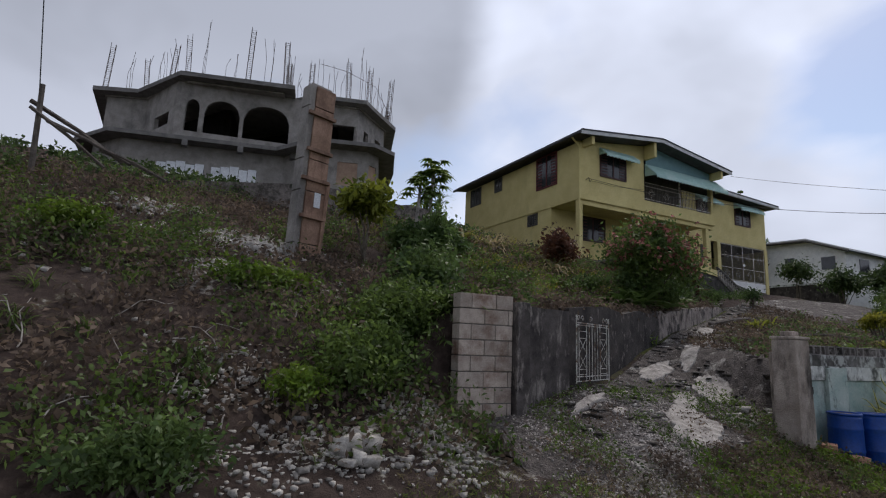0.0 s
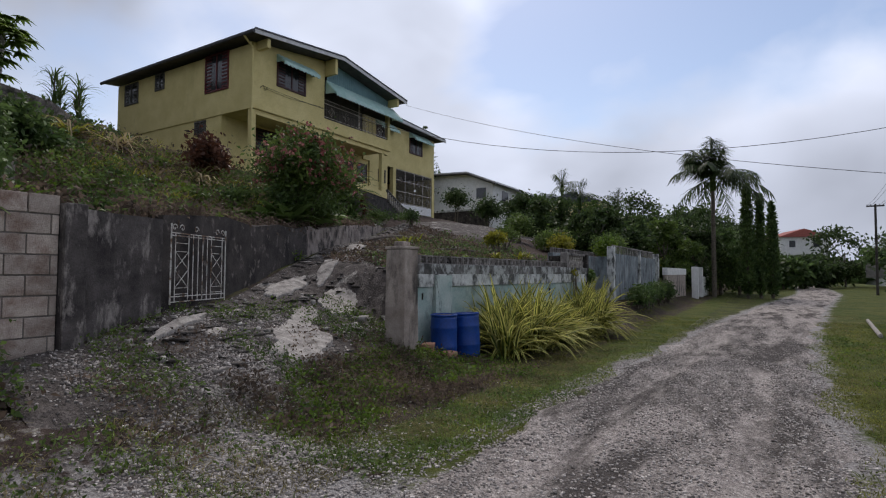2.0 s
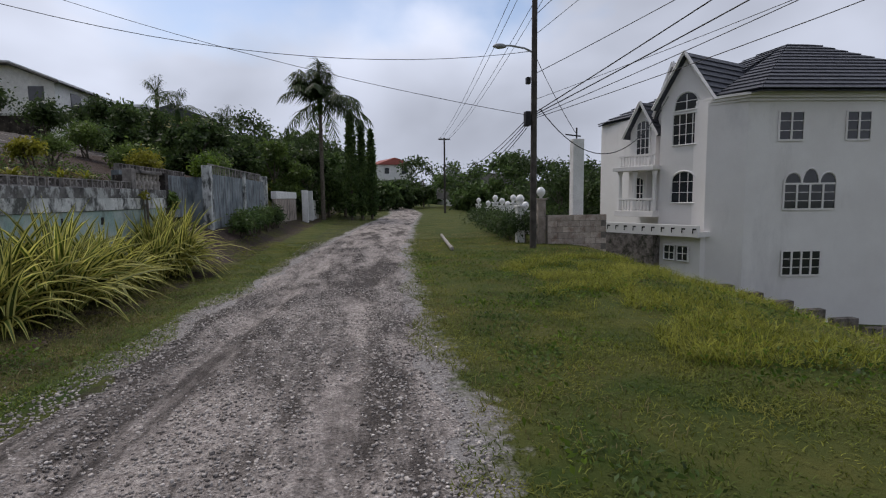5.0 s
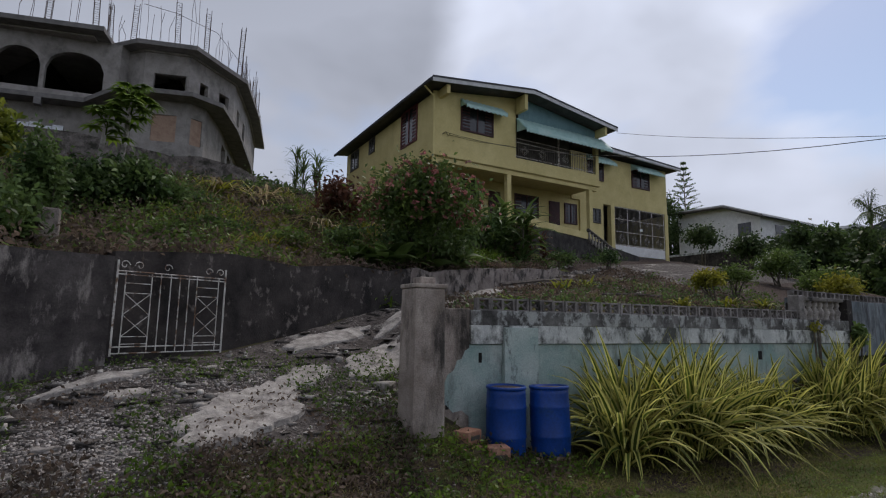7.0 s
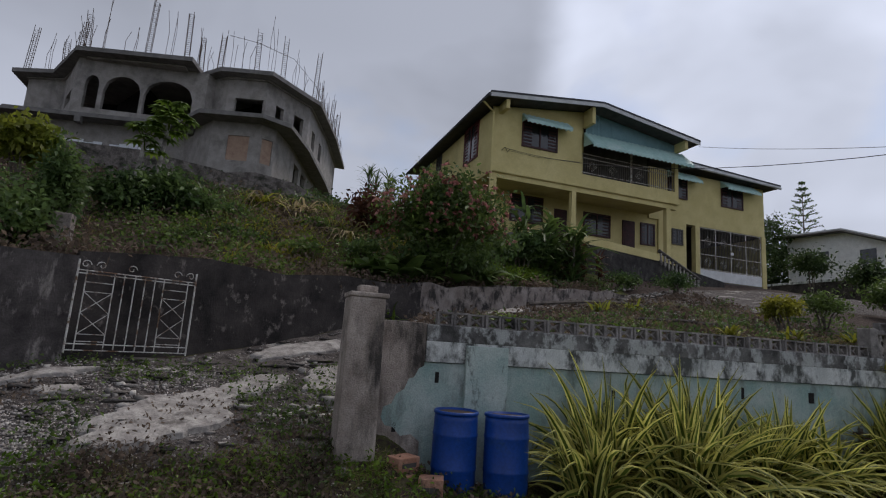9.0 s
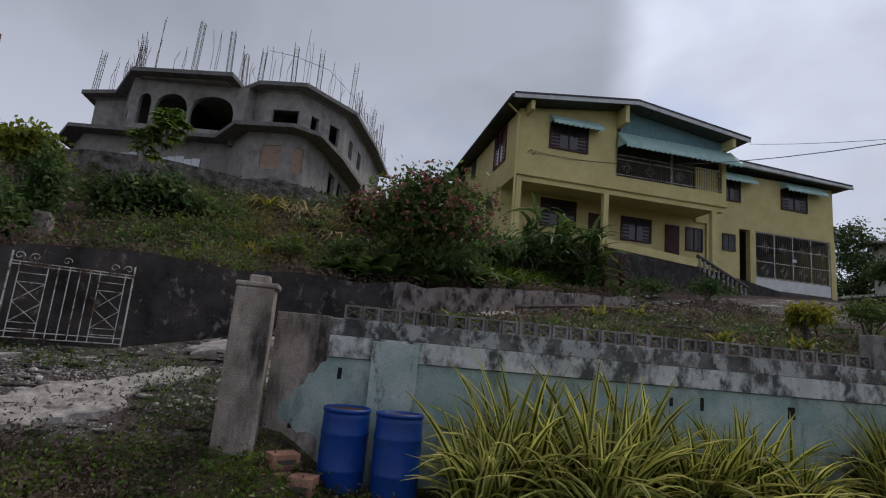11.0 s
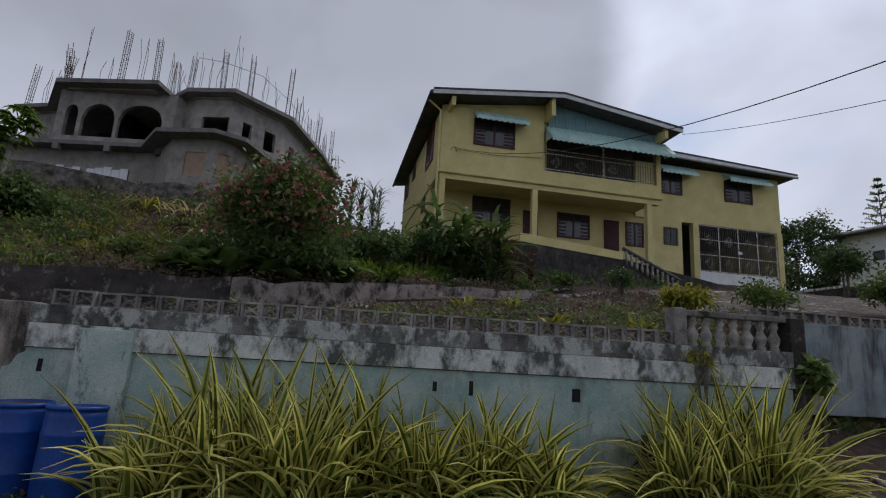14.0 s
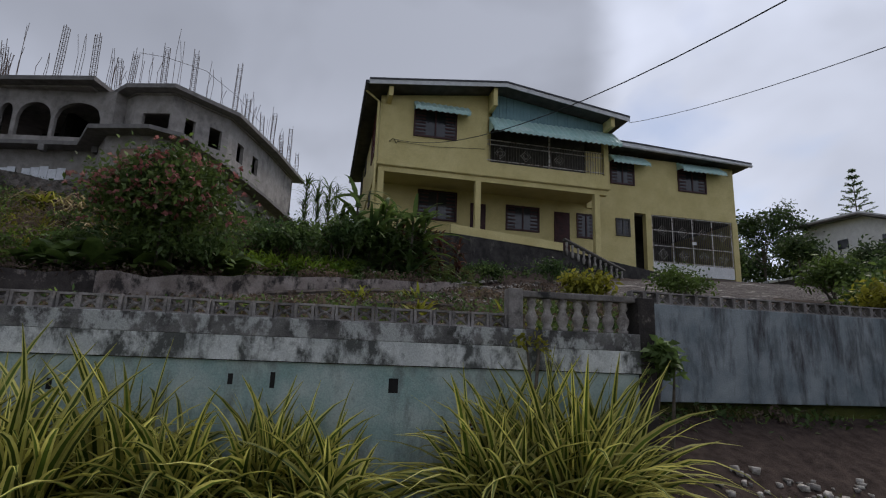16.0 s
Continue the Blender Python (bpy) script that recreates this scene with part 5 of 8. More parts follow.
# ---- small things by the wall ----
def drum(at, turn, lean, label):
    b = thing("plastic_drum", at, label, "barrel", "blue drums by the wall")
    m = Matrix.Translation(at) @ Matrix.Rotation(lean, 4, "X") @ Matrix.Rotation(turn, 4, "Z") @ Matrix.Translation((-at[0], -at[1], -at[2]))
    r = 0.232
    prof = [(r * 0.9, 0.0), (r * 0.97, 0.012), (r * 0.985, 0.05), (r, 0.09), (r, 0.20), (r * 1.025, 0.215), (r * 1.025, 0.235), (r, 0.25), (r * 1.01, 0.40), (r, 0.53), (r * 1.025, 0.545), (r * 1.025, 0.565), (r, 0.58), (r * 0.99, 0.70), (r * 0.975, 0.755)]
    part("body", moved(lathe(prof, at, 40), m), M_BARREL, b)
    part("rim", moved(lathe([(r * 0.975, 0.752), (r * 1.02, 0.757), (r * 1.03, 0.775), (r * 1.0, 0.79), (r * 0.94, 0.79), (r * 0.93, 0.76)], at, 40), m), M_BARREL, b)
    part("rusty_lid", moved(lathe([(r * 0.90, 0.757), (r * 0.90, 0.768)], at, 32), m), M_RUST, b, "rusty sunken lid")


drum((9.76, 4.80, -0.09), 0.4, 0.0, "blue plastic drum standing by the turquoise wall")
drum((10.27, 4.60, -0.09), 1.3, radians(-2.5), "blue plastic drum leaning slightly beside the striped plants")


def clay_block(at, rz, rx, size, label):
    w, d, h = size
    b = thing("clay_block", at, label, "brick", "clay blocks by the post")
    m = Matrix.Translation(at) @ Matrix.Rotation(rz, 4, "Z") @ Matrix.Rotation(rx, 4, "X")
    part("body", moved(box(-w / 2, w / 2, -d / 2, d / 2, 0, h, 0.012), m), M_BRICK, b)
    # no recess here: a proud dark plate paints the shade of one
    part("groove", moved(box(-w * 0.33, w * 0.33, -d / 2 - 0.004, -d / 2 + 0.02, h * 0.36, h * 0.64), m), M_SOFFIT_SHADE, b, "dark plate painted as the shade of a slot in the face")


clay_block((9.14, 4.66, -0.10), 0.25, 0.0, (0.30, 0.20, 0.20), "reddish hollow clay block lying by the gate post")
clay_block((9.20, 4.76, 0.102), 0.45, 0.0, (0.28, 0.20, 0.15), "broken clay block stacked on another by the post")
clay_block((9.42, 4.50, -0.10), -0.35, 0.0, (0.24, 0.20, 0.21), "short hollow clay block beside the blue drum")



# ---- stones ----
def stones(name, xy, size, mat, label, lift=0.3, flat=0.75, stretch=1.0):
    """Angular stones, eight corners each, half sunk in the ground."""
    n = len(xy)
    z = height(xy[:, 0], xy[:, 1])
    on_road = np.abs(xy[:, 1] - road_mid(xy[:, 0])) < road_half(xy[:, 0])
    u = (xy[:, 1] - road_mid(xy[:, 0])) / road_half(xy[:, 0])
    ruts = -0.028 * (np.exp(-((u - 0.45) ** 2) / 0.02) + np.exp(-((u + 0.5) ** 2) / 0.02))
    bumpy = np.array([noise.fractal((a * 1.6, b * 1.6, 8.1), 1.0, 2.0, 3) if r else 0.0 for a, b, r in zip(xy[:, 0], xy[:, 1], on_road)])
    z = np.where(on_road, -0.022 * np.clip(xy[:, 0], -20, 16) + 0.03 + ruts + 0.018 * bumpy - 0.035 * np.abs(u) ** 6, z)
    near = wall_line(xy[:, 0]) - 0.16
    ramp = (xy[:, 0] > 3.7) & (xy[:, 1] < near) & (xy[:, 1] > near - drive_reach(xy[:, 0]) * 0.97)
    z = np.where(ramp, drive_top(xy[:, 0], xy[:, 1]) - 0.06 * np.clip(((near - xy[:, 1]) / drive_reach(xy[:, 0]) - 0.7) / 0.3, 0, 1), z)
    c = np.column_stack([xy, z])
    k = size * RNG.uniform(0.5, 1.0, (n, 1, 1)) ** 1.5
    cube = np.array([(-1, -1, -1), (1, -1, -1), (1, 1, -1), (-1, 1, -1), (-1, -1, 1), (1, -1, 1), (1, 1, 1), (-1, 1, 1)], float)
    v = cube[None] * RNG.uniform(0.35, 1.0, (n, 8, 3)) * RNG.uniform(0.6, 1.3, (n, 1, 3)) * np.array((stretch, 1, flat))
    a = RNG.normal(0.5, 0.35, n) if stretch > 1.2 else RNG.uniform(0, 6.28, n)
    ca, sa = np.cos(a)[:, None], np.sin(a)[:, None]
    v = np.stack([v[..., 0] * ca - v[..., 1] * sa, v[..., 0] * sa + v[..., 1] * ca, v[..., 2]], axis=-1)
    v = v * k + c[:, None] + np.array((0, 0, lift)) * k
    q = np.array([(3, 2, 1, 0), (4, 5, 6, 7), (0, 1, 5, 4), (1, 2, 6, 5), (2, 3, 7, 6), (3, 0, 4, 7)])
    return tagged(raw_mesh(name, v.reshape(-1, 3), (np.arange(n)[:, None, None] * 8 + q[None]).reshape(-1, 4), mat), label, "stones", kind="stuff")


def scatter(n, x0, x1, y0, y1):
    return np.column_stack([RNG.uniform(x0, x1, n), RNG.uniform(y0, y1, n)])


def patch(n, cx, cy, sx, sy):
    return np.column_stack([RNG.normal(cx, sx, n), RNG.normal(cy, sy, n)])


road_xy = np.vstack([scatter(32000, 2.0, 14, -0.85, 2.45), scatter(9000, 14, 26, -1.2, 2.2)])
lane_u = (road_xy[:, 1] - road_mid(road_xy[:, 0])) / road_half(road_xy[:, 0])
worn = np.exp(-((lane_u - 0.42) ** 2) / 0.03) + np.exp(-((lane_u + 0.45) ** 2) / 0.03)
worn = worn * np.array([0.75 + 0.9 * noise.noise((x * 0.7, y * 1.5, 2.0)) for x, y in road_xy])
road_xy = road_xy[worn < RNG.uniform(0.1, 0.9, len(road_xy))]
stones("road_gravel", road_xy, 0.016, M_CHIP, "loose pale limestone gravel on the lane", 0.15)
stones("verge_gravel", np.vstack([scatter(2200, 1.5, 9.0, 2.0, 6.6), patch(3600, 4.2, 3.3, 0.9, 0.5), patch(1800, 3.0, 2.9, 0.7, 0.4), patch(1500, 6.0, 4.6, 0.6, 0.4), patch(900, 3.6, 2.6, 0.7, 0.3), patch(1500, 5.6, 5.1, 0.5, 0.25), patch(1500, 6.6, 6.1, 0.8, 0.25), patch(1300, 4.9, 4.3, 0.6, 0.45), patch(1500, 5.1, 3.5, 0.5, 0.28), patch(700, 4.4, 5.5, 0.3, 0.3)]), 0.018, M_CHIP, "loose limestone chips on the verge and ramp mouth")
stones("rubble", np.vstack([patch(620, 2.75, 5.5, 0.2, 0.38), patch(420, 1.6, 5.2, 0.45, 0.16), patch(420, 0.7, 6.4, 0.35, 0.55), patch(160, 0.85, 5.05, 0.5, 0.2)]), 0.042, M_RUBBLE, "pale limestone rubble heap at the foot of the slope", 0.2)
stones("slope_rubble", np.vstack([patch(420, 1.25, 10.3, 0.75, 0.45), patch(160, 0.2, 11.2, 0.6, 0.5), scatter(160, -4, 4, 5, 14), scatter(160, 5, 13, 10, 15)]), 0.07, M_STONE, "limestone lumps strewn on the overgrown slope", 0.2)
stones("boulders", np.vstack([patch(12, 1.65, 5.15, 0.3, 0.1), patch(6, 2.5, 5.3, 0.2, 0.15), patch(2, 8.45, 5.55, 0.2, 0.08)]), 0.13, M_RUBBLE, "pale broken limestone boulders at the foot of the slope", 0.5)
stones("pale_rubble", np.vstack([patch(620, 1.15, 10.55, 0.5, 0.2), patch(160, -0.3, 12.1, 0.4, 0.25)]), 0.10, M_RUBBLE, "pale limestone rubble spread on the slope", 0.9)
stones("ramp_rubble", np.vstack([patch(50, 8.5, 5.55, 0.3, 0.15), scatter(70, 4.2, 9.0, 5.3, 7.0), patch(60, 19.4, 4.4, 0.6, 0.2)]), 0.06, M_STONE, "broken stones on the ramp and bank", 0.2)


flat_xy = scatter(7000, 4.4, 20, 4.9, 14)
flat_xy = flat_xy[(flat_xy[:, 1] < wall_line(flat_xy[:, 0]) - 0.15) & (flat_xy[:, 1] > wall_line(flat_xy[:, 0]) - 2.7)]
stones("ramp_slabs", flat_xy[:420], 0.12, M_CRUST, "flat broken crusts of dark asphalt on the ramp", -0.02, 0.16, 1.6)
chip_xy = scatter(9000, 4.2, 16, 4.6, 12)
chip_xy = chip_xy[np.array([noise.noise((x * 1.1, y * 2.0, 5.0)) for x, y in chip_xy]) > -0.05]
chip_xy = chip_xy[(chip_xy[:, 1] < wall_line(chip_xy[:, 0]) - 0.1) & (chip_xy[:, 1] > wall_line(chip_xy[:, 0]) - 2.4)]
stones("ramp_chips", chip_xy, 0.024, M_CHIP, "loose chips of stone and asphalt on the ramp", 0.2, 0.5)
stones("ramp_pale_slabs", flat_xy[420:560], 0.10, M_PALE, "flat pale pieces of old paving on the ramp", 0.0, 0.25, 1.9)


def slab_patch(cx, cy, rx, ry, turn, seed):
    """A worn pale concrete patch with an uneven edge, nearly flush with the ramp."""
    n = 110
    rim = []
    for k in range(n):
        t = 2 * math.pi * k / n
        q = 0.95 + 0.35 * noise.noise((math.cos(t) * 1.4 + seed * 7, math.sin(t) * 1.4, 3.0)) + 0.22 * noise.noise((math.cos(t) * 4 + seed * 3, math.sin(t) * 4, 9.0)) + 0.08 * noise.noise((math.cos(t) * 14 + seed * 5, math.sin(t) * 14, 4.0))
        u, v = rx * q * math.cos(t), ry * q * math.sin(t)
        rim.append((cx + u * math.cos(turn) - v * math.sin(turn), cy + u * math.sin(turn) + v * math.cos(turn)))
    bm = bmesh.new()
    rings = []
    for k, up in ((1.03, -0.05), (1.0, 0.03), (0.95, 0.04), (0.65, 0.045), (0.3, 0.045)):
        rings.append([])
        for x, y in rim:
            px, py = cx + (x - cx) * k, cy + (y - cy) * k
            rings[-1].append(bm.verts.new((px, py, float(drive_top(np.array([px]), np.array([py]))[0]) + up + 0.012 * noise.noise((px * 5, py * 5, 2)))))
    for a, b in zip(rings, rings[1:]):
        for i in range(n):
            bm.faces.new((a[i], a[(i + 1) % n], b[(i + 1) % n], b[i]))
    bm.faces.new(rings[-1])
    return tagged(finish("concrete_patch", bm, M_PALE), "worn pale concrete patch on the broken driveway", "concrete patch", "patches on the driveway", kind="structure")


for i, (cx, cy, rx, ry, turn) in enumerate(((6.92, 5.40, 0.85, 0.36, 0.66), (7.72, 6.12, 0.46, 0.20, 0.6), (8.82, 6.42, 0.60, 0.34, 0.66), (8.4, 7.25, 0.85, 0.19, 0.42), (9.75, 7.55, 0.7, 0.15, 0.5), (11.2, 8.2, 0.8, 0.16, 0.5),
                                            (5.6, 6.05, 0.5, 0.08, 0.35), (12.6, 9.3, 0.8, 0.2, 0.5), (5.9, 5.75, 0.22, 0.07, 0.4))):
    slab_patch(cx, cy, rx, ry, turn, i)


# ---- striped strap-leaved plants along the turquoise wall ----
def striped_plant(x, y, n, reach, seed):
    """Arching blades with a green middle and cream edges."""
    rng = np.random.default_rng(seed)
    n = int(n * 1.3)
    z = float(height(x, y)) - 0.03
    p = thing("striped_plant", (x, y, z), "clump of arching green and cream striped strap leaves", "plant", "striped plants along the wall")
    az = rng.uniform(0, 2 * np.pi, n)
    el = np.radians(rng.uniform(38, 89, n))
    ln = 1.22 * reach * rng.uniform(0.5, 1.1, n)
    d = np.column_stack([np.cos(az) * np.cos(el), np.sin(az) * np.cos(el), np.sin(el)])
    root = np.column_stack([x + rng.normal(0, 0.13, n), y + rng.normal(0, 0.10, n), np.full(n, z) + rng.uniform(0, 0.16, n)])
    side = unit(np.cross(d, np.array((0, 0, 1.0)) + rng.normal(scale=0.25, size=(n, 3))))
    flat = unit(d * np.array((1, 1, 0)) + 1e-6)
    steps, rows = 7, []
    droop = rng.uniform(0.35, 1.15, n) * np.cos(el) + 0.07
    for i in range(steps + 1):
        t = i / steps
        c = root + d * (ln * t)[:, None] + (flat * (0.22 * t * t) - np.array((0, 0, 1.0)) * (t ** 2.6) * droop[:, None]) * ln[:, None]
        w = 0.046 * (1 - 0.95 * t ** 2.2) * (0.55 + 0.45 * min(1, t * 4))
        keel = np.array((0, 0, -0.35 * w))
        rows.append(np.stack([c - side * w, c - side * w * 0.42 + keel, c + side * w * 0.42 + keel, c + side * w], axis=1))
    v = np.stack(rows, axis=1)
    v[..., 1] = np.minimum(v[..., 1], front_line(v[..., 0]) - 0.06)
    base = (np.arange(n) * (steps + 1) * 4)[:, None, None]
    for name, cols, mat in (("leaf_middle", (1,), L_STRIPE), ("leaf_margin", (0, 2), L_CREAM)):
        idx = np.array([(4 * i + k, 4 * i + k + 1, 4 * i + k + 5, 4 * i + k + 4) for i in range(steps) for k in cols])[None]
        under(raw_mesh(name, v.reshape(-1, 3), (base + idx).reshape(-1, 4), mat), p, kind="stuff")


for i, (x, y, n, reach) in enumerate(((11.1, 4.2, 120, 1.0), (11.5, 4.5, 110, 1.35), (12.15, 4.1, 130, 1.3), (12.7, 4.5, 110, 1.3), (13.3, 4.15, 110, 1.1), (13.95, 4.35, 120, 1.1), (14.45, 4.15, 100, 1.0),
                                      (16.0, 4.25, 140, 1.3), (16.6, 4.05, 150, 1.45), (17.1, 4.35, 120, 1.35), (16.35, 4.5, 90, 1.35))):
    striped_plant(x, y, n, reach, 40 + i)


# ---- shrubs, weeds and grass ----
def bush(name, centre, radii, n, size, mat, label, category="bush", flowers=0, flower_mat=None, clumps=16, stems=5):
    c, r = np.array(centre, float), np.array(radii, float)
    foot = (centre[0], centre[1], float(height(centre[0], centre[1])))
    b = thing(name, foot, label, category)
    u = unit(RNG.normal(size=(clumps, 3)))
    u[:, 2] = np.abs(u[:, 2]) * 1.1 - 0.35
    hubs = c + u * r * RNG.uniform(0.35, 0.85, (clumps, 1))
    k = RNG.integers(0, clumps, n)
    pts = hubs[k] + RNG.normal(size=(n, 3)) * r * 0.24
    pts[:, 2] = np.maximum(pts[:, 2], height(pts[:, 0], pts[:, 1]) + 0.02)
    under(leaf_cloud("foliage", pts, size, mat, 0.2), b, kind="stuff")
    bm = bmesh.new()
    for i in range(min(stems, clumps)):
        h = Vector(hubs[i])
        f = Vector(foot) + Vector((RNG.uniform(-0.15, 0.15), RNG.uniform(-0.15, 0.15), -0.1))
        tube([f, f.lerp(h, 0.5) + Vector((RNG.uniform(-0.1, 0.1), 0, 0.1)), h], 0.035, 5, bm, 0.3)
    part("branching", bm, M_BARK, b)
    if flowers:
        rim = ((pts - c) / r * np.array((1, 1.0, 1.0)))
        shell = pts[(np.linalg.norm(rim, axis=1) > 0.75) & (rim[:, 1] < 0.3) & (rim[:, 2] > -0.45)]
        heads = shell[RNG.integers(0, len(shell), flowers)] + np.array((0, -0.06, 0.03))
        out = unit(heads - c + np.array((0, -0.9, 0.3)) + RNG.normal(scale=0.3, size=(flowers, 3)))
        petals = np.repeat(heads, 6, axis=0)
        o6 = np.repeat(out, 6, axis=0)
        under(leaf_cloud("blossom", petals, 0.085, flower_mat, 0.0, 0.7, o6 * 0.6), b, "pink and red flower heads", kind="stuff")
    return b


bush("flowering_bush", (11.3, 9.95, 3.95), (1.4, 1.0, 1.1), 11000, 0.12, L_WEED, "large green bush with pink-red flowers on the bank", flowers=210, flower_mat=L_FLOWER, clumps=34, stems=10)
bush("terrace_shrub", (15.9, 13.3, 4.2), (1.2, 0.6, 0.5), 1800, 0.15, L_DARK, "dark leafy shrub below the terrace wall", clumps=20)
bush("bank_bush", (11.4, 10.0, 3.15), (1.3, 0.7, 0.5), 3000, 0.12, L_DARK, "dark undergrowth below the flowering bush", clumps=24)
bush("bank_bush", (9.7, 10.4, 3.2), (0.5, 0.5, 0.3), 700, 0.11, L_DARK, "low dark leafy bush on the bank")


def papaya(x, y, tall, n, label):
    """A bare pale stem with long-stalked, seven-fingered leaves at its top."""
    z = float(height(x, y))
    p = thing("papaya_tree", (x, y, z), label, "tree")
    top = Vector((x + 0.1, y, z + tall))
    part("stem", tube([(x, y, z - 0.2), (x + 0.03, y, z + tall * 0.5), top], 0.055, 8, None, 0.7), M_PALE, p, "pale ringed stem")
    for i in range(n):
        az, el = 2.4 * i, radians(-5 + 70 * (i % 5) / 4)
        d = Vector((math.cos(az) * math.cos(el), math.sin(az) * math.cos(el), math.sin(el)))
        root = top - Vector((0, 0, 0.35 * (i % 3) / 2))
        tip = root + d * RNG.uniform(0.22, 0.42)
        stalk = part("leaf_stalk", tube([root, tip], 0.012, 5), L_BRIGHT, p)
        m = 9
        a = np.linspace(-2.3, 2.3, m)
        out = np.array((d.x, d.y, 0)) / max(math.hypot(d.x, d.y), 0.05)
        side = np.array((-out[1], out[0], 0))
        dirs = unit(np.cos(a)[:, None] * out + np.sin(a)[:, None] * side + np.array((0, 0, -0.15)))
        under(blades("leaf", np.repeat(np.array([tip]), m, axis=0), dirs, 0.21 * (1 - 0.12 * np.abs(a)), 0.06, L_BRIGHT if i % 2 else L_WEED, 0.35, 4), stalk)


papaya(5.42, 11.4, 5.7 - float(height(5.42, 11.4)), 26, "young papaya tree with a pale stem above the wall")
papaya(5.05, 11.35, 5.2 - float(height(5.05, 11.35)), 14, "young papaya tree with a pale stem above the wall")
bush("dark_shrub", (4.95, 11.1, 3.85), (0.7, 0.5, 0.55), 1700, 0.14, L_DARK, "dense dark shrub on the slope", clumps=20)
bush("dark_shrub", (6.2, 11.7, 3.9), (0.55, 0.5, 0.4), 1100, 0.13, L_DARK, "dense dark shrub on the slope", clumps=16)
bush("yellow_croton", (3.45, 10.4, 4.35), (0.72, 0.6, 0.5), 1900, 0.17, L_CROTON, "yellow-green croton shrub beside the formwork", clumps=18, stems=3)
bush("vine_thicket", (3.05, 7.2, 1.75), (0.7, 0.95, 0.75), 8000, 0.09, L_WEED, "vine thicket hanging over the block wall", clumps=30)
bush("vine_thicket", (2.3, 6.4, 1.25), (0.8, 0.8, 0.6), 6500, 0.085, L_WEED, "vine thicket on the slope above the rubble", clumps=26)
bush("vine_thicket", (4.1, 8.6, 2.75), (0.7, 0.8, 0.75), 3600, 0.11, L_DARK, "dark vines over a broken post on the bank", clumps=26)
bush("vine_thicket", (3.62, 6.75, 2.05), (0.55, 0.35, 0.3), 2200, 0.085, L_WEED, "vines hanging over the top of the block wall", clumps=18)
bush("vine_thicket", (4.55, 9.1, 3.3), (0.36, 0.36, 0.85), 2600, 0.10, L_DARK, "tall column of vines round a broken post", clumps=22)
bush("dark_shrub", (5.55, 11.5, 4.05), (0.85, 0.55, 0.6), 3400, 0.13, L_DARK, "dense dark shrub round the papaya stems", clumps=26)
bush("weed_bush", (1.2, 8.4, 2.4), (0.85, 0.5, 0.28), 2000, 0.09, L_BRIGHT, "light green weeds on the slope", clumps=20)
bush("weed_bush", (-1.4, 9.4, 3.1), (0.6, 0.5, 0.35), 1400, 0.09, L_BRIGHT, "light green weeds on the slope", clumps=14)
bush("weed_bush", (-0.1, 4.9, 0.6), (0.7, 0.4, 0.35), 3000, 0.075, L_DARK, "leafy green weeds at the foot of the slope", clumps=20)
bush("weed_bush", (1.35, 5.75, 1.0), (0.35, 0.3, 0.25), 900, 0.07, L_BRIGHT, "yellow-green weeds in the rubble", clumps=10)
for i, (x, y) in enumerate(((6.3, 9.7), (7.3, 10.6), (8.4, 10.2), (6.9, 12.0), (8.7, 12.3), (6.0, 8.6), (7.7, 8.9))):
    bush("bank_bush", (x, y, float(height(x, y)) + 0.12), (0.55, 0.42, 0.26), 900, 0.10, L_DARK if i % 2 else L_WEED, "low dark leafy bush on the bank", clumps=14, stems=3)
bush("thicket", (13.3, 12.0, 3.9), (0.9, 0.7, 0.55), 2400, 0.13, L_DARK, "dark thicket between the flowering bush and the terrace", clumps=22)
bush("thicket", (14.6, 12.6, 4.1), (0.8, 0.6, 0.55), 2000, 0.13, L_DARK, "dark thicket between the flowering bush and the terrace", clumps=20)
bush("red_croton", (10.2, 12.2, 4.35), (0.75, 0.5, 0.7), 1700, 0.15, L_CORDY, "maroon-leaved croton beside the flowering bush", clumps=14)
bush("garden_bush", (36.5, 20.0, 6.9), (1.3, 1.0, 0.9), 2200, 0.2, L_TREE, "dark shrub beside the garage drive", clumps=20)
bush("garden_bush", (28.0, 11.2, 3.9), (1.0, 0.7, 0.7), 2200, 0.15, L_WEED, "round green shrub at the edge of the drive", clumps=20)
bush("garden_bush", (34.5, 22.5, 6.8), (1.0, 1.0, 1.3), 2400, 0.2, L_DARK, "dark shrub beside the garage wall", clumps=20)
bush("garden_bush", (39.0, 18.6, 6.2), (1.6, 1.2, 1.1), 2600, 0.22, L_TREE, "dark hedge below the white bungalow", clumps=22)
bush("garden_bush", (33.0, 13.4, 4.6), (1.2, 0.9, 0.7), 2200, 0.18, L_DARK, "dark shrub along the far edge of the drive", clumps=20)
bush("garden_shrub", (20.3, 12.9, 3.75), (0.5, 0.4, 0.4), 900, 0.10, L_DARK, "small dark shrub by the driveway wall")
bush("garden_shrub", (18.6, 13.4, 3.7), (0.6, 0.4, 0.35), 1200, 0.10, L_DARK, "small dark shrub by the driveway wall")
bush("garden_shrub", (21.5, 9.0, 2.95), (0.7, 0.6, 0.4), 1500, 0.10, L_WEED, "green shrub beside the driveway")
bush("garden_shrub", (19.0, 8.2, 2.65), (0.5, 0.4, 0.28), 1200, 0.12, L_YELLOW, "yellow-leaved garden shrub beside the driveway")
bush("garden_shrub", (27.0, 9.0, 3.0), (1.0, 0.8, 0.7), 2200, 0.16, L_WEED, "spiky green garden shrub by the blue-grey wall")
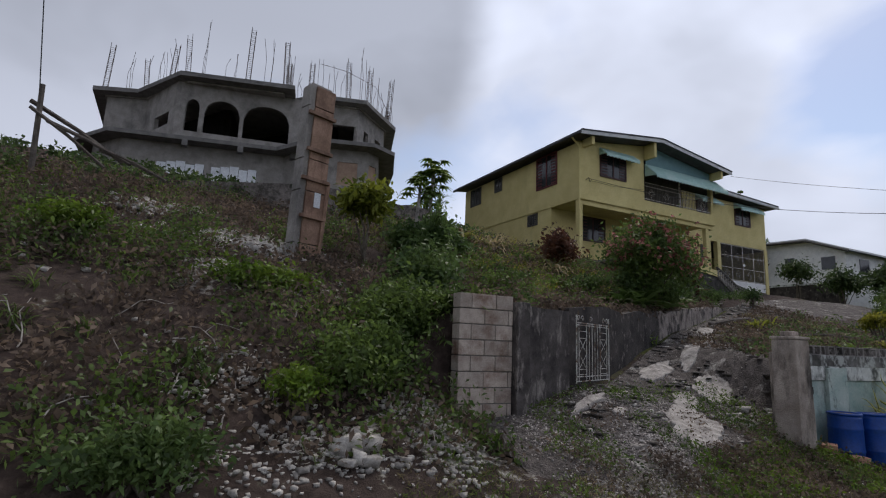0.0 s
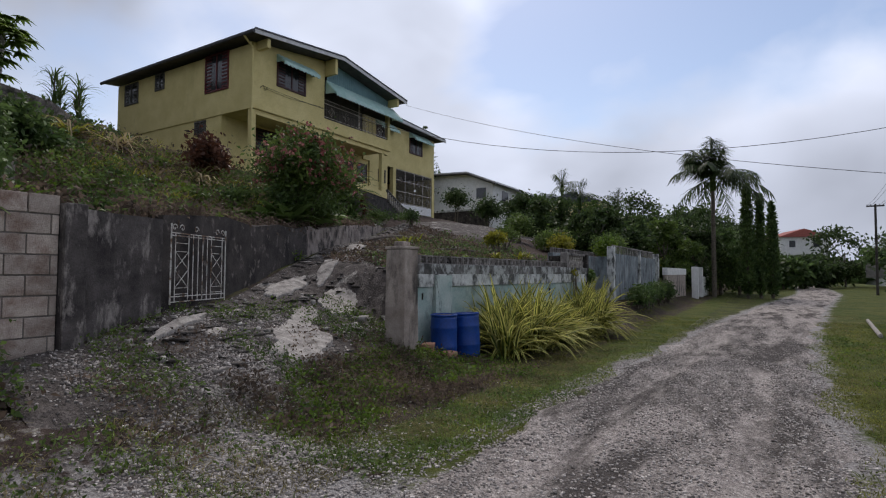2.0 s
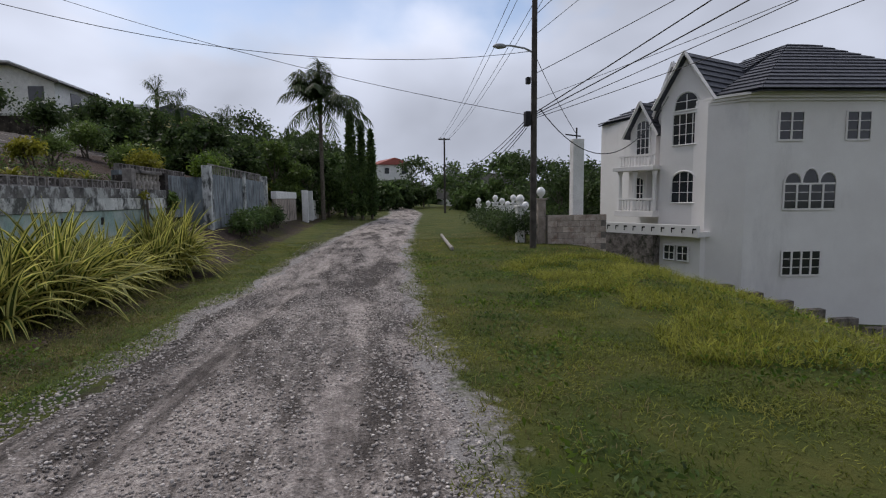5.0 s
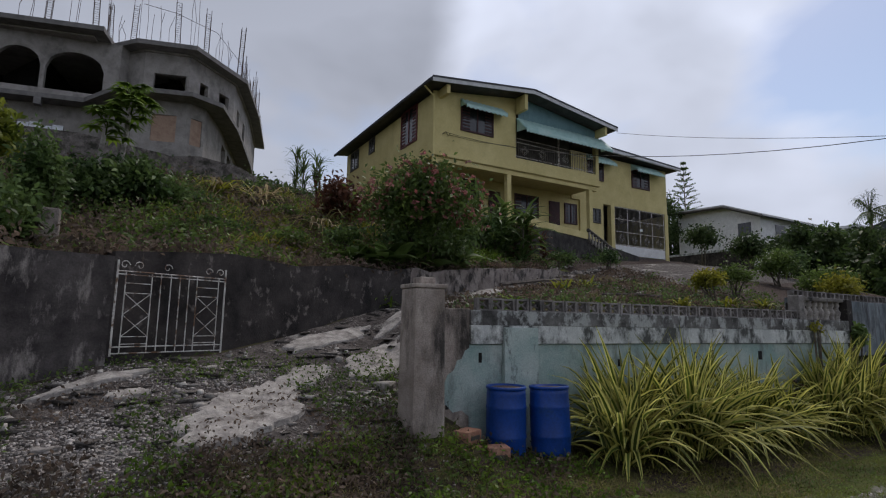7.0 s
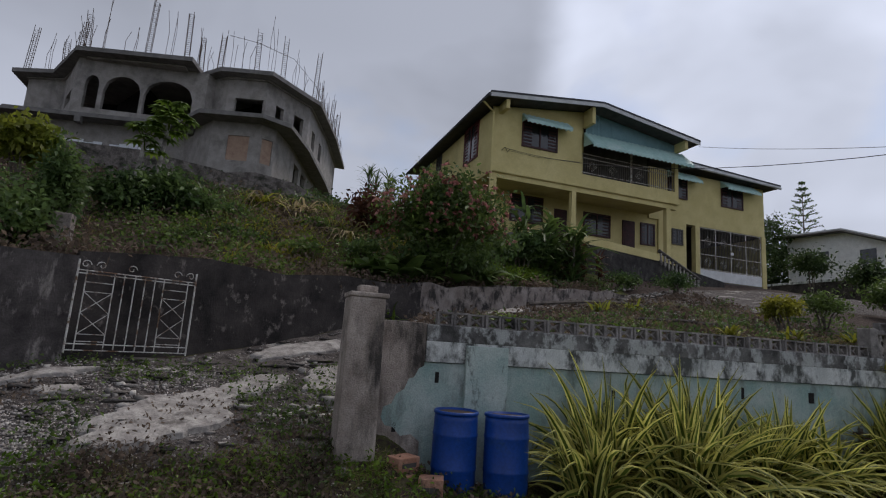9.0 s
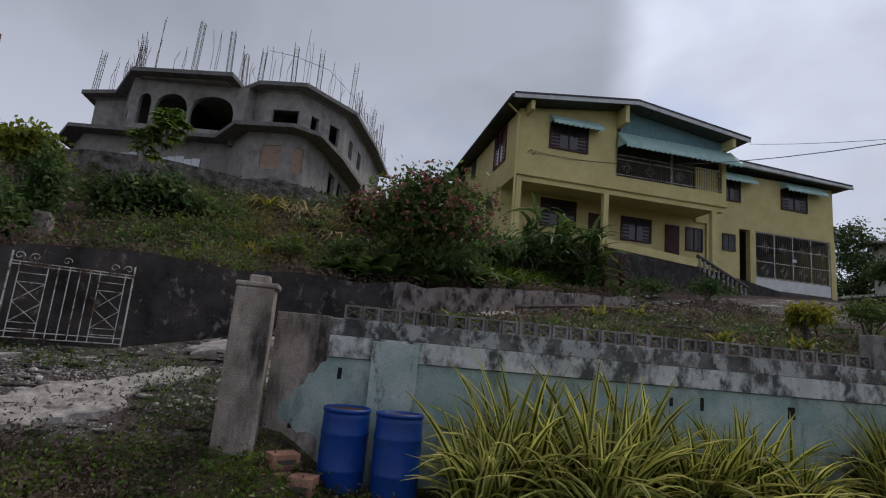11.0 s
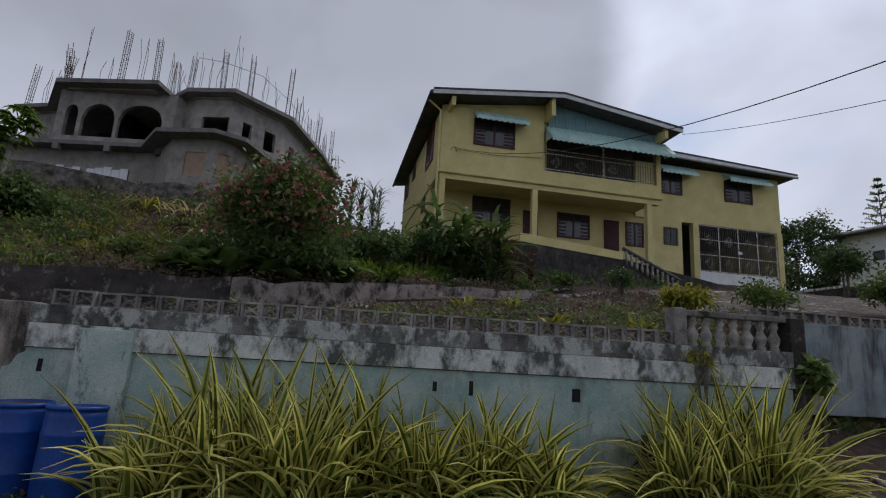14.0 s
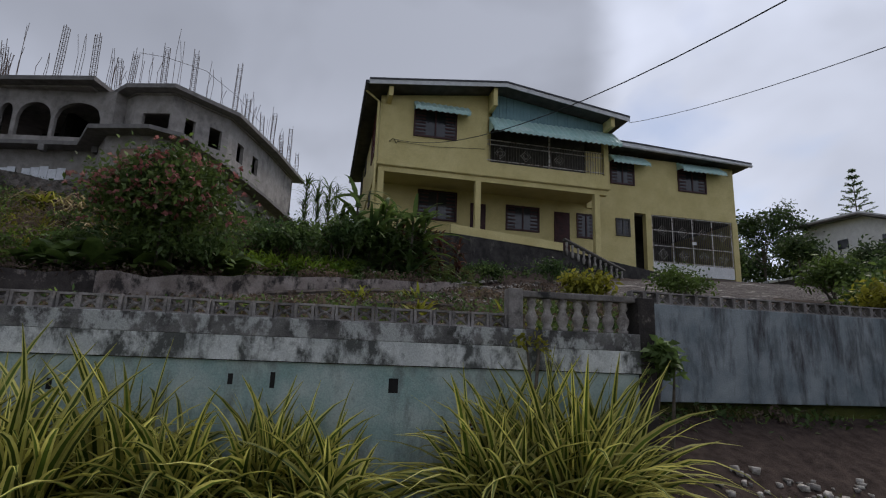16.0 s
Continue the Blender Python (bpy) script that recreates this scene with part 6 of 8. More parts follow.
bush("hill_bush", (-4.6, 13.2, 5.0), (1.3, 1.0, 0.9), 4200, 0.12, L_TREE, "dark bush at the top of the slope", clumps=26)


def spiky(name, x, y, n, reach, mat, label, z_up=0.0, width=0.03, low=15, high=85, droop=0.4):
    z = float(height(x, y))
    p = thing(name, (x, y, z), label, "plant")
    az, el = RNG.uniform(0, 2 * np.pi, n), np.radians(RNG.uniform(low, high, n))
    d = np.column_stack([np.cos(az) * np.cos(el), np.sin(az) * np.cos(el), np.sin(el)])
    root = np.column_stack([x + RNG.normal(0, 0.06, n), y + RNG.normal(0, 0.06, n), z + RNG.uniform(0, z_up + 0.05, n)])
    under(blades("leaves", root, d, reach * RNG.uniform(0.6, 1.1, n), width, mat, droop), p, kind="stuff")
    if z_up > 0.2:
        part("stem", tube([(x, y, z - 0.1), (x + 0.02, y, z + z_up)], 0.03, 6), M_BARK, p)


for i in range(7):
    spiky("dracaena", 14.6 + 0.36 * i, 13.0 + 0.25 * math.sin(i * 2.1), 46, 0.95, L_DARK if i % 3 else L_WEED, "dark rosette plant with strap leaves by the terrace", 1.2 + 0.6 * abs(math.sin(i * 1.7)), 0.075, -10, 80)
for i in range(5):
    spiky("cordyline", 16.2 + 0.4 * i, 13.5 + 0.2 * math.cos(i * 2), 50, 0.5, L_CORDY, "maroon-leaved cordyline by the terrace wall", 0.9 + 0.4 * abs(math.sin(i * 2.3)), 0.04, 0, 80)
for i in range(10):
    spiky("ginger_clump", 12.3 + 0.28 * i, float(wall_line(12.3 + 0.28 * i)) + 1.15 + 0.3 * math.sin(i * 3), 90, 0.85 - 0.03 * i, L_LIME if i % 4 else L_BRIGHT, "bright lime-green leafy clump on the wall top", 0.05, 0.028, 25, 85)
for i in range(9):
    spiky("taro_plant", 9.6 + 0.36 * i, float(wall_line(9.6 + 0.36 * i)) + 0.6 + 0.2 * math.cos(i * 2), 22, 0.75, L_WEED, "broad-leaved green plant under the flowering bush", 0.25, 0.20, 20, 75)
for x, y in ((11.3, 6.6), (15.6, 6.6), (18.0, 7.0), (13.2, 6.2), (16.9, 6.4), (20.3, 7.6)):
    spiky("agave", x, y, 30, 0.45, L_BRIGHT if x < 14 else L_YELLOW, "spiky yellow-green rosette behind the wall", 0.05, 0.03, 15, 80)
for x, y in ((12.9, 27.8), (13.5, 28.6), (14.1, 28.2), (14.5, 29.0)):
    spiky("tall_cane", x, y, 170, 1.25, L_DARK, "tall dark cane clump beside the yellow house", 10.3 - float(height(x, y)), 0.035, 35, 88, 0.5)
for x, y, mat in ((7.5, 13.6, L_YELLOW), (7.7, 13.9, L_PALE), (8.4, 13.3, L_PALE), (8.6, 13.5, L_PALE), (9.4, 11.6, L_PALE), (9.6, 11.8, L_STRAW)):
    spiky("dead_fronds", x, y, 34, 1.0, mat, "pale dying fronds lying on the bank", 0.05, 0.035, 5, 65, 0.75)
for x, y in ((4.0, 6.75), (4.3, 6.9), (3.7, 6.8), (4.0, 7.2)):
    spiky("bank_spikes", x, y, 45, 0.55, L_WEED if x < 4.1 else L_BRIGHT, "strap-leaved weed on the wall top", 0.05, 0.03, 15, 80)


def weeds(name, xy, size, mat, label, per=1, tall=0.25):
    """Low tangled growth: leaves in loose tufts over the ground."""
    xy = np.repeat(xy, per, axis=0) + RNG.normal(scale=0.07, size=(len(xy) * per, 2))
    z = height(xy[:, 0], xy[:, 1])
    near = wall_line(xy[:, 0]) - 0.16
    ramp = (xy[:, 0] > 3.7) & (xy[:, 0] < 30) & (xy[:, 1] < near) & (xy[:, 1] > near - drive_reach(xy[:, 0]))
    z = z + 0.06 * ramp
    c = np.column_stack([xy, z + np.abs(RNG.normal(scale=tall, size=len(xy)))])
    return tagged(leaf_cloud(name, c, size, mat, 0.4), label, "weeds", kind="stuff")


def clumped(n, x0, x1, y0, y1, freq, cut, ok):
    xy = scatter(n, x0, x1, y0, y1)
    f = np.array([noise.noise((x * freq, y * freq, 7.3)) for x, y in xy])
    return xy[(f > cut) & ok(xy[:, 0], xy[:, 1])]


def on_slope(x, y):
    return ((x < 3.7) & (y > 4.9)) | ((x >= 3.7) & (y > wall_line(x) + 0.4) & (x < 14.5) & (y < 16))


weeds("dry_brush", clumped(17000, -7, 14, 5, 15, 0.5, -0.5, on_slope), 0.10, L_DRY, "dry brown brush over the slope", 4, 0.15)
weeds("green_weeds", clumped(20000, -7, 14, 5, 15, 0.55, 0.02, on_slope), 0.085, L_WEED, "green weeds over the slope", 5, 0.2)
weeds("light_weeds", clumped(14000, -7, 12, 5, 14, 0.9, 0.25, on_slope), 0.07, L_BRIGHT, "light green weeds over the slope", 4, 0.16)
weeds("terrace_scrub", clumped(4200, 11.5, 24.0, 9.0, 15.6, 0.8, -0.15, lambda x, y: (y > wall_line(x) + 0.35) & (y < np.interp(x, [15, 18.2, 22, 24.5], [14.0, 14.3, 15.4, 15.9]))), 0.12, L_DARK, "dark low scrub below the terrace wall", 4, 0.16)
weeds("strip_dark", clumped(3600, 9.8, 22, 5.5, 12, 0.7, 0.0, lambda x, y: (y > front_line(x) + 0.5) & (y < wall_line(x) - 2.2)), 0.10, L_DARK, "dark creeping plants behind the turquoise wall", 4, 0.08)
weeds("far_scrub", clumped(3500, -8, 14, 14, 21, 0.5, -0.2, lambda x, y: x < 13.5), 0.20, L_TREE, "dark scrub on the upper slope", 3, 0.13)
weeds("strip_brush", clumped(6000, 10.0, 21, 5.6, 13, 0.8, -0.2, lambda x, y: (y > front_line(x) + 0.4) & (y < wall_line(x) - 0.8)), 0.10, L_DRY, "dark dry growth in the strip behind the wall", 3, 0.07)
weeds("wall_weeds", clumped(3500, 9.5, 24, 5.5, 13, 0.8, 0.0, lambda x, y: (y > front_line(x) + 0.5) & (y < wall_line(x) - 3.0)), 0.10, L_WEED, "low weeds in the strip behind the wall", 3, 0.06)


edge_x = RNG.uniform(3.5, 17.0, 1500)
edge_x = edge_x[np.array([noise.noise((x * 1.3, 4.0, 0)) for x in edge_x]) > -0.1]
edge = np.column_stack([edge_x, wall_line(edge_x) + 0.12 + np.abs(RNG.normal(scale=0.22, size=len(edge_x)))])
ez = np.maximum(height(edge[:, 0], edge[:, 1]), wall_top(edge[:, 0])) + np.abs(RNG.normal(scale=0.10, size=len(edge)))
tagged(leaf_cloud("wall_top_weeds", np.repeat(np.column_stack([edge, ez]), 4, axis=0) + RNG.normal(scale=0.06, size=(len(edge) * 4, 3)), 0.09, L_DRY, 0.1), "dry brown weeds hanging over the top of the dark wall", "weeds", kind="stuff")
weeds("ramp_brush", clumped(1800, 3.6, 8.6, 3.6, 5.8, 1.2, -0.05, lambda x, y: y < wall_line(x) - 0.5), 0.05, L_DRY, "brown creeping weeds over the ramp mouth", 3, 0.05)
weeds("ramp_weeds", clumped(4500, 3.6, 9.0, 3.8, 6.6, 1.4, 0.05, lambda x, y: y < wall_line(x) - 0.1), 0.05, L_WEED, "small weeds between the stones of the ramp", 3, 0.05)
weeds("verge_weeds", clumped(3500, 2.0, 10.0, 2.4, 5.0, 1.1, 0.05, lambda x, y: y < 4.6), 0.045, L_WEED, "low broad-leaved weeds on the verge", 3, 0.04)
weeds("verge_brush", clumped(3000, 5.2, 10.4, 3.25, 4.75, 1.0, -0.25, lambda x, y: y < front_line(x) - 0.3), 0.06, L_DRY, "brown dry weeds in front of the ramp and drums", 3, 0.06)
weeds("verge_brush_green", clumped(2600, 5.2, 10.4, 3.2, 4.75, 1.3, 0.0, lambda x, y: y < front_line(x) - 0.3), 0.055, L_BRIGHT, "small green weeds in front of the ramp", 3, 0.06)
weeds("lawn_dark_weeds", clumped(9000, 4.5, 20.0, -7.0, -1.4, 0.7, 0.08, lambda x, y: y < -1.2), 0.055, L_WEED, "dark creeping weeds in the rough grass", 3, 0.05)
weeds("lawn_weeds", clumped(5000, 5.0, 20.0, -6.5, -1.2, 0.9, 0.15, lambda x, y: y < -1.0), 0.06, L_BRIGHT, "low leafy weeds in the rough grass", 3, 0.05)


def grass(name, xy, tall, width, mat, label, lean=0.5):
    n = len(xy)
    z = height(xy[:, 0], xy[:, 1]) - 0.01
    d = unit(np.column_stack([RNG.normal(scale=lean, size=(n, 2)), np.ones(n)]))
    root = np.column_stack([xy, z])
    return tagged(blades(name, root, d, tall * RNG.uniform(0.4, 1.2, n), width, mat, 0.35, 2), label, "grass", kind="stuff")


def lawn(x, y):
    return (np.abs(y - road_mid(x)) > road_half(x) + 0.05 + 0.2 * np.sin(x * 1.7))


def tufts(name, n, x0, x1, y0, y1, per, reach, mat, label, ok):
    c = scatter(n * 3, x0, x1, y0, y1)
    c = c[ok(c[:, 0], c[:, 1])][:n]
    xy = np.repeat(c, per, axis=0) + RNG.normal(scale=0.08, size=(len(c) * per, 2))
    k = np.repeat(RNG.uniform(0.5, 1.2, len(c)), per)
    az, el = RNG.uniform(0, 6.28, len(xy)), np.radians(RNG.uniform(25, 85, len(xy)))
    d = np.column_stack([np.cos(az) * np.cos(el), np.sin(az) * np.cos(el), np.sin(el)])
    root = np.column_stack([xy, height(xy[:, 0], xy[:, 1])])
    tagged(blades(name, root, d, reach * k * RNG.uniform(0.5, 1.1, len(xy)), 0.012, mat, 0.5, 4), label, "grass", kind="stuff")


def on_bank(x, y):
    return (y > wall_line(x) + 0.5) & on_slope(x, y)


tufts("bright_tufts", 110, 5.5, 13, 8, 15, 34, 0.5, L_BRIGHT, "bright grass tufts on the bank", on_bank)
tufts("yellow_tufts", 60, 6.5, 11, 9, 15, 30, 0.6, L_YELLOW, "yellowing grass tufts on the bank", on_bank)
tufts("straw_tufts", 90, 4.5, 13, 7.5, 15, 30, 0.5, L_STRAW, "dead straw tufts on the bank", on_bank)
tufts("slope_tufts", 70, -5, 3.5, 5.5, 13, 30, 0.4, L_WEED, "green grass tufts on the slope", on_slope)
tufts("strip_tufts", 120, 10.5, 20, 5.6, 11, 30, 0.35, L_WEED, "green tufts in the strip behind the wall", lambda x, y: (y > front_line(x) + 0.5) & (y < wall_line(x) - 0.9))
tufts("strip_straw", 90, 10.5, 20, 5.6, 12, 30, 0.35, L_STRAW, "dry tufts in the strip behind the wall", lambda x, y: (y > front_line(x) + 0.5) & (y < wall_line(x) - 0.5))
grass("lawn", clumped(90000, 3.5, 26, -7.5, -0.4, 0.35, -0.6, lawn), 0.075, 0.006, L_GRASS, "rough green grass beside the lane")
grass("lawn_near", clumped(95000, 4.2, 13, -6.0, -0.5, 0.5, -0.45, lawn), 0.06, 0.0055, L_GRASS, "dense short grass beside the lane", 0.8)
grass("lawn_straw", clumped(26000, 3.5, 30, -8, -0.6, 0.6, 0.0, lawn), 0.12, 0.005, L_STRAW, "dry seed grass in the verge")
grass("tall_grass", clumped(46000, 4.5, 18, -7.0, -3.0, 0.83, -0.1, lambda x, y: y < -3.3 - 0.5 * np.sin(x * 1.9) - 0.3 * np.sin(x * 4.3)), 0.30, 0.006, L_SEED, "tall yellow-green grass on the slope edge")
grass("verge_grass", clumped(42000, 5, 26, 1.9, 4.4, 0.8, -0.35, lawn), 0.07, 0.006, L_GRASS, "short green grass along the wall side of the lane")
grass("verge_straw", clumped(22000, 2, 12, 2.6, 5.6, 1.2, -0.1, lambda x, y: (y < 5.0) & (y > 2.6)), 0.11, 0.005, L_STRAW, "dry grass and dead stalks on the verge", 0.8)
grass("verge_dry", clumped(30000, 4.5, 15.5, 2.7, 5.0, 0.9, -0.35, lambda x, y: y < front_line(x) - 0.2), 0.09, 0.005, L_STRAW, "dry trampled grass in front of the drums", 0.9)
grass("verge_green", clumped(22000, 5.0, 16, 2.1, 3.3, 0.7, -0.4, lawn), 0.06, 0.006, L_BRIGHT, "bright green grass along the lane edge", 0.8)
grass("verge_tufts", clumped(22000, 1.5, 9, 2.2, 5.2, 1.3, 0.05, lawn), 0.09, 0.006, L_BRIGHT, "green grass tufts at the ramp mouth")
grass("bank_grass", clumped(15000, 4.2, 15, 6.5, 16, 0.7, 0.0, on_slope), 0.24, 0.007, L_DRY, "dry grass on the bank above the dark wall", 0.6)
grass("bank_green_grass", clumped(12000, 4.2, 15, 6.5, 16, 0.8, 0.0, on_slope), 0.22, 0.008, L_GRASS, "green grass on the bank above the dark wall", 0.6)


# ---- trees ----
def tree(name, x, y, tall, spread, n, size, mat, label, z=None, trunk=0.14, clumps=22, low=0.35, group=""):
    z = float(height(x, y)) if z is None else z
    t = thing(name, (x, y, z), label, "tree", group)
    hubs = []
    for _ in range(clumps):
        a, r, h = RNG.uniform(0, 6.28), spread * math.sqrt(RNG.uniform(0.02, 1)), RNG.uniform(low, 1.0)
        r *= math.sqrt(max(0.08, 1 - ((h - 0.62) / 0.5) ** 2))
        hubs.append((x + r * math.cos(a), y + r * math.sin(a), z + tall * h))
    hubs = np.array(hubs)
    k = RNG.integers(0, clumps, n)
    pts = hubs[k] + RNG.normal(size=(n, 3)) * np.array((0.17, 0.17, 0.12)) * spread
    under(leaf_cloud("crown", pts, size, mat, 0.2), t, kind="stuff")
    top = Vector((x, y, z + tall * 0.6))
    part("trunk", tube([(x, y, z - 0.2), (x + 0.05, y, z + tall * 0.3), top], trunk, 8, None, 0.5), M_BARK, t)
    for i in range(6):
        h = Vector(hubs[i])
        s0 = Vector((x, y, z + tall * RNG.uniform(0.28, 0.5)))
        part("limb", tube([s0, s0.lerp(h, 0.5) + Vector((0, 0, 0.1 * tall)), h], trunk * 0.4, 5, None, 0.3), M_BARK, t)
    return t


def frond_palm(x, y, tall, reach, n, label, z=None, trunk=0.17, leaflets=40):
    z = float(height(x, y)) if z is None else z
    p = thing("palm_tree", (x, y, z), label, "palm tree")
    top = Vector((x, y, z + tall))
    part("trunk", tube([(x, y, z - 0.3), (x + 0.12, y, z + tall * 0.5), top], trunk, 10, None, 0.75), M_BARK, p)
    part("crownshaft", lathe([(trunk * 0.8, -0.9), (trunk * 1.35, -0.5), (trunk * 1.1, 0.0), (trunk * 0.6, 0.35)], top, 10), L_DARK, p)
    for i in range(n):
        az, el = 2.4 * i, radians((84, 58, 34, 8, 66)[i % 5] + RNG.uniform(-9, 9))
        d = np.array((math.cos(az) * math.cos(el), math.sin(az) * math.cos(el), math.sin(el)))
        ln = reach * RNG.uniform(0.85, 1.1)
        spine = [np.array(top) + d * ln * t + np.array((0, 0, -0.48 * ln * t * t * (0.25 + 0.75 * math.cos(el)) - 0.1 * ln * t ** 3)) for t in np.linspace(0, 1, 9)]
        f = part("frond", tube([tuple(q) for q in spine], 0.03, 4, None, 0.3), L_DARK, p)
        m = leaflets * 2
        tt = np.linspace(0.12, 0.99, leaflets).repeat(2)
        seg = np.clip((tt * 8).astype(int), 0, 7)
        sp = np.array(spine)
        pos = sp[seg] + (sp[seg + 1] - sp[seg]) * (tt * 8 - seg)[:, None]
        along = unit(sp[seg + 1] - sp[seg])
        side = unit(np.cross(along, np.array((0, 0, 1.0)))) * np.tile((1, -1), leaflets)[:, None]
        dirs = unit(side * 0.75 + along * 0.7 + np.array((0, 0, -0.75)) + RNG.normal(scale=0.2, size=(m, 3)))
        under(blades("leaflet", pos, dirs, reach * 0.26 * (1 - 0.55 * np.abs(tt - 0.45)), 0.024 * reach / 2, L_TREE, 0.35, 2), f, kind="stuff")


def cypress(x, y, tall, r, label, z=None):
    z = float(height(x, y)) if z is None else z
    t = thing("cypress", (x, y, z), label, "tree", "slim cypresses")
    n = 4200
    h = RNG.uniform(0.03, 1, n)
    rad = r * np.sqrt(RNG.uniform(0.1, 1, n)) * np.minimum(1, h * 6) * (1 - h) ** 0.55
    a = RNG.uniform(0, 6.28, n)
    pts = np.column_stack([x + rad * np.cos(a), y + rad * np.sin(a), z + tall * h])
    under(leaf_cloud("crown", pts, 0.3, L_DARK, 1.6, 0.35), t, kind="stuff")
    part("trunk", tube([(x, y, z - 0.2), (x, y, z + tall * 0.9)], 0.12, 6, None, 0.2), M_BARK, t)


frond_palm(44.5, 3.2, 8.6, 3.8, 30, "tall palm with drooping feathery fronds beside the lane", -0.3)
cypress(46.5, 1.15, 8.2, 0.75, "slim dark cypress by the lane", -0.3)
cypress(47.0, 0.35, 7.5, 0.55, "slim dark cypress by the lane", -0.3)
cypress(47.5, -0.4, 6.9, 0.6, "slim dark cypress by the lane", -0.3)
for x, y, tall in ((52.0, 17.0, 8.5), (50, 11.5, 7.0), (43.0, 12.5, 6.5), (120.0, -36.0, 10.0), (62, 14, 9)):
    frond_palm(x, y, tall * 0.75, 2.2, 14, "dark palm among the garden trees", None, 0.14, 16)

BELT = [  # x, y, height, spread
    (41.5, 16.2, 3.6, 2.0), (45.5, 16.6, 4.4, 2.2), (46, 15.0, 4.6, 2.4), (49.5, 14.0, 5.2, 2.6), (44, 11.5, 4.5, 2.3), (48, 9.2, 5.2, 2.6), (52.5, 7.5, 5.5, 2.6),
    (40.5, 8.8, 3.6, 1.9), (36.5, 9.5, 2.8, 1.6), (43.5, 6.4, 4.4, 2.1), (47.0, 4.6, 4.8, 2.0), (50, 3.2, 5.0, 2.3), (54.0, 2.0, 4.6, 2.2), (58, 4.5, 6.5, 3.2), (56, 11, 7.0, 3.4),
    (70, 0.8, 3.4, 2.0), (75, -1.6, 3.4, 2.2), (80, -3.4, 3.6, 2.4), (86, -6.0, 4.0, 2.4), (66, 2.0, 3.6, 2.0), (72, -12.5, 3.0, 2.0), (64, -12.0, 2.6, 1.8),
    (64, 8, 7.5, 3.6), (72, 3, 7.0, 3.4), (80, 9, 9.0, 4.2), (92, 3, 8.5, 4.2), (84, -14, 6.0, 3.4), (96, -9.5, 8.0, 4.2), (100, -18, 8.5, 4.5), (88, -22, 7.0, 3.8),
    (74, -22.5, 6.5, 3.4), (66, -17, 7.2, 3.4), (60, -22, 7.0, 3.4), (56, -16.0, 7.2, 3.2), (52, -21.0, 7.5, 3.4), (48, -16.5, 7.4, 3.2), (45.5, -22.5, 7.8, 3.3), (42, -18.5, 6.4, 2.6), (50, -27, 8.0, 3.6)]
for i, (x, y, tall, r) in enumerate(BELT):
    tree("tree", x, y, tall, r, 4200 if x < 60 else 3000, 0.36 if x < 60 else 0.6, (L_TREE, L_DARK, L_TREE, L_TREE, L_WEED if tall < 5 else L_TREE)[i % 5], "dark leafy tree in the gardens along the lane" if y > -5 else "dark leafy tree beyond the lane", None, 0.14, 22, 0.12 if y > 3 else 0.2, "background trees")
tree("tree", 44.0, 30.0, 5.6, 2.8, 8000, 0.28, L_TREE, "broad dark tree behind the yellow house", 6.4, low=0.1)
tree("tree", 50.0, 31.5, 5.0, 2.8, 7000, 0.28, L_TREE, "broad dark tree behind the yellow house", 6.4, low=0.1)
for x in (24.4, 25.6, 27.0, 28.6, 30.2, 31.6):
    bush("wall_foot_shrub", (x, 4.4, 0.5), (0.75, 0.45, 0.55), 1300, 0.13, L_DARK if x < 29 else L_TREE, "dark overgrown shrub at the foot of the far wall", clumps=16)
bush("croton_hedge", (36.5, 6.2, 1.9), (1.4, 0.6, 0.6), 2200, 0.16, L_YELLOW, "yellow croton bush behind the white wall", clumps=18)
bush("croton_hedge", (28.0, 6.6, 2.6), (1.2, 0.6, 0.6), 2000, 0.16, L_BRIGHT, "green croton bush behind the white wall", clumps=18)
bush("croton_hedge", (31.5, 7.2, 3.0), (1.3, 0.8, 0.8), 2200, 0.16, L_WEED, "leafy bush behind the white wall", clumps=18)
bush("croton_hedge", (34.0, 8.0, 3.0), (1.5, 1.0, 1.0), 2600, 0.18, L_DARK, "dark leafy bush behind the white wall", clumps=18)
bush("croton_hedge", (26.0, 8.2, 2.8), (0.9, 0.6, 0.5), 1500, 0.14, L_YELLOW, "yellow croton bush behind the blue-grey wall", clumps=14)


def araucaria(x, y, z, tall):
    t = thing("norfolk_pine", (x, y, z), "tiered dark conifer behind the white house", "tree")
    part("trunk", tube([(x, y, z), (x, y, z + tall)], 0.16, 8, None, 0.15), M_BARK, t)
    for i in range(13):
        h = 0.22 + 0.76 * i / 12
        r = tall * 0.27 * (1 - h) ** 0.8 + 0.15
        for k in range(6):
            a = k * math.pi / 3 + i * 0.5
            e = Vector((x + r * math.cos(a), y + r * math.sin(a), z + tall * h + r * 0.22))
            br = part("branch", tube([(x, y, z + tall * h), e], 0.035, 4, None, 0.4), M_BARK, t)
            u = np.linspace(0.25, 1, 26)[:, None]
            pts = np.array((x, y, z + tall * h)) + u * (np.array(e) - np.array((x, y, z + tall * h)))
            under(leaf_cloud("needles", np.repeat(pts, 2, axis=0), 0.26, L_DARK, 1.0, 0.4), br, kind="stuff")


araucaria(79.2, 51.1, 12.2, 15.0)


def far_woods():
    n = 9000
    a = RNG.uniform(radians(-75), radians(48), n)
    d = RNG.uniform(130, 330, n)
    x, y = d * np.cos(a), d * np.sin(a)
    lift = np.where(y > 20, 6.0, -4.0) + 0.035 * (d - 130)
    pts = np.column_stack([x, y, lift + RNG.uniform(0, 7.5, n) * (0.6 + 0.4 * np.sin(a * 23))])
    tagged(leaf_cloud("far_woods", pts, 6.0, L_TREE, 0.3, 0.8), "dark line of distant woods", "woods", kind="stuff")


far_woods()


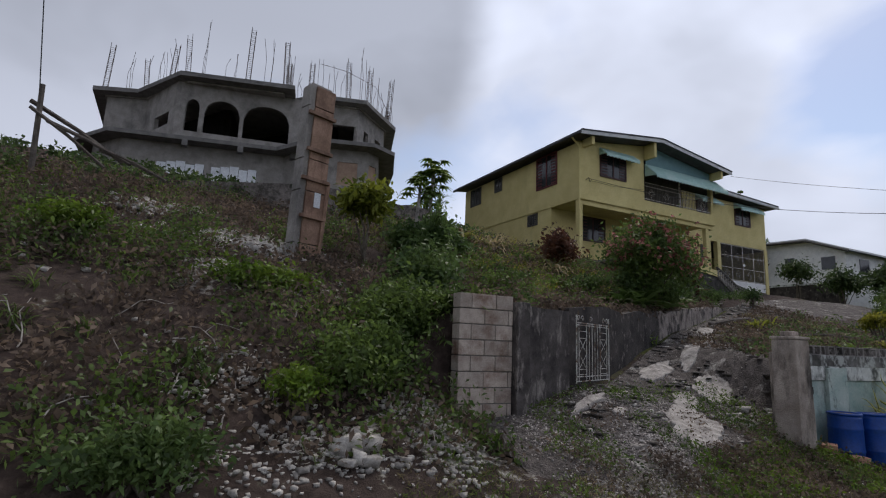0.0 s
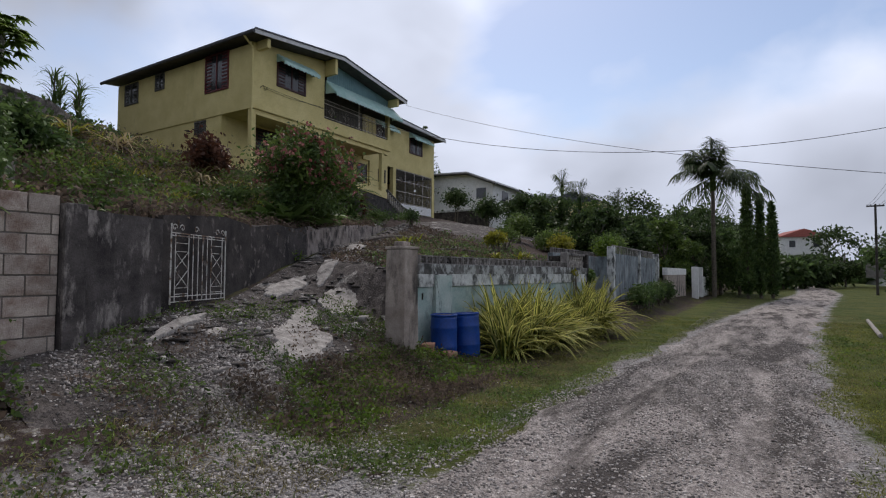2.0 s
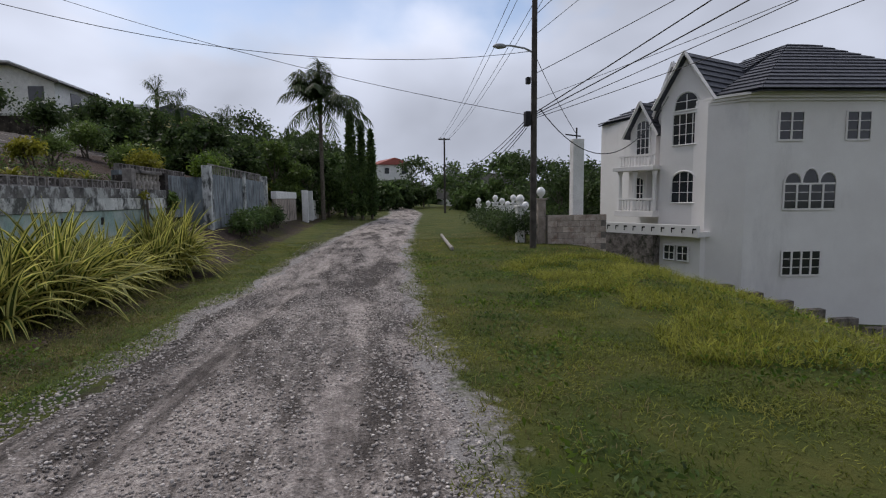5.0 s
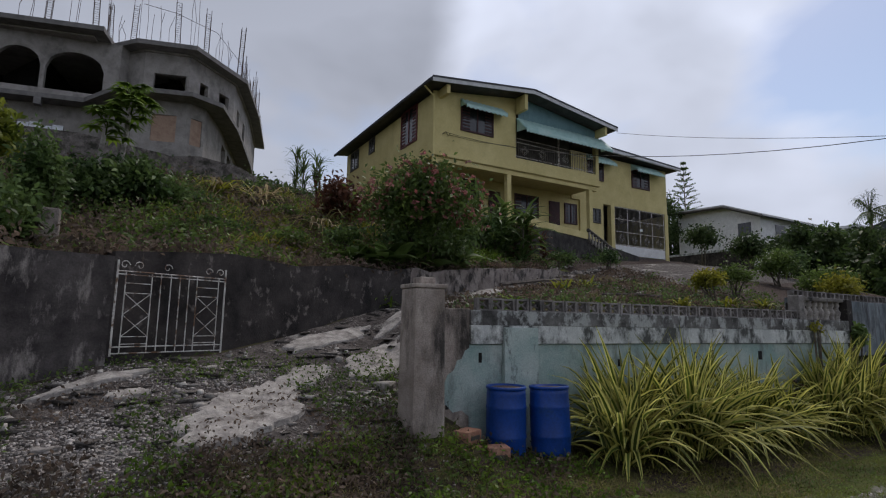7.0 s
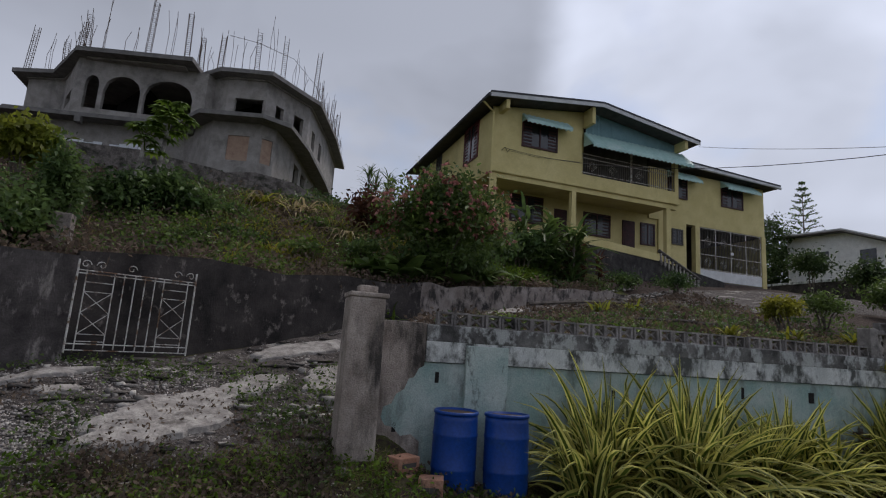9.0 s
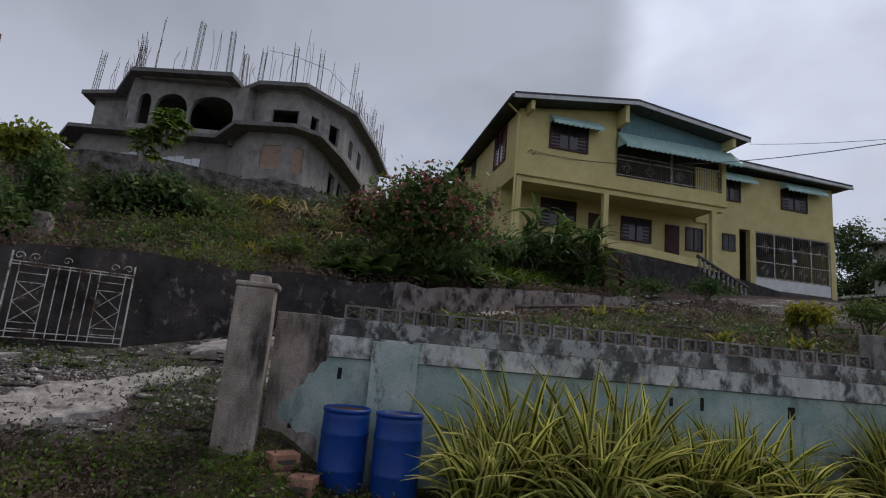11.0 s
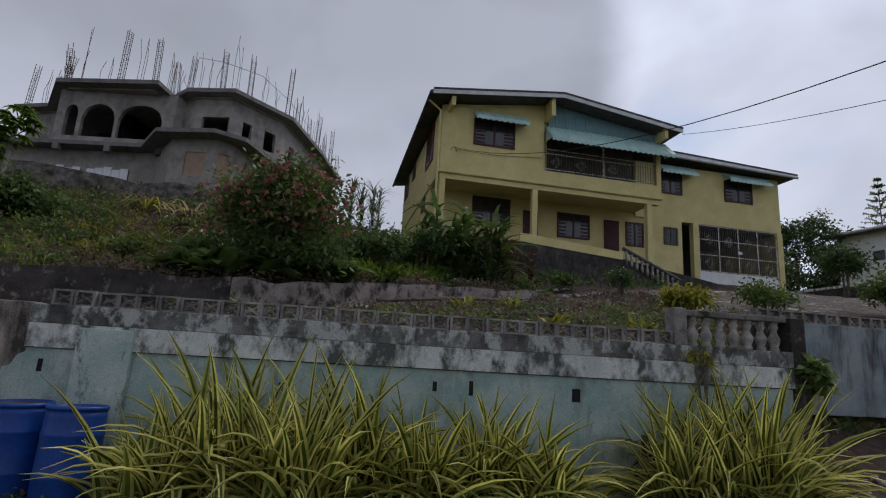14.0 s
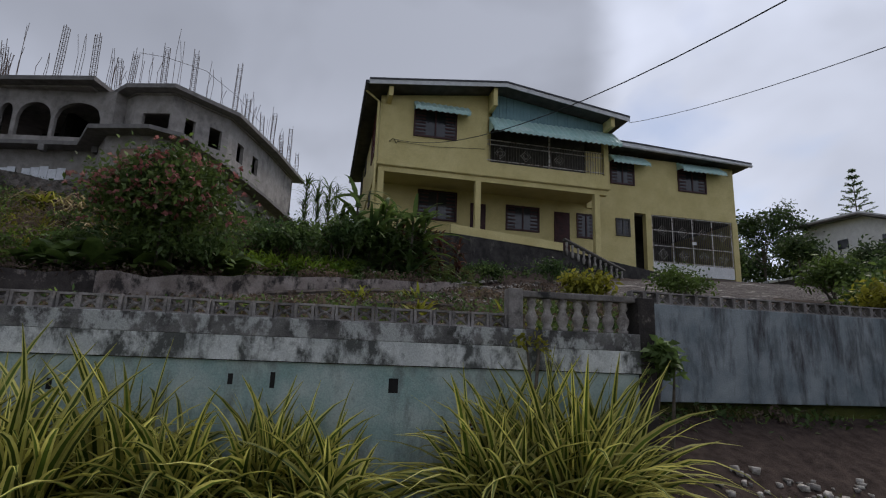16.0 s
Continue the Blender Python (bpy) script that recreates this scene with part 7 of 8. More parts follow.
# ---- lane side with the utility pole ----
def utility_pole(x, y, z, tall, lamp, label):
    p = thing("utility_pole", (x, y, z), label, "utility pole")
    part("mast", tube([(x, y, z - 0.4), (x - 0.05, y, z + tall)], 0.11, 10, None, 0.75), M_POLE, p)
    part("crossarm", box(x - 0.06, x + 0.06, y - 0.62, y + 0.62, z + tall - 0.22, z + tall - 0.10, 0.01), M_POLE, p)
    for k in (-0.55, -0.3, 0.3, 0.55):
        part("insulator", lathe([(0.03, 0), (0.045, 0.04), (0.025, 0.07), (0.04, 0.11)], (x, y + k, z + tall - 0.1), 8), M_LAMPGREY, p)
    if lamp:
        pts = [(x, y, z + 5.95), (x, y + 0.3, z + 6.08), (x, y + 0.75, z + 6.15), (x, y + 0.95, z + 6.14)]
        part("lamp_arm", tube(pts, 0.03, 6), M_LAMPGREY, p)
        hd = moved(lathe([(0.02, 0.10), (0.10, 0.08), (0.15, 0.0), (0.13, -0.05), (0.05, -0.09)][::-1], (0, 0, 0), 14), Matrix.Translation((x, y + 1.1, z + 6.12)) @ Matrix.Diagonal((0.8, 1.5, 0.8, 1)))
        part("lamp_head", hd, M_LAMPGREY, p)
        part("transformer_box", box(x - 0.12, x + 0.12, y + 0.12, y + 0.3, z + 3.7, z + 4.15, 0.02), M_CABLE, p)
        part("junction_box", box(x - 0.1, x + 0.1, y + 0.12, y + 0.25, z + 5.0, z + 5.2, 0.02), M_CABLE, p)
    return p


utility_pole(20.8, -5.4, -0.15, 8.0, True, "tall dark utility pole with a street lamp arm")
utility_pole(60.0, -8.1, -0.4, 7.9, False, "distant utility pole with a crossarm")


def cable(a, b, sag, r, label="black overhead cable between pole and house"):
    a, b = Vector(a), Vector(b)
    pts = []
    for i in range(25):
        t = i / 24
        q = a.lerp(b, t)
        q.z -= sag * 4 * t * (1 - t)
        pts.append(q)
    return tagged(finish("overhead_cable", tube(pts, r, 5), M_CABLE), label, "cable", "overhead cables")


cable((20.75, -5.4, 5.85), (16.3, 17.58, 9.1), 1.95, 0.009)
cable((20.75, -5.4, 3.85), (25.5, 16.9, 10.7), 0.6, 0.009)
for dy in (-0.55, -0.3, 0.3, 0.55):
    cable((20.8, -5.4 + dy, 7.85), (-18, -3.6 + dy, 9.2), 0.9, 0.010, "black power line along the lane")
    cable((20.8, -5.4 + dy, 7.85), (60.0, -8.1 + dy * 0.9, 7.4), 0.5, 0.010, "black power line along the lane")
for k in range(4):
    cable((20.85, -5.5, 4.0 - 0.06 * k), (-16, -15.5 - 1.1 * k, 12.6 - 0.9 * k), 0.3 + 0.2 * k, 0.016 if k < 2 else 0.010, "black telephone cable along the lane")
    cable((20.85, -5.4, 4.0 - 0.08 * k), (60.0, -8.2, 5.0 - 0.15 * k), 1.2 + 0.2 * k, 0.014, "black telephone cable along the lane")
for k, (z0, y1, z1, sag) in enumerate(((7.8, -9.5, 12.5, 0.5), (7.0, -12.0, 13.0, 0.5), (6.4, -13.0, 12.0, 0.4), (5.2, -17.5, 11.2, 0.6), (4.4, -19.0, 9.6, 0.7))):
    cable((20.85, -5.5, z0), (-14, y1, z1), sag, 0.008 + 0.003 * (k % 2), "thin black cable running from the utility pole")
cable((20.8, -5.6, 4.1), (24.3, -12.0, 5.2), 1.8, 0.016, "slack black service cable to the white house")
cable((20.8, -5.5, 5.6), (22.2, -7.4, 3.45), 0.1, 0.010, "thin service wire to the white pillar")
cable((-2.8, 13.0, 6.2), (-3.6, 13.0, 14.0), 0.0, 0.012, "thin upright cable at the slope top")


def globe_post(x, y, z, tall, label, mat=M_WHITE):
    p = thing("globe_lamp_post", (x, y, z), label, "gate post", "white globe posts")
    part("shaft", box(x - 0.14, x + 0.14, y - 0.14, y + 0.14, z - 0.3, z + tall, 0.02), mat, p)
    part("cap", box(x - 0.18, x + 0.18, y - 0.18, y + 0.18, z + tall + 0.001, z + tall + 0.07, 0.015), mat, p)
    part("globe", lathe([(0.06, 0), (0.05, 0.05), (0.11, 0.09), (0.155, 0.19), (0.15, 0.27), (0.10, 0.35), (0.03, 0.39)], (x, y, z + tall + 0.07), 16), M_GLOBE, p, "white globe finial")


globe_post(22.3, -6.15, -0.1, 1.3, "grey gate post with a white globe", M_POST)
globe_post(23.0, -5.6, -0.2, 1.15, "white gate post with a globe")
for k, d in enumerate((24.5, 25.6, 26.8, 28.0, 29.3, 31.0, 33.0, 36.0)):
    globe_post(2.5 + d, -7.0 - 0.04 * k, -0.3, 0.95 + 0.16 * (k % 3), "white post with a globe above the hedge")


def block_yard_wall():
    w = thing("yard_wall", (22, -7.3, -0.3), "grey unrendered block yard wall by the pillar", "wall", kind="structure")
    part("mortar_core", box(22.02, 22.18, -8.45, -6.3, -0.8, 0.68), M_MORTAR, w)
    for row in range(7):
        z = -0.75 + row * 0.205
        y = -8.45 + (0.2 if row % 2 else 0)
        while y < -6.4:
            part("block", box(21.99, 22.2, y + 0.006, min(y + 0.4, -6.3) - 0.006, z + 0.006, z + 0.199, 0.006), M_BLOCK, w)
            y += 0.4


block_yard_wall()
ob = thing("white_pillar", (22.6, -7.6, -0.3), "tall plain white meter pillar behind the wall", "pillar")
part("shaft", box(22.45, 22.8, -7.78, -7.38, -0.8, 3.35, 0.02), M_WHITE, ob)
part("bracket", tube([(22.6, -7.55, 3.35), (22.6, -7.55, 3.75)], 0.03, 6), M_CABLE, ob)
part("meter_arm", tube([(22.5, -7.1, 3.5), (22.6, -7.7, 3.45)], 0.025, 6), M_CABLE, ob)
for i, (x, y, r) in enumerate(((22.9, -5.7, 0.7), (24.2, -5.6, 0.75), (25.6, -5.7, 0.8), (27.5, -5.9, 0.9), (30, -6.2, 1.0), (33, -6.6, 1.0), (36, -7.0, 1.2), (40, -8.0, 1.4))):
    bush("hedge_bush", (x, y, 0.2), (r, r * 0.8, 0.7), 2000, 0.11, L_TREE, "dark clipped hedge bush along the lane", clumps=16)
gp = thing("pipe", (24, -2.95, -0.25), "pale plastic pipe lying in the grass", "pipe")
part("tube", tube([(20.8, -2.75, -0.28), (27.0, -3.25, -0.28)], 0.06, 8), M_PALE, gp)


# ---- white villa below the lane ----
def villa_window(h, x, y0, y1, z0, z1, arch=0.0, bars=3):
    """Window facing -x: sunk dark glass, white frame and glazing bars, round head."""
    pts = [(y0, z0), (y1, z0), (y1, z1 - arch)]
    if arch:
        c, r = (y0 + y1) / 2, (y1 - y0) / 2
        pts += [(c + r * math.cos(t), z1 - arch + arch * math.sin(t)) for t in [math.pi * k / 10 for k in range(1, 10)]]
    pts += [(y0, z1 - arch)]
    bm = bmesh.new()
    a = [bm.verts.new((x - 0.012, y, z)) for y, z in pts]
    b = [bm.verts.new((x + 0.04, y, z)) for y, z in pts]
    bm.faces.new(a[::-1])
    bm.faces.new(b)
    for i in range(len(pts)):
        j = (i + 1) % len(pts)
        bm.faces.new((a[i], a[j], b[j], b[i]))
    bmesh.ops.recalc_face_normals(bm, faces=bm.faces)
    w = part("window", bm, M_GLASS, h, "dark window with white glazing bars")
    part("frame", tube([(x - 0.03, y, z) for y, z in pts + pts[:1]], 0.04, 4), M_WHITE, w)
    for k in range(1, bars):
        y = y0 + (y1 - y0) * k / bars
        part("glazing_bar", box(x - 0.03, x - 0.013, y - 0.015, y + 0.015, z0, z1 - arch * 0.2), M_VILLA, w)
    n = max(2, round((z1 - z0) / 0.4))
    for k in range(1, n):
        z = z0 + (z1 - z0) * k / n
        part("glazing_bar", box(x - 0.032, x - 0.014, y0, y1, z - 0.012, z + 0.012), M_VILLA, w)


def tiled_slope(h, corners, rows, label="dark slate-blue tiled roof"):
    """A roof plane a-b (eave) to d-c (top), in stepped courses of tile."""
    a, b, c, d = [Vector(p) for p in corners]
    nrm = (b - a).cross(d - a).normalized()
    if nrm.z < 0:
        nrm = -nrm
    lift = [v - nrm * 0.03 for v in (a, b, c, d)]
    bm = bmesh.new()
    lo, hi = [bm.verts.new(v - nrm * 0.05) for v in lift], [bm.verts.new(v) for v in lift]
    if (c - d).length < 0.01:
        lo, hi = lo[:3], hi[:3]
    bm.faces.new(lo[::-1])
    bm.faces.new(hi)
    for k in range(len(lo)):
        m2 = (k + 1) % len(lo)
        bm.faces.new((lo[k], lo[m2], hi[m2], hi[k]))
    bmesh.ops.recalc_face_normals(bm, faces=bm.faces)
    roof = part("roof", bm, M_TILE, h, label)
    for i in range(rows):
        t0, t1 = i / rows, min(0.985, (i + 1.12) / rows)
        p = [a.lerp(d, t0) + nrm * 0.07, b.lerp(c, t0) + nrm * 0.07, b.lerp(c, t1) + nrm * 0.015, a.lerp(d, t1) + nrm * 0.015]
        bm = bmesh.new()
        vs = [bm.verts.new(v) for v in p + [v - nrm * 0.04 for v in p]]
        for f in ((0, 1, 2, 3), (7, 6, 5, 4), (0, 4, 5, 1), (1, 5, 6, 2), (2, 6, 7, 3), (3, 7, 4, 0)):
            bm.faces.new([vs[k] for k in f])
        bmesh.ops.recalc_face_normals(bm, faces=bm.faces)
        part("tile_course", bm, M_TILE, roof)
    return roof


def gable_front(h, x, y0, y1, z0, ze, zp, depth):
    """A gabled block facing -x with its tiled roof and barge boards."""
    yc = (y0 + y1) / 2
    bm = bmesh.new()
    pts = [(y0, z0), (y1, z0), (y1, ze), (yc, zp), (y0, ze)]
    a = [bm.verts.new((x, y, z)) for y, z in pts]
    b = [bm.verts.new((x + depth, y, z)) for y, z in pts]
    bm.faces.new(a)
    bm.faces.new(b[::-1])
    for i in range(5):
        j = (i + 1) % 5
        bm.faces.new((a[i], b[i], b[j], a[j]))
    bmesh.ops.recalc_face_normals(bm, faces=bm.faces)
    part("wall", bm, M_VILLA, h)
    o, s = 0.25, (zp - ze) / (yc - y0)
    tiled_slope(h, ((x - o, y0 - o, ze - o * s + 0.03), (x + depth, y0 - o, ze - o * s + 0.03), (x + depth, yc, zp + 0.03), (x - o, yc, zp + 0.03)), 8)
    tiled_slope(h, ((x - o, y1 + o, ze - o * s + 0.03), (x + depth, y1 + o, ze - o * s + 0.03), (x + depth, yc, zp + 0.03), (x - o, yc, zp + 0.03)), 8)
    for ya in (y0 - o, y1 + o):
        part("barge_board", tube([(x - o - 0.03, ya, ze - o * s + 0.02), (x - o - 0.03, yc, zp + 0.04)], 0.07, 4), M_VILLA, h)


def villa():
    """The gabled front looks to the lane; the plain long side looks back along it."""
    h = thing("villa", (23.5, -12.2, -3.2), "large white villa with slate-blue tiled roof and arched windows", "house")
    turn = Matrix.Translation((23.48, -13.4, 0.3)) @ Matrix.Rotation(radians(-66), 4, "Z") @ Matrix.Translation((-23.5, 13.3, 0))
    back = turn.inverted()
    # front, built facing -x and turned at the end
    gable_front(h, 23.5, -13.3, -11.0, -3.8, 4.95, 6.65, 5.0)
    gable_front(h, 24.3, -11.8, -10.4, -3.8, 4.9, 6.55, 4.0)
    part("wall", box(24.9, 31.0, -11.0, -9.3, -3.8, 4.4), M_VILLA, h)
    villa_window(h, 23.5, -12.75, -11.6, 3.05, 4.3, 0, 4)
    villa_window(h, 23.5, -12.7, -11.65, 4.42, 5.15, 0.5, 2)
    villa_window(h, 23.5, -12.7, -11.6, 0.7, 2.0, 0.4)
    villa_window(h, 24.3, -10.9, -10.65, 3.0, 3.9)
    for y in (-12.0, -12.6):
        villa_window(h, 22.9, y - 0.24, y + 0.24, -1.6, -1.0, 0, 2)
    part("porch_floor", box(23.1, 25.3, -11.0, -8.95, 0.1, 0.35, 0.02), M_VILLA, h)
    part("balcony_floor", box(23.0, 25.3, -11.05, -8.9, 2.1, 2.28, 0.02), M_VILLA, h)
    part("porch_wall", box(24.0, 25.3, -10.0, -9.0, 0.35, 2.1), M_VILLA, h)
    for y in (-9.1, -9.9, -10.9):
        part("porch_column", lathe([(0.12, 0), (0.09, 0.1), (0.08, 1.5), (0.13, 1.74)], (23.3, y, 0.35), 12), M_VILLA, h)
    for y0, y1 in ((-10.9, -9.9), (-9.9, -9.1)):
        for z, top in ((0.35, 0.9), (2.28, 2.8)):
            part("handrail", box(23.2, 23.34, y0, y1, top - 0.08, top, 0.01), M_VILLA, h)
            n = max(3, round((y1 - y0) / 0.16))
            for k in range(n):
                part("baluster", lathe([(0.035, 0), (0.05, 0.12), (0.025, 0.3), (0.04, top - z - 0.08)], (23.27, y0 + (k + 0.5) * (y1 - y0) / n, z), 8), M_VILLA, h)
    gable_front(h, 24.0, -10.4, -9.05, 2.28, 4.0, 5.1, 2.5)
    villa_window(h, 24.0, -10.1, -9.4, 2.75, 4.35, 0.25)
    villa_window(h, 24.0, -9.85, -9.25, 0.75, 1.85, 0.2)
    # thin near-black sheet that paints the shade of a doorway
    part("doorway", box(24.6, 24.62, -10.95, -10.15, 0.36, 1.9), M_SHADE, h)
    part("terrace_base", box(22.95, 23.5, -13.3, -8.6, -3.8, -0.4, 0.02), M_VILLA, h)
    part("terrace_footing", box(22.5, 22.95, -11.5, -8.3, -2.2, -0.62, 0.02), M_OLD, h)
    part("terrace_parapet", box(22.5, 22.64, -13.45, -8.5, -0.6, -0.15, 0.01), M_VILLA, h)
    part("terrace_floor", box(22.64, 23.5, -13.45, -8.5, -0.6, -0.4), M_VILLA, h)
    # parapet slots: their shade is painted on with thin near-black boxes
    for k in range(11):
        y = -13.4 + k * 0.46
        part("parapet_slot", box(22.49, 22.51, y, y + 0.16, -0.32, -0.26), M_SHADE, h)
        part("parapet_slot", box(22.488, 22.508, y + 0.12, y + 0.16, -0.46, -0.32), M_SHADE, h)
    # long side, in the world's own directions
    plan = [(22.4, -14.05), (23.44, -13.14), (31.5, -12.5), (31.0, -23.2), (21.43, -23.2)]
    part("wall", moved(prism(plan, -4.0, 4.85), back), M_VILLA, h)
    for k, z in enumerate((4.72, 4.82, 4.92)):
        o = 0.1 + 0.12 * k
        part("cornice", moved(prism([(22.4 - o, -14.05 + o * 0.5), (23.44 - o * 0.5, -13.16), (31.5, -12.5), (31, -23.2 - o), (21.43 - o, -23.2 - o)], z, z + 0.095), back), M_VILLA, h)
    e = 5.03

    def slope(pts, rows):
        tiled_slope(h, [back @ Vector(p) for p in pts], rows)

    slope(((21.7, -14.0, e), (21.0, -23.6, e), (26.4, -20.0, 8.0), (26.4, -18.9, 8.0)), 14)
    slope(((21.0, -23.6, e), (31.4, -23.6, e), (26.4, -20.0, 8.0), (26.4, -20.0, 8.0)), 14)
    slope(((21.7, -14.0, e), (23.3, -13.32, e), (26.4, -18.9, 8.0), (26.4, -18.9, 8.0)), 14)
    slope(((24.6, -13.3, e), (31.5, -12.3, e), (27.5, -18.9, 8.0), (26.4, -18.9, 8.0)), 14)
    side = back @ Matrix.Translation((22.4, -14.05, 0)) @ Matrix.Rotation(-math.atan2(22.4 - 21.25, 25.0 - 14.05), 4, "Z")

    def side_window(u0, u1, z0, z1, panes, arch=0.0):
        """A window on the long side, u metres from its near corner."""
        w = part("window", moved(box(-0.02, 0.05, -u1, -u0, z0, z1 - arch), side), M_GLASS, h, "dark window with white glazing bars")
        for k in range(panes + 1):
            y = -u0 - (u1 - u0) * k / panes
            part("glazing_bar", moved(box(-0.05, -0.021, y - 0.035, y + 0.035, z0, z1 - arch), side), M_VILLA, w)
        n = 3
        for k in range(n + 1):
            z = z0 + (z1 - arch - z0) * k / n
            t = 0.035 if k in (0, n) else 0.012
            part("glazing_bar", moved(box(-0.047, -0.023, -u1, -u0, z - t, z + t), side), M_VILLA, w)
        if arch:
            for k in range(3):
                a, b = -u0 - (u1 - u0) * (k, k + 1)[0] / 3, -u0 - (u1 - u0) * (k + 1) / 3
                c, r, top = (a + b) / 2, (a - b) / 2, arch * (1.15 if k == 1 else 0.85)
                bm = bmesh.new()
                pts = [(c + r * math.cos(math.pi * q / 10), z1 - arch + top * math.sin(math.pi * q / 10)) for q in range(11)]
                bm.faces.new([bm.verts.new((-0.02, y, z)) for y, z in pts])
                part("arch_pane", moved(bm, side), M_GLASS, w)
                part("arch_frame", moved(tube([(-0.035, y, z) for y, z in pts], 0.035, 4), side), M_VILLA, w)

    side_window(1.15, 2.1, 3.3, 4.35, 2)
    side_window(3.7, 4.65, 3.3, 4.35, 2)
    side_window(1.45, 3.45, 0.75, 2.2, 4, 0.5)
    side_window(1.5, 3.0, -1.75, -0.8, 4)
    for k in range(6):
        x, y, top = 22.3 - 0.55 * k, -12.6 - 0.75 * k, -2.0 - 0.22 * k
        part("footing_step", moved(box(x - 0.3, x, y - 0.9, y, -4.2, top, 0.02), back), M_OLD, h)
    h.matrix_basis = turn @ h.matrix_basis


villa()


def simple_house(name, at, size, mat, roof_mat, label, rise=0.9, windows=3, rz=0.0, storeys=1):
    """A far house: walls, pitched roof with eaves, windows on the two seen sides."""
    x, y, z = at
    w, d, hh = size
    h = thing(name, at, label, "house")
    m = Matrix.Translation(at) @ Matrix.Rotation(rz, 4, "Z")
    part("wall_block", moved(box(-w / 2, w / 2, -d / 2, d / 2, -1, hh), m), mat, h)
    bm = bmesh.new()
    o = 0.45
    v = [bm.verts.new(p) for p in ((-w / 2 - o, -d / 2 - o, hh), (w / 2 + o, -d / 2 - o, hh), (w / 2 + o, d / 2 + o, hh), (-w / 2 - o, d / 2 + o, hh), (-w / 2 - o * 0.2, 0, hh + rise), (w / 2 + o * 0.2, 0, hh + rise))]
    for f in ((3, 2, 1, 0), (0, 1, 5, 4), (2, 3, 4, 5), (1, 2, 5), (3, 0, 4)):
        bm.faces.new([v[i] for i in f])
    part("roof", moved(bm, m), roof_mat, h)
    for s in range(storeys):
        z0 = 0.9 + s * 2.8
        for k in range(windows):
            c = -w / 2 + (k + 0.5) * w / windows
            f = part("window", moved(box(c - 0.5, c + 0.5, -d / 2 - 0.03, -d / 2 + 0.05, z0, z0 + 1.1), m), M_GLASS, h)
            part("frame", moved(box(c - 0.56, c + 0.56, -d / 2 - 0.05, -d / 2 - 0.031, z0 - 0.07, z0), m), M_WHITE, f)
        for k in range(2):
            c = -d / 2 + (k + 0.5) * d / 2
            part("window", moved(box(-w / 2 - 0.03, -w / 2 + 0.05, c - 0.45, c + 0.45, z0, z0 + 1.1), m), M_GLASS, h)
    return h


def white_bungalow():
    """Monopitch white house behind: seen end with a raking fascia."""
    h = thing("white_bungalow", (46, 25, 6.5), "white bungalow with low grey roof behind the yellow house", "house")
    part("wall", box(46, 58, 21.6, 28.5, 5.5, 9.6), M_WHITE, h)
    bm = bmesh.new()
    prof = [(28.5, 9.6), (21.6, 9.6), (21.6, 9.75), (24.0, 10.75), (28.5, 10.95)]
    a = [bm.verts.new((46.0, y, z)) for y, z in prof]
    b = [bm.verts.new((58.0, y, z)) for y, z in prof]
    bm.faces.new(a)
    bm.faces.new(b[::-1])
    for i in range(5):
        j = (i + 1) % 5
        bm.faces.new((a[i], b[i], b[j], a[j]))
    bmesh.ops.recalc_face_normals(bm, faces=bm.faces)
    part("gable", bm, M_WHITE, h)
    for (ya, za), (yb, zb) in (((29.0, 11.0), (24.0, 10.82)), ((24.0, 10.82), (21.0, 9.62))):
        bm = bmesh.new()
        vs = [bm.verts.new((x, y, z + dz)) for dz in (0, 0.14) for x, y, z in ((45.3, ya, za), (45.3, yb, zb), (58.5, yb, zb), (58.5, ya, za))]
        for f in ((3, 2, 1, 0), (4, 5, 6, 7), (0, 1, 5, 4), (1, 2, 6, 5), (2, 3, 7, 6), (3, 0, 4, 7)):
            bm.faces.new([vs[i] for i in f])
        part("roof", bm, M_FASCIA, h, "grey sheet roof")
        part("fascia", tube([(45.28, ya, za - 0.06), (45.28, yb, zb - 0.06)], 0.10, 4), M_SOFFIT_SHADE, h, "dark eaves board")
    for y0, y1, z0, z1 in ((25.4, 26.1, 9.0, 9.6),):
        part("window", box(45.96, 46.02, y0, y1, z0, z1), M_GLASS, h)
    part("window", box(45.96, 46.02, 22.3, 23.3, 8.4, 9.4), M_GLASS, h)
    for x in (48.0, 51.5, 55.0):
        part("window", box(x, x + 1.4, 21.56, 21.62, 8.1, 9.3), M_GLASS, h)
    part("side_wing", box(58, 68, 20.5, 26.0, 5.5, 9.9), M_WHITE, h)
    part("side_roof", box(57.6, 68.5, 20.0, 26.5, 9.9, 10.15), M_FASCIA, h)
    w = thing("wall_garden_back", (42, 22, 6), "dark rendered garden wall below the white bungalow", "wall", kind="structure")
    part("face", box(41.5, 41.7, 19.8, 29.0, 4.2, 6.7, 0.01), M_DARKWALL, w)
    part("coping", box(41.45, 41.75, 19.75, 29.0, 6.701, 6.85, 0.01), M_TEALTOP, w)


white_bungalow()
simple_house("far_house", (62, 18.0, 6.4), (8, 6, 2.6), M_YELLOW, M_TILE, "cream house with dark hipped roof among trees", 1.3)
simple_house("far_house", (112, -4.0, 2.2), (9, 7, 5.4), M_WHITE, M_REDROOF, "distant white house with red roof", 1.4, 3, 0.3, 2)
simple_house("far_house", (92, -18.4, 2.0), (13, 6, 3.0), M_RAW, M_RAW, "distant unfinished grey block house", 0.1, 5, 1.2)
simple_house("far_house", (130, -22, -1.0), (11, 7, 3.2), M_WHITE, M_TILE, "distant white house among trees", 1.2, 3, 0.5)


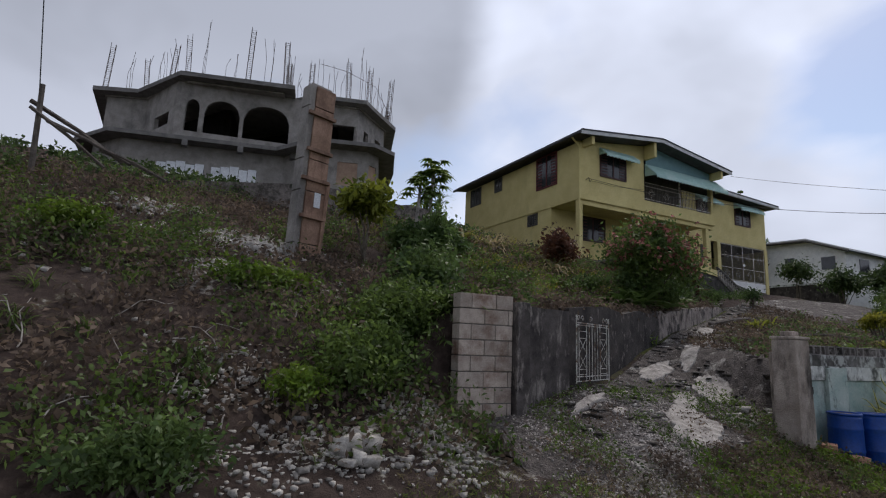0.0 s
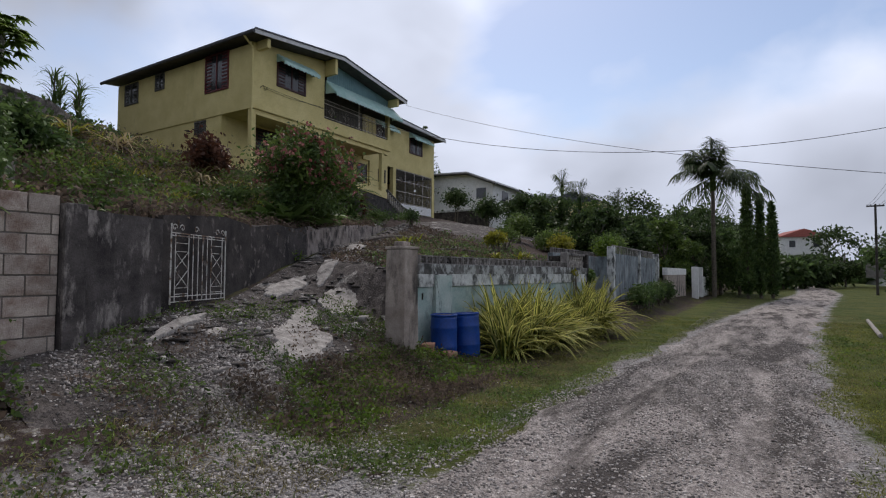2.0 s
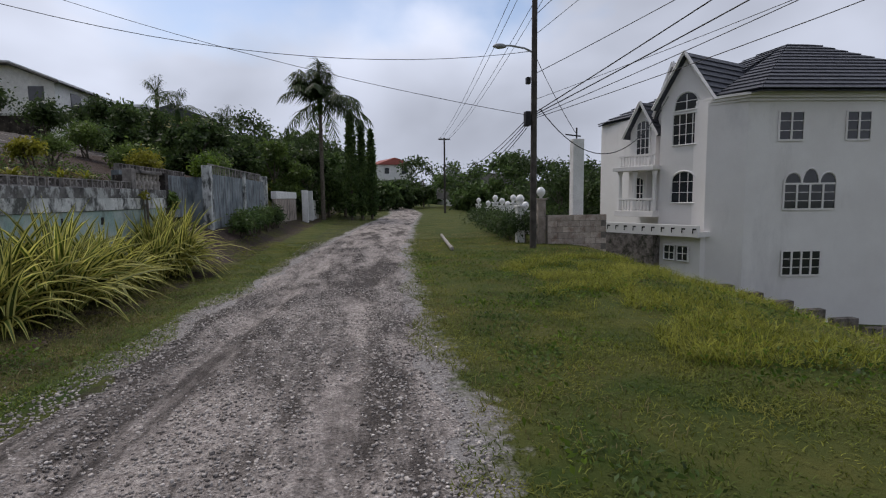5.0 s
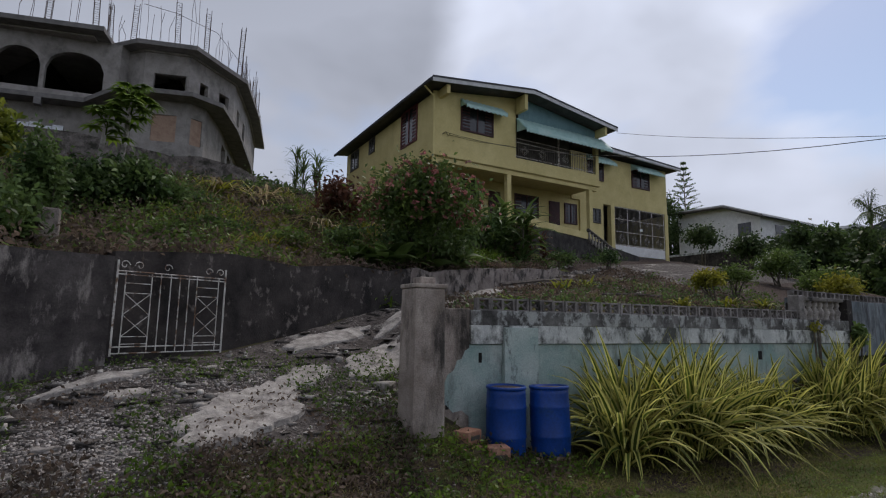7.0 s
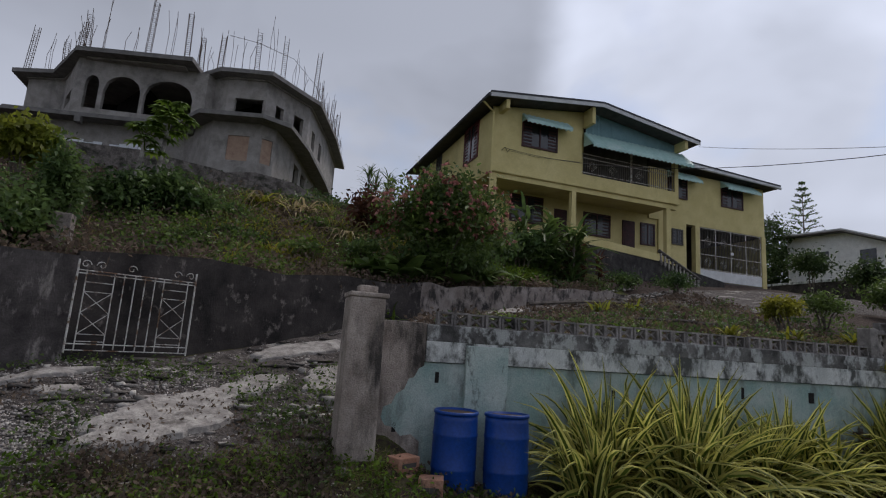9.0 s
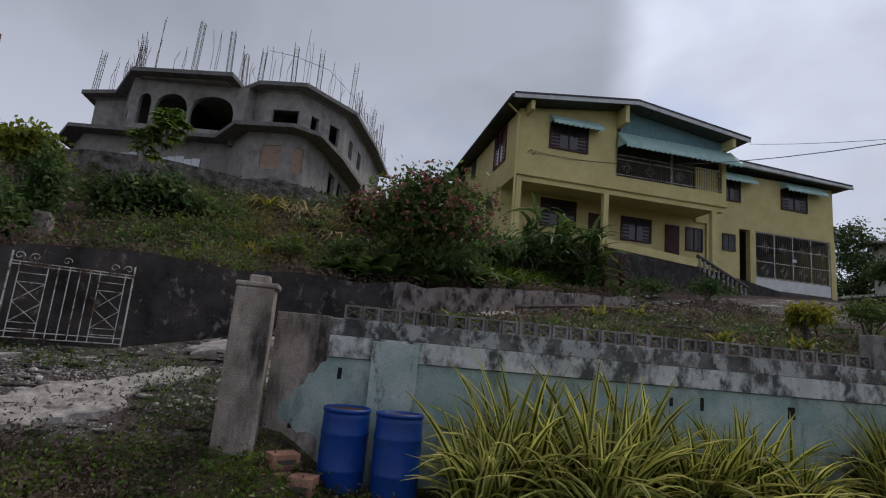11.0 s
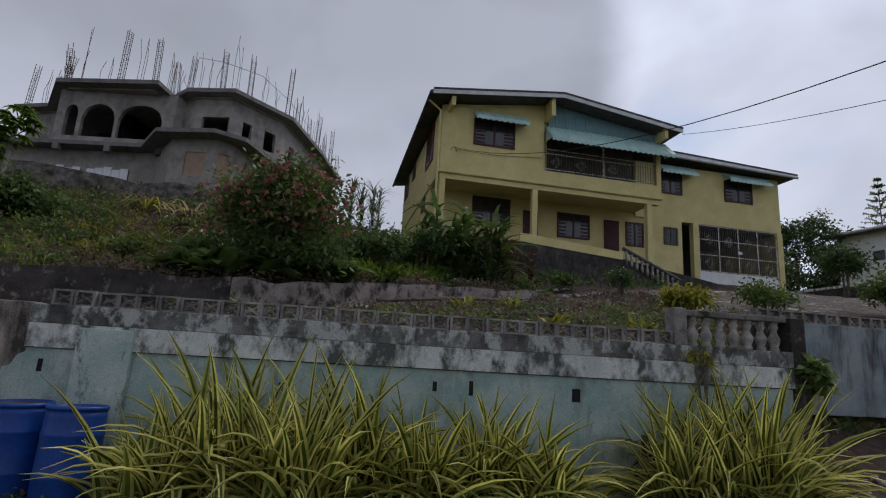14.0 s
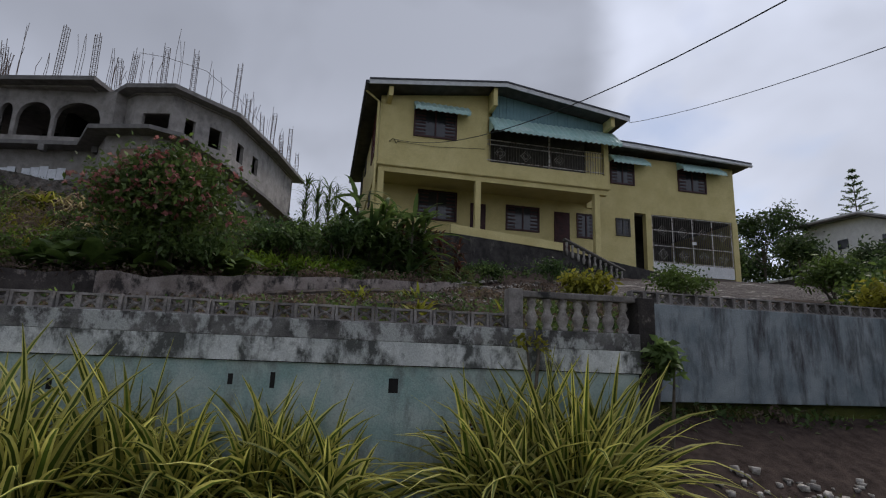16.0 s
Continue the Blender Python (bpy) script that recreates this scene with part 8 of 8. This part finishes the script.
# ---- on the slope ----
def old_wall(pts, tops, label):
    return wall_run("wall_old_blocks", pts, tops, [float(height(x, y)) - 0.4 for x, y in pts], 0.2, M_OLD, label)


old_wall([(-0.6, 14.9), (1.2, 14.5), (2.8, 14.2), (4.4, 14.5), (6.2, 15.0), (7.9, 15.9)], [5.3, 5.45, 5.6, 5.75, 5.7, 5.55], "old grey stone retaining wall on the overgrown slope")
old_wall([(6.0, 16.6), (7.2, 16.5), (8.4, 16.7), (9.2, 17.2)], [6.0, 6.2, 6.1, 5.9], "ruined low block wall below the unfinished house")
cs = thing("corrugated_sheet", (9.1, 15.5, 5.2), "rusty corrugated sheet lying on the slope", "sheet")
bm = bmesh.new()
rows = []
for i in range(25):
    u = i / 24
    rows.append([bm.verts.new((8.05 + 2.1 * u, 15.1 + k * 0.8, 5.18 + 0.02 * math.sin(i * 1.6) + 0.16 * k - 0.03 * u)) for k in (0, 1)])
for p, q in zip(rows, rows[1:]):
    bm.faces.new((p[0], q[0], q[1], p[1]))
part("sheet", bm, M_TIMBER, cs)
st = thing("broken_post", (4.75, 8.9, 2.4), "broken old concrete post wrapped in vines", "post")
part("shaft", box(4.6, 4.86, 8.8, 9.05, 1.9, 2.95, 0.03), M_RUIN, st)


def timber(a, b, r, label="weathered grey timber pole leaning on the slope"):
    t = tagged(finish("timber_pole", tube([a, Vector(a).lerp(Vector(b), 0.5) + Vector((0, 0, 0.04)), b], r, 6, None, 0.9), M_TIMBER), label, "timber", "timber poles on the slope")
    return t


timber((-2.72, 13.0, 4.6), (-2.78, 13.0, 6.45), 0.06)
timber((-2.95, 13.1, 6.1), (-1.2, 13.3, 5.15), 0.05)
timber((-2.9, 12.9, 5.9), (-1.5, 13.0, 4.9), 0.04)
timber((-2.6, 13.0, 5.7), (-1.0, 12.6, 4.95), 0.045)
timber((-1.6, 12.8, 5.2), (-0.4, 12.4, 4.7), 0.035)
timber((-1.5, 12.5, 5.15), (-0.3, 12.2, 4.62), 0.03)


def twig(x, y, ln, a, seed):
    rr = random.Random(seed)
    pts, px, py = [], x, y
    for k in range(6):
        pts.append((px, py, float(height(px, py)) + 0.10 + 0.06 * math.sin(k * 1.3 + seed)))
        px += ln / 5 * math.cos(a + rr.uniform(-0.5, 0.5))
        py += ln / 5 * math.sin(a + rr.uniform(-0.5, 0.5))
    tagged(finish("dead_branch", tube(pts, 0.009, 5, None, 0.4), M_PALE), "pale dead branch lying on the slope", "branch", "dead branches")


for i in range(14):
    twig(-2.2 + 0.33 * i * (1 if i % 2 else 0.7), 5.4 + 0.35 * (i % 6), 0.7 + 0.1 * (i % 4), 0.4 + 0.5 * (i % 5), i)
timber((13.2, 9.6, 2.32), (16.4, 10.5, 2.66), 0.05, "long grey timber lying in the strip behind the wall")
timber((15.0, 8.3, 2.12), (16.8, 7.7, 2.08), 0.04, "long grey timber lying in the strip behind the wall")
stones("strip_rubble", np.vstack([patch(150, 15.6, 9.3, 0.9, 0.5), patch(140, 17.8, 12.9, 1.4, 0.3), patch(90, 18.6, 9.6, 0.8, 0.6)]), 0.10, M_STONE, "broken pale stones below the terrace", 0.3, 0.4)
for x, y in ((9.95, 8.85), (14.9, 9.4), (16.0, 9.7)):
    spiky("agave", x, y, 34, 0.55, L_BRIGHT if x < 14 else L_SEED, "spiky yellow-green rosette behind the wall", 0.05, 0.035, 15, 85)
spiky("bromeliad", 15.72, 4.62, 22, 0.22, L_CORDY, "dark rosette growing from the wall's weep hole", 0.85, 0.03, -10, 80)
bush("yellow_weed", (16.4, 4.55, 1.4), (0.25, 0.06, 0.2), 70, 0.08, L_YELLOW, "yellow-green weed growing up in front of the balustrade", clumps=8, stems=3)
bush("wall_fern", (17.86, 4.52, 1.3), (0.2, 0.12, 0.28), 320, 0.13, L_DARK, "dark fern on the crumbling wall end", clumps=12, stems=3)
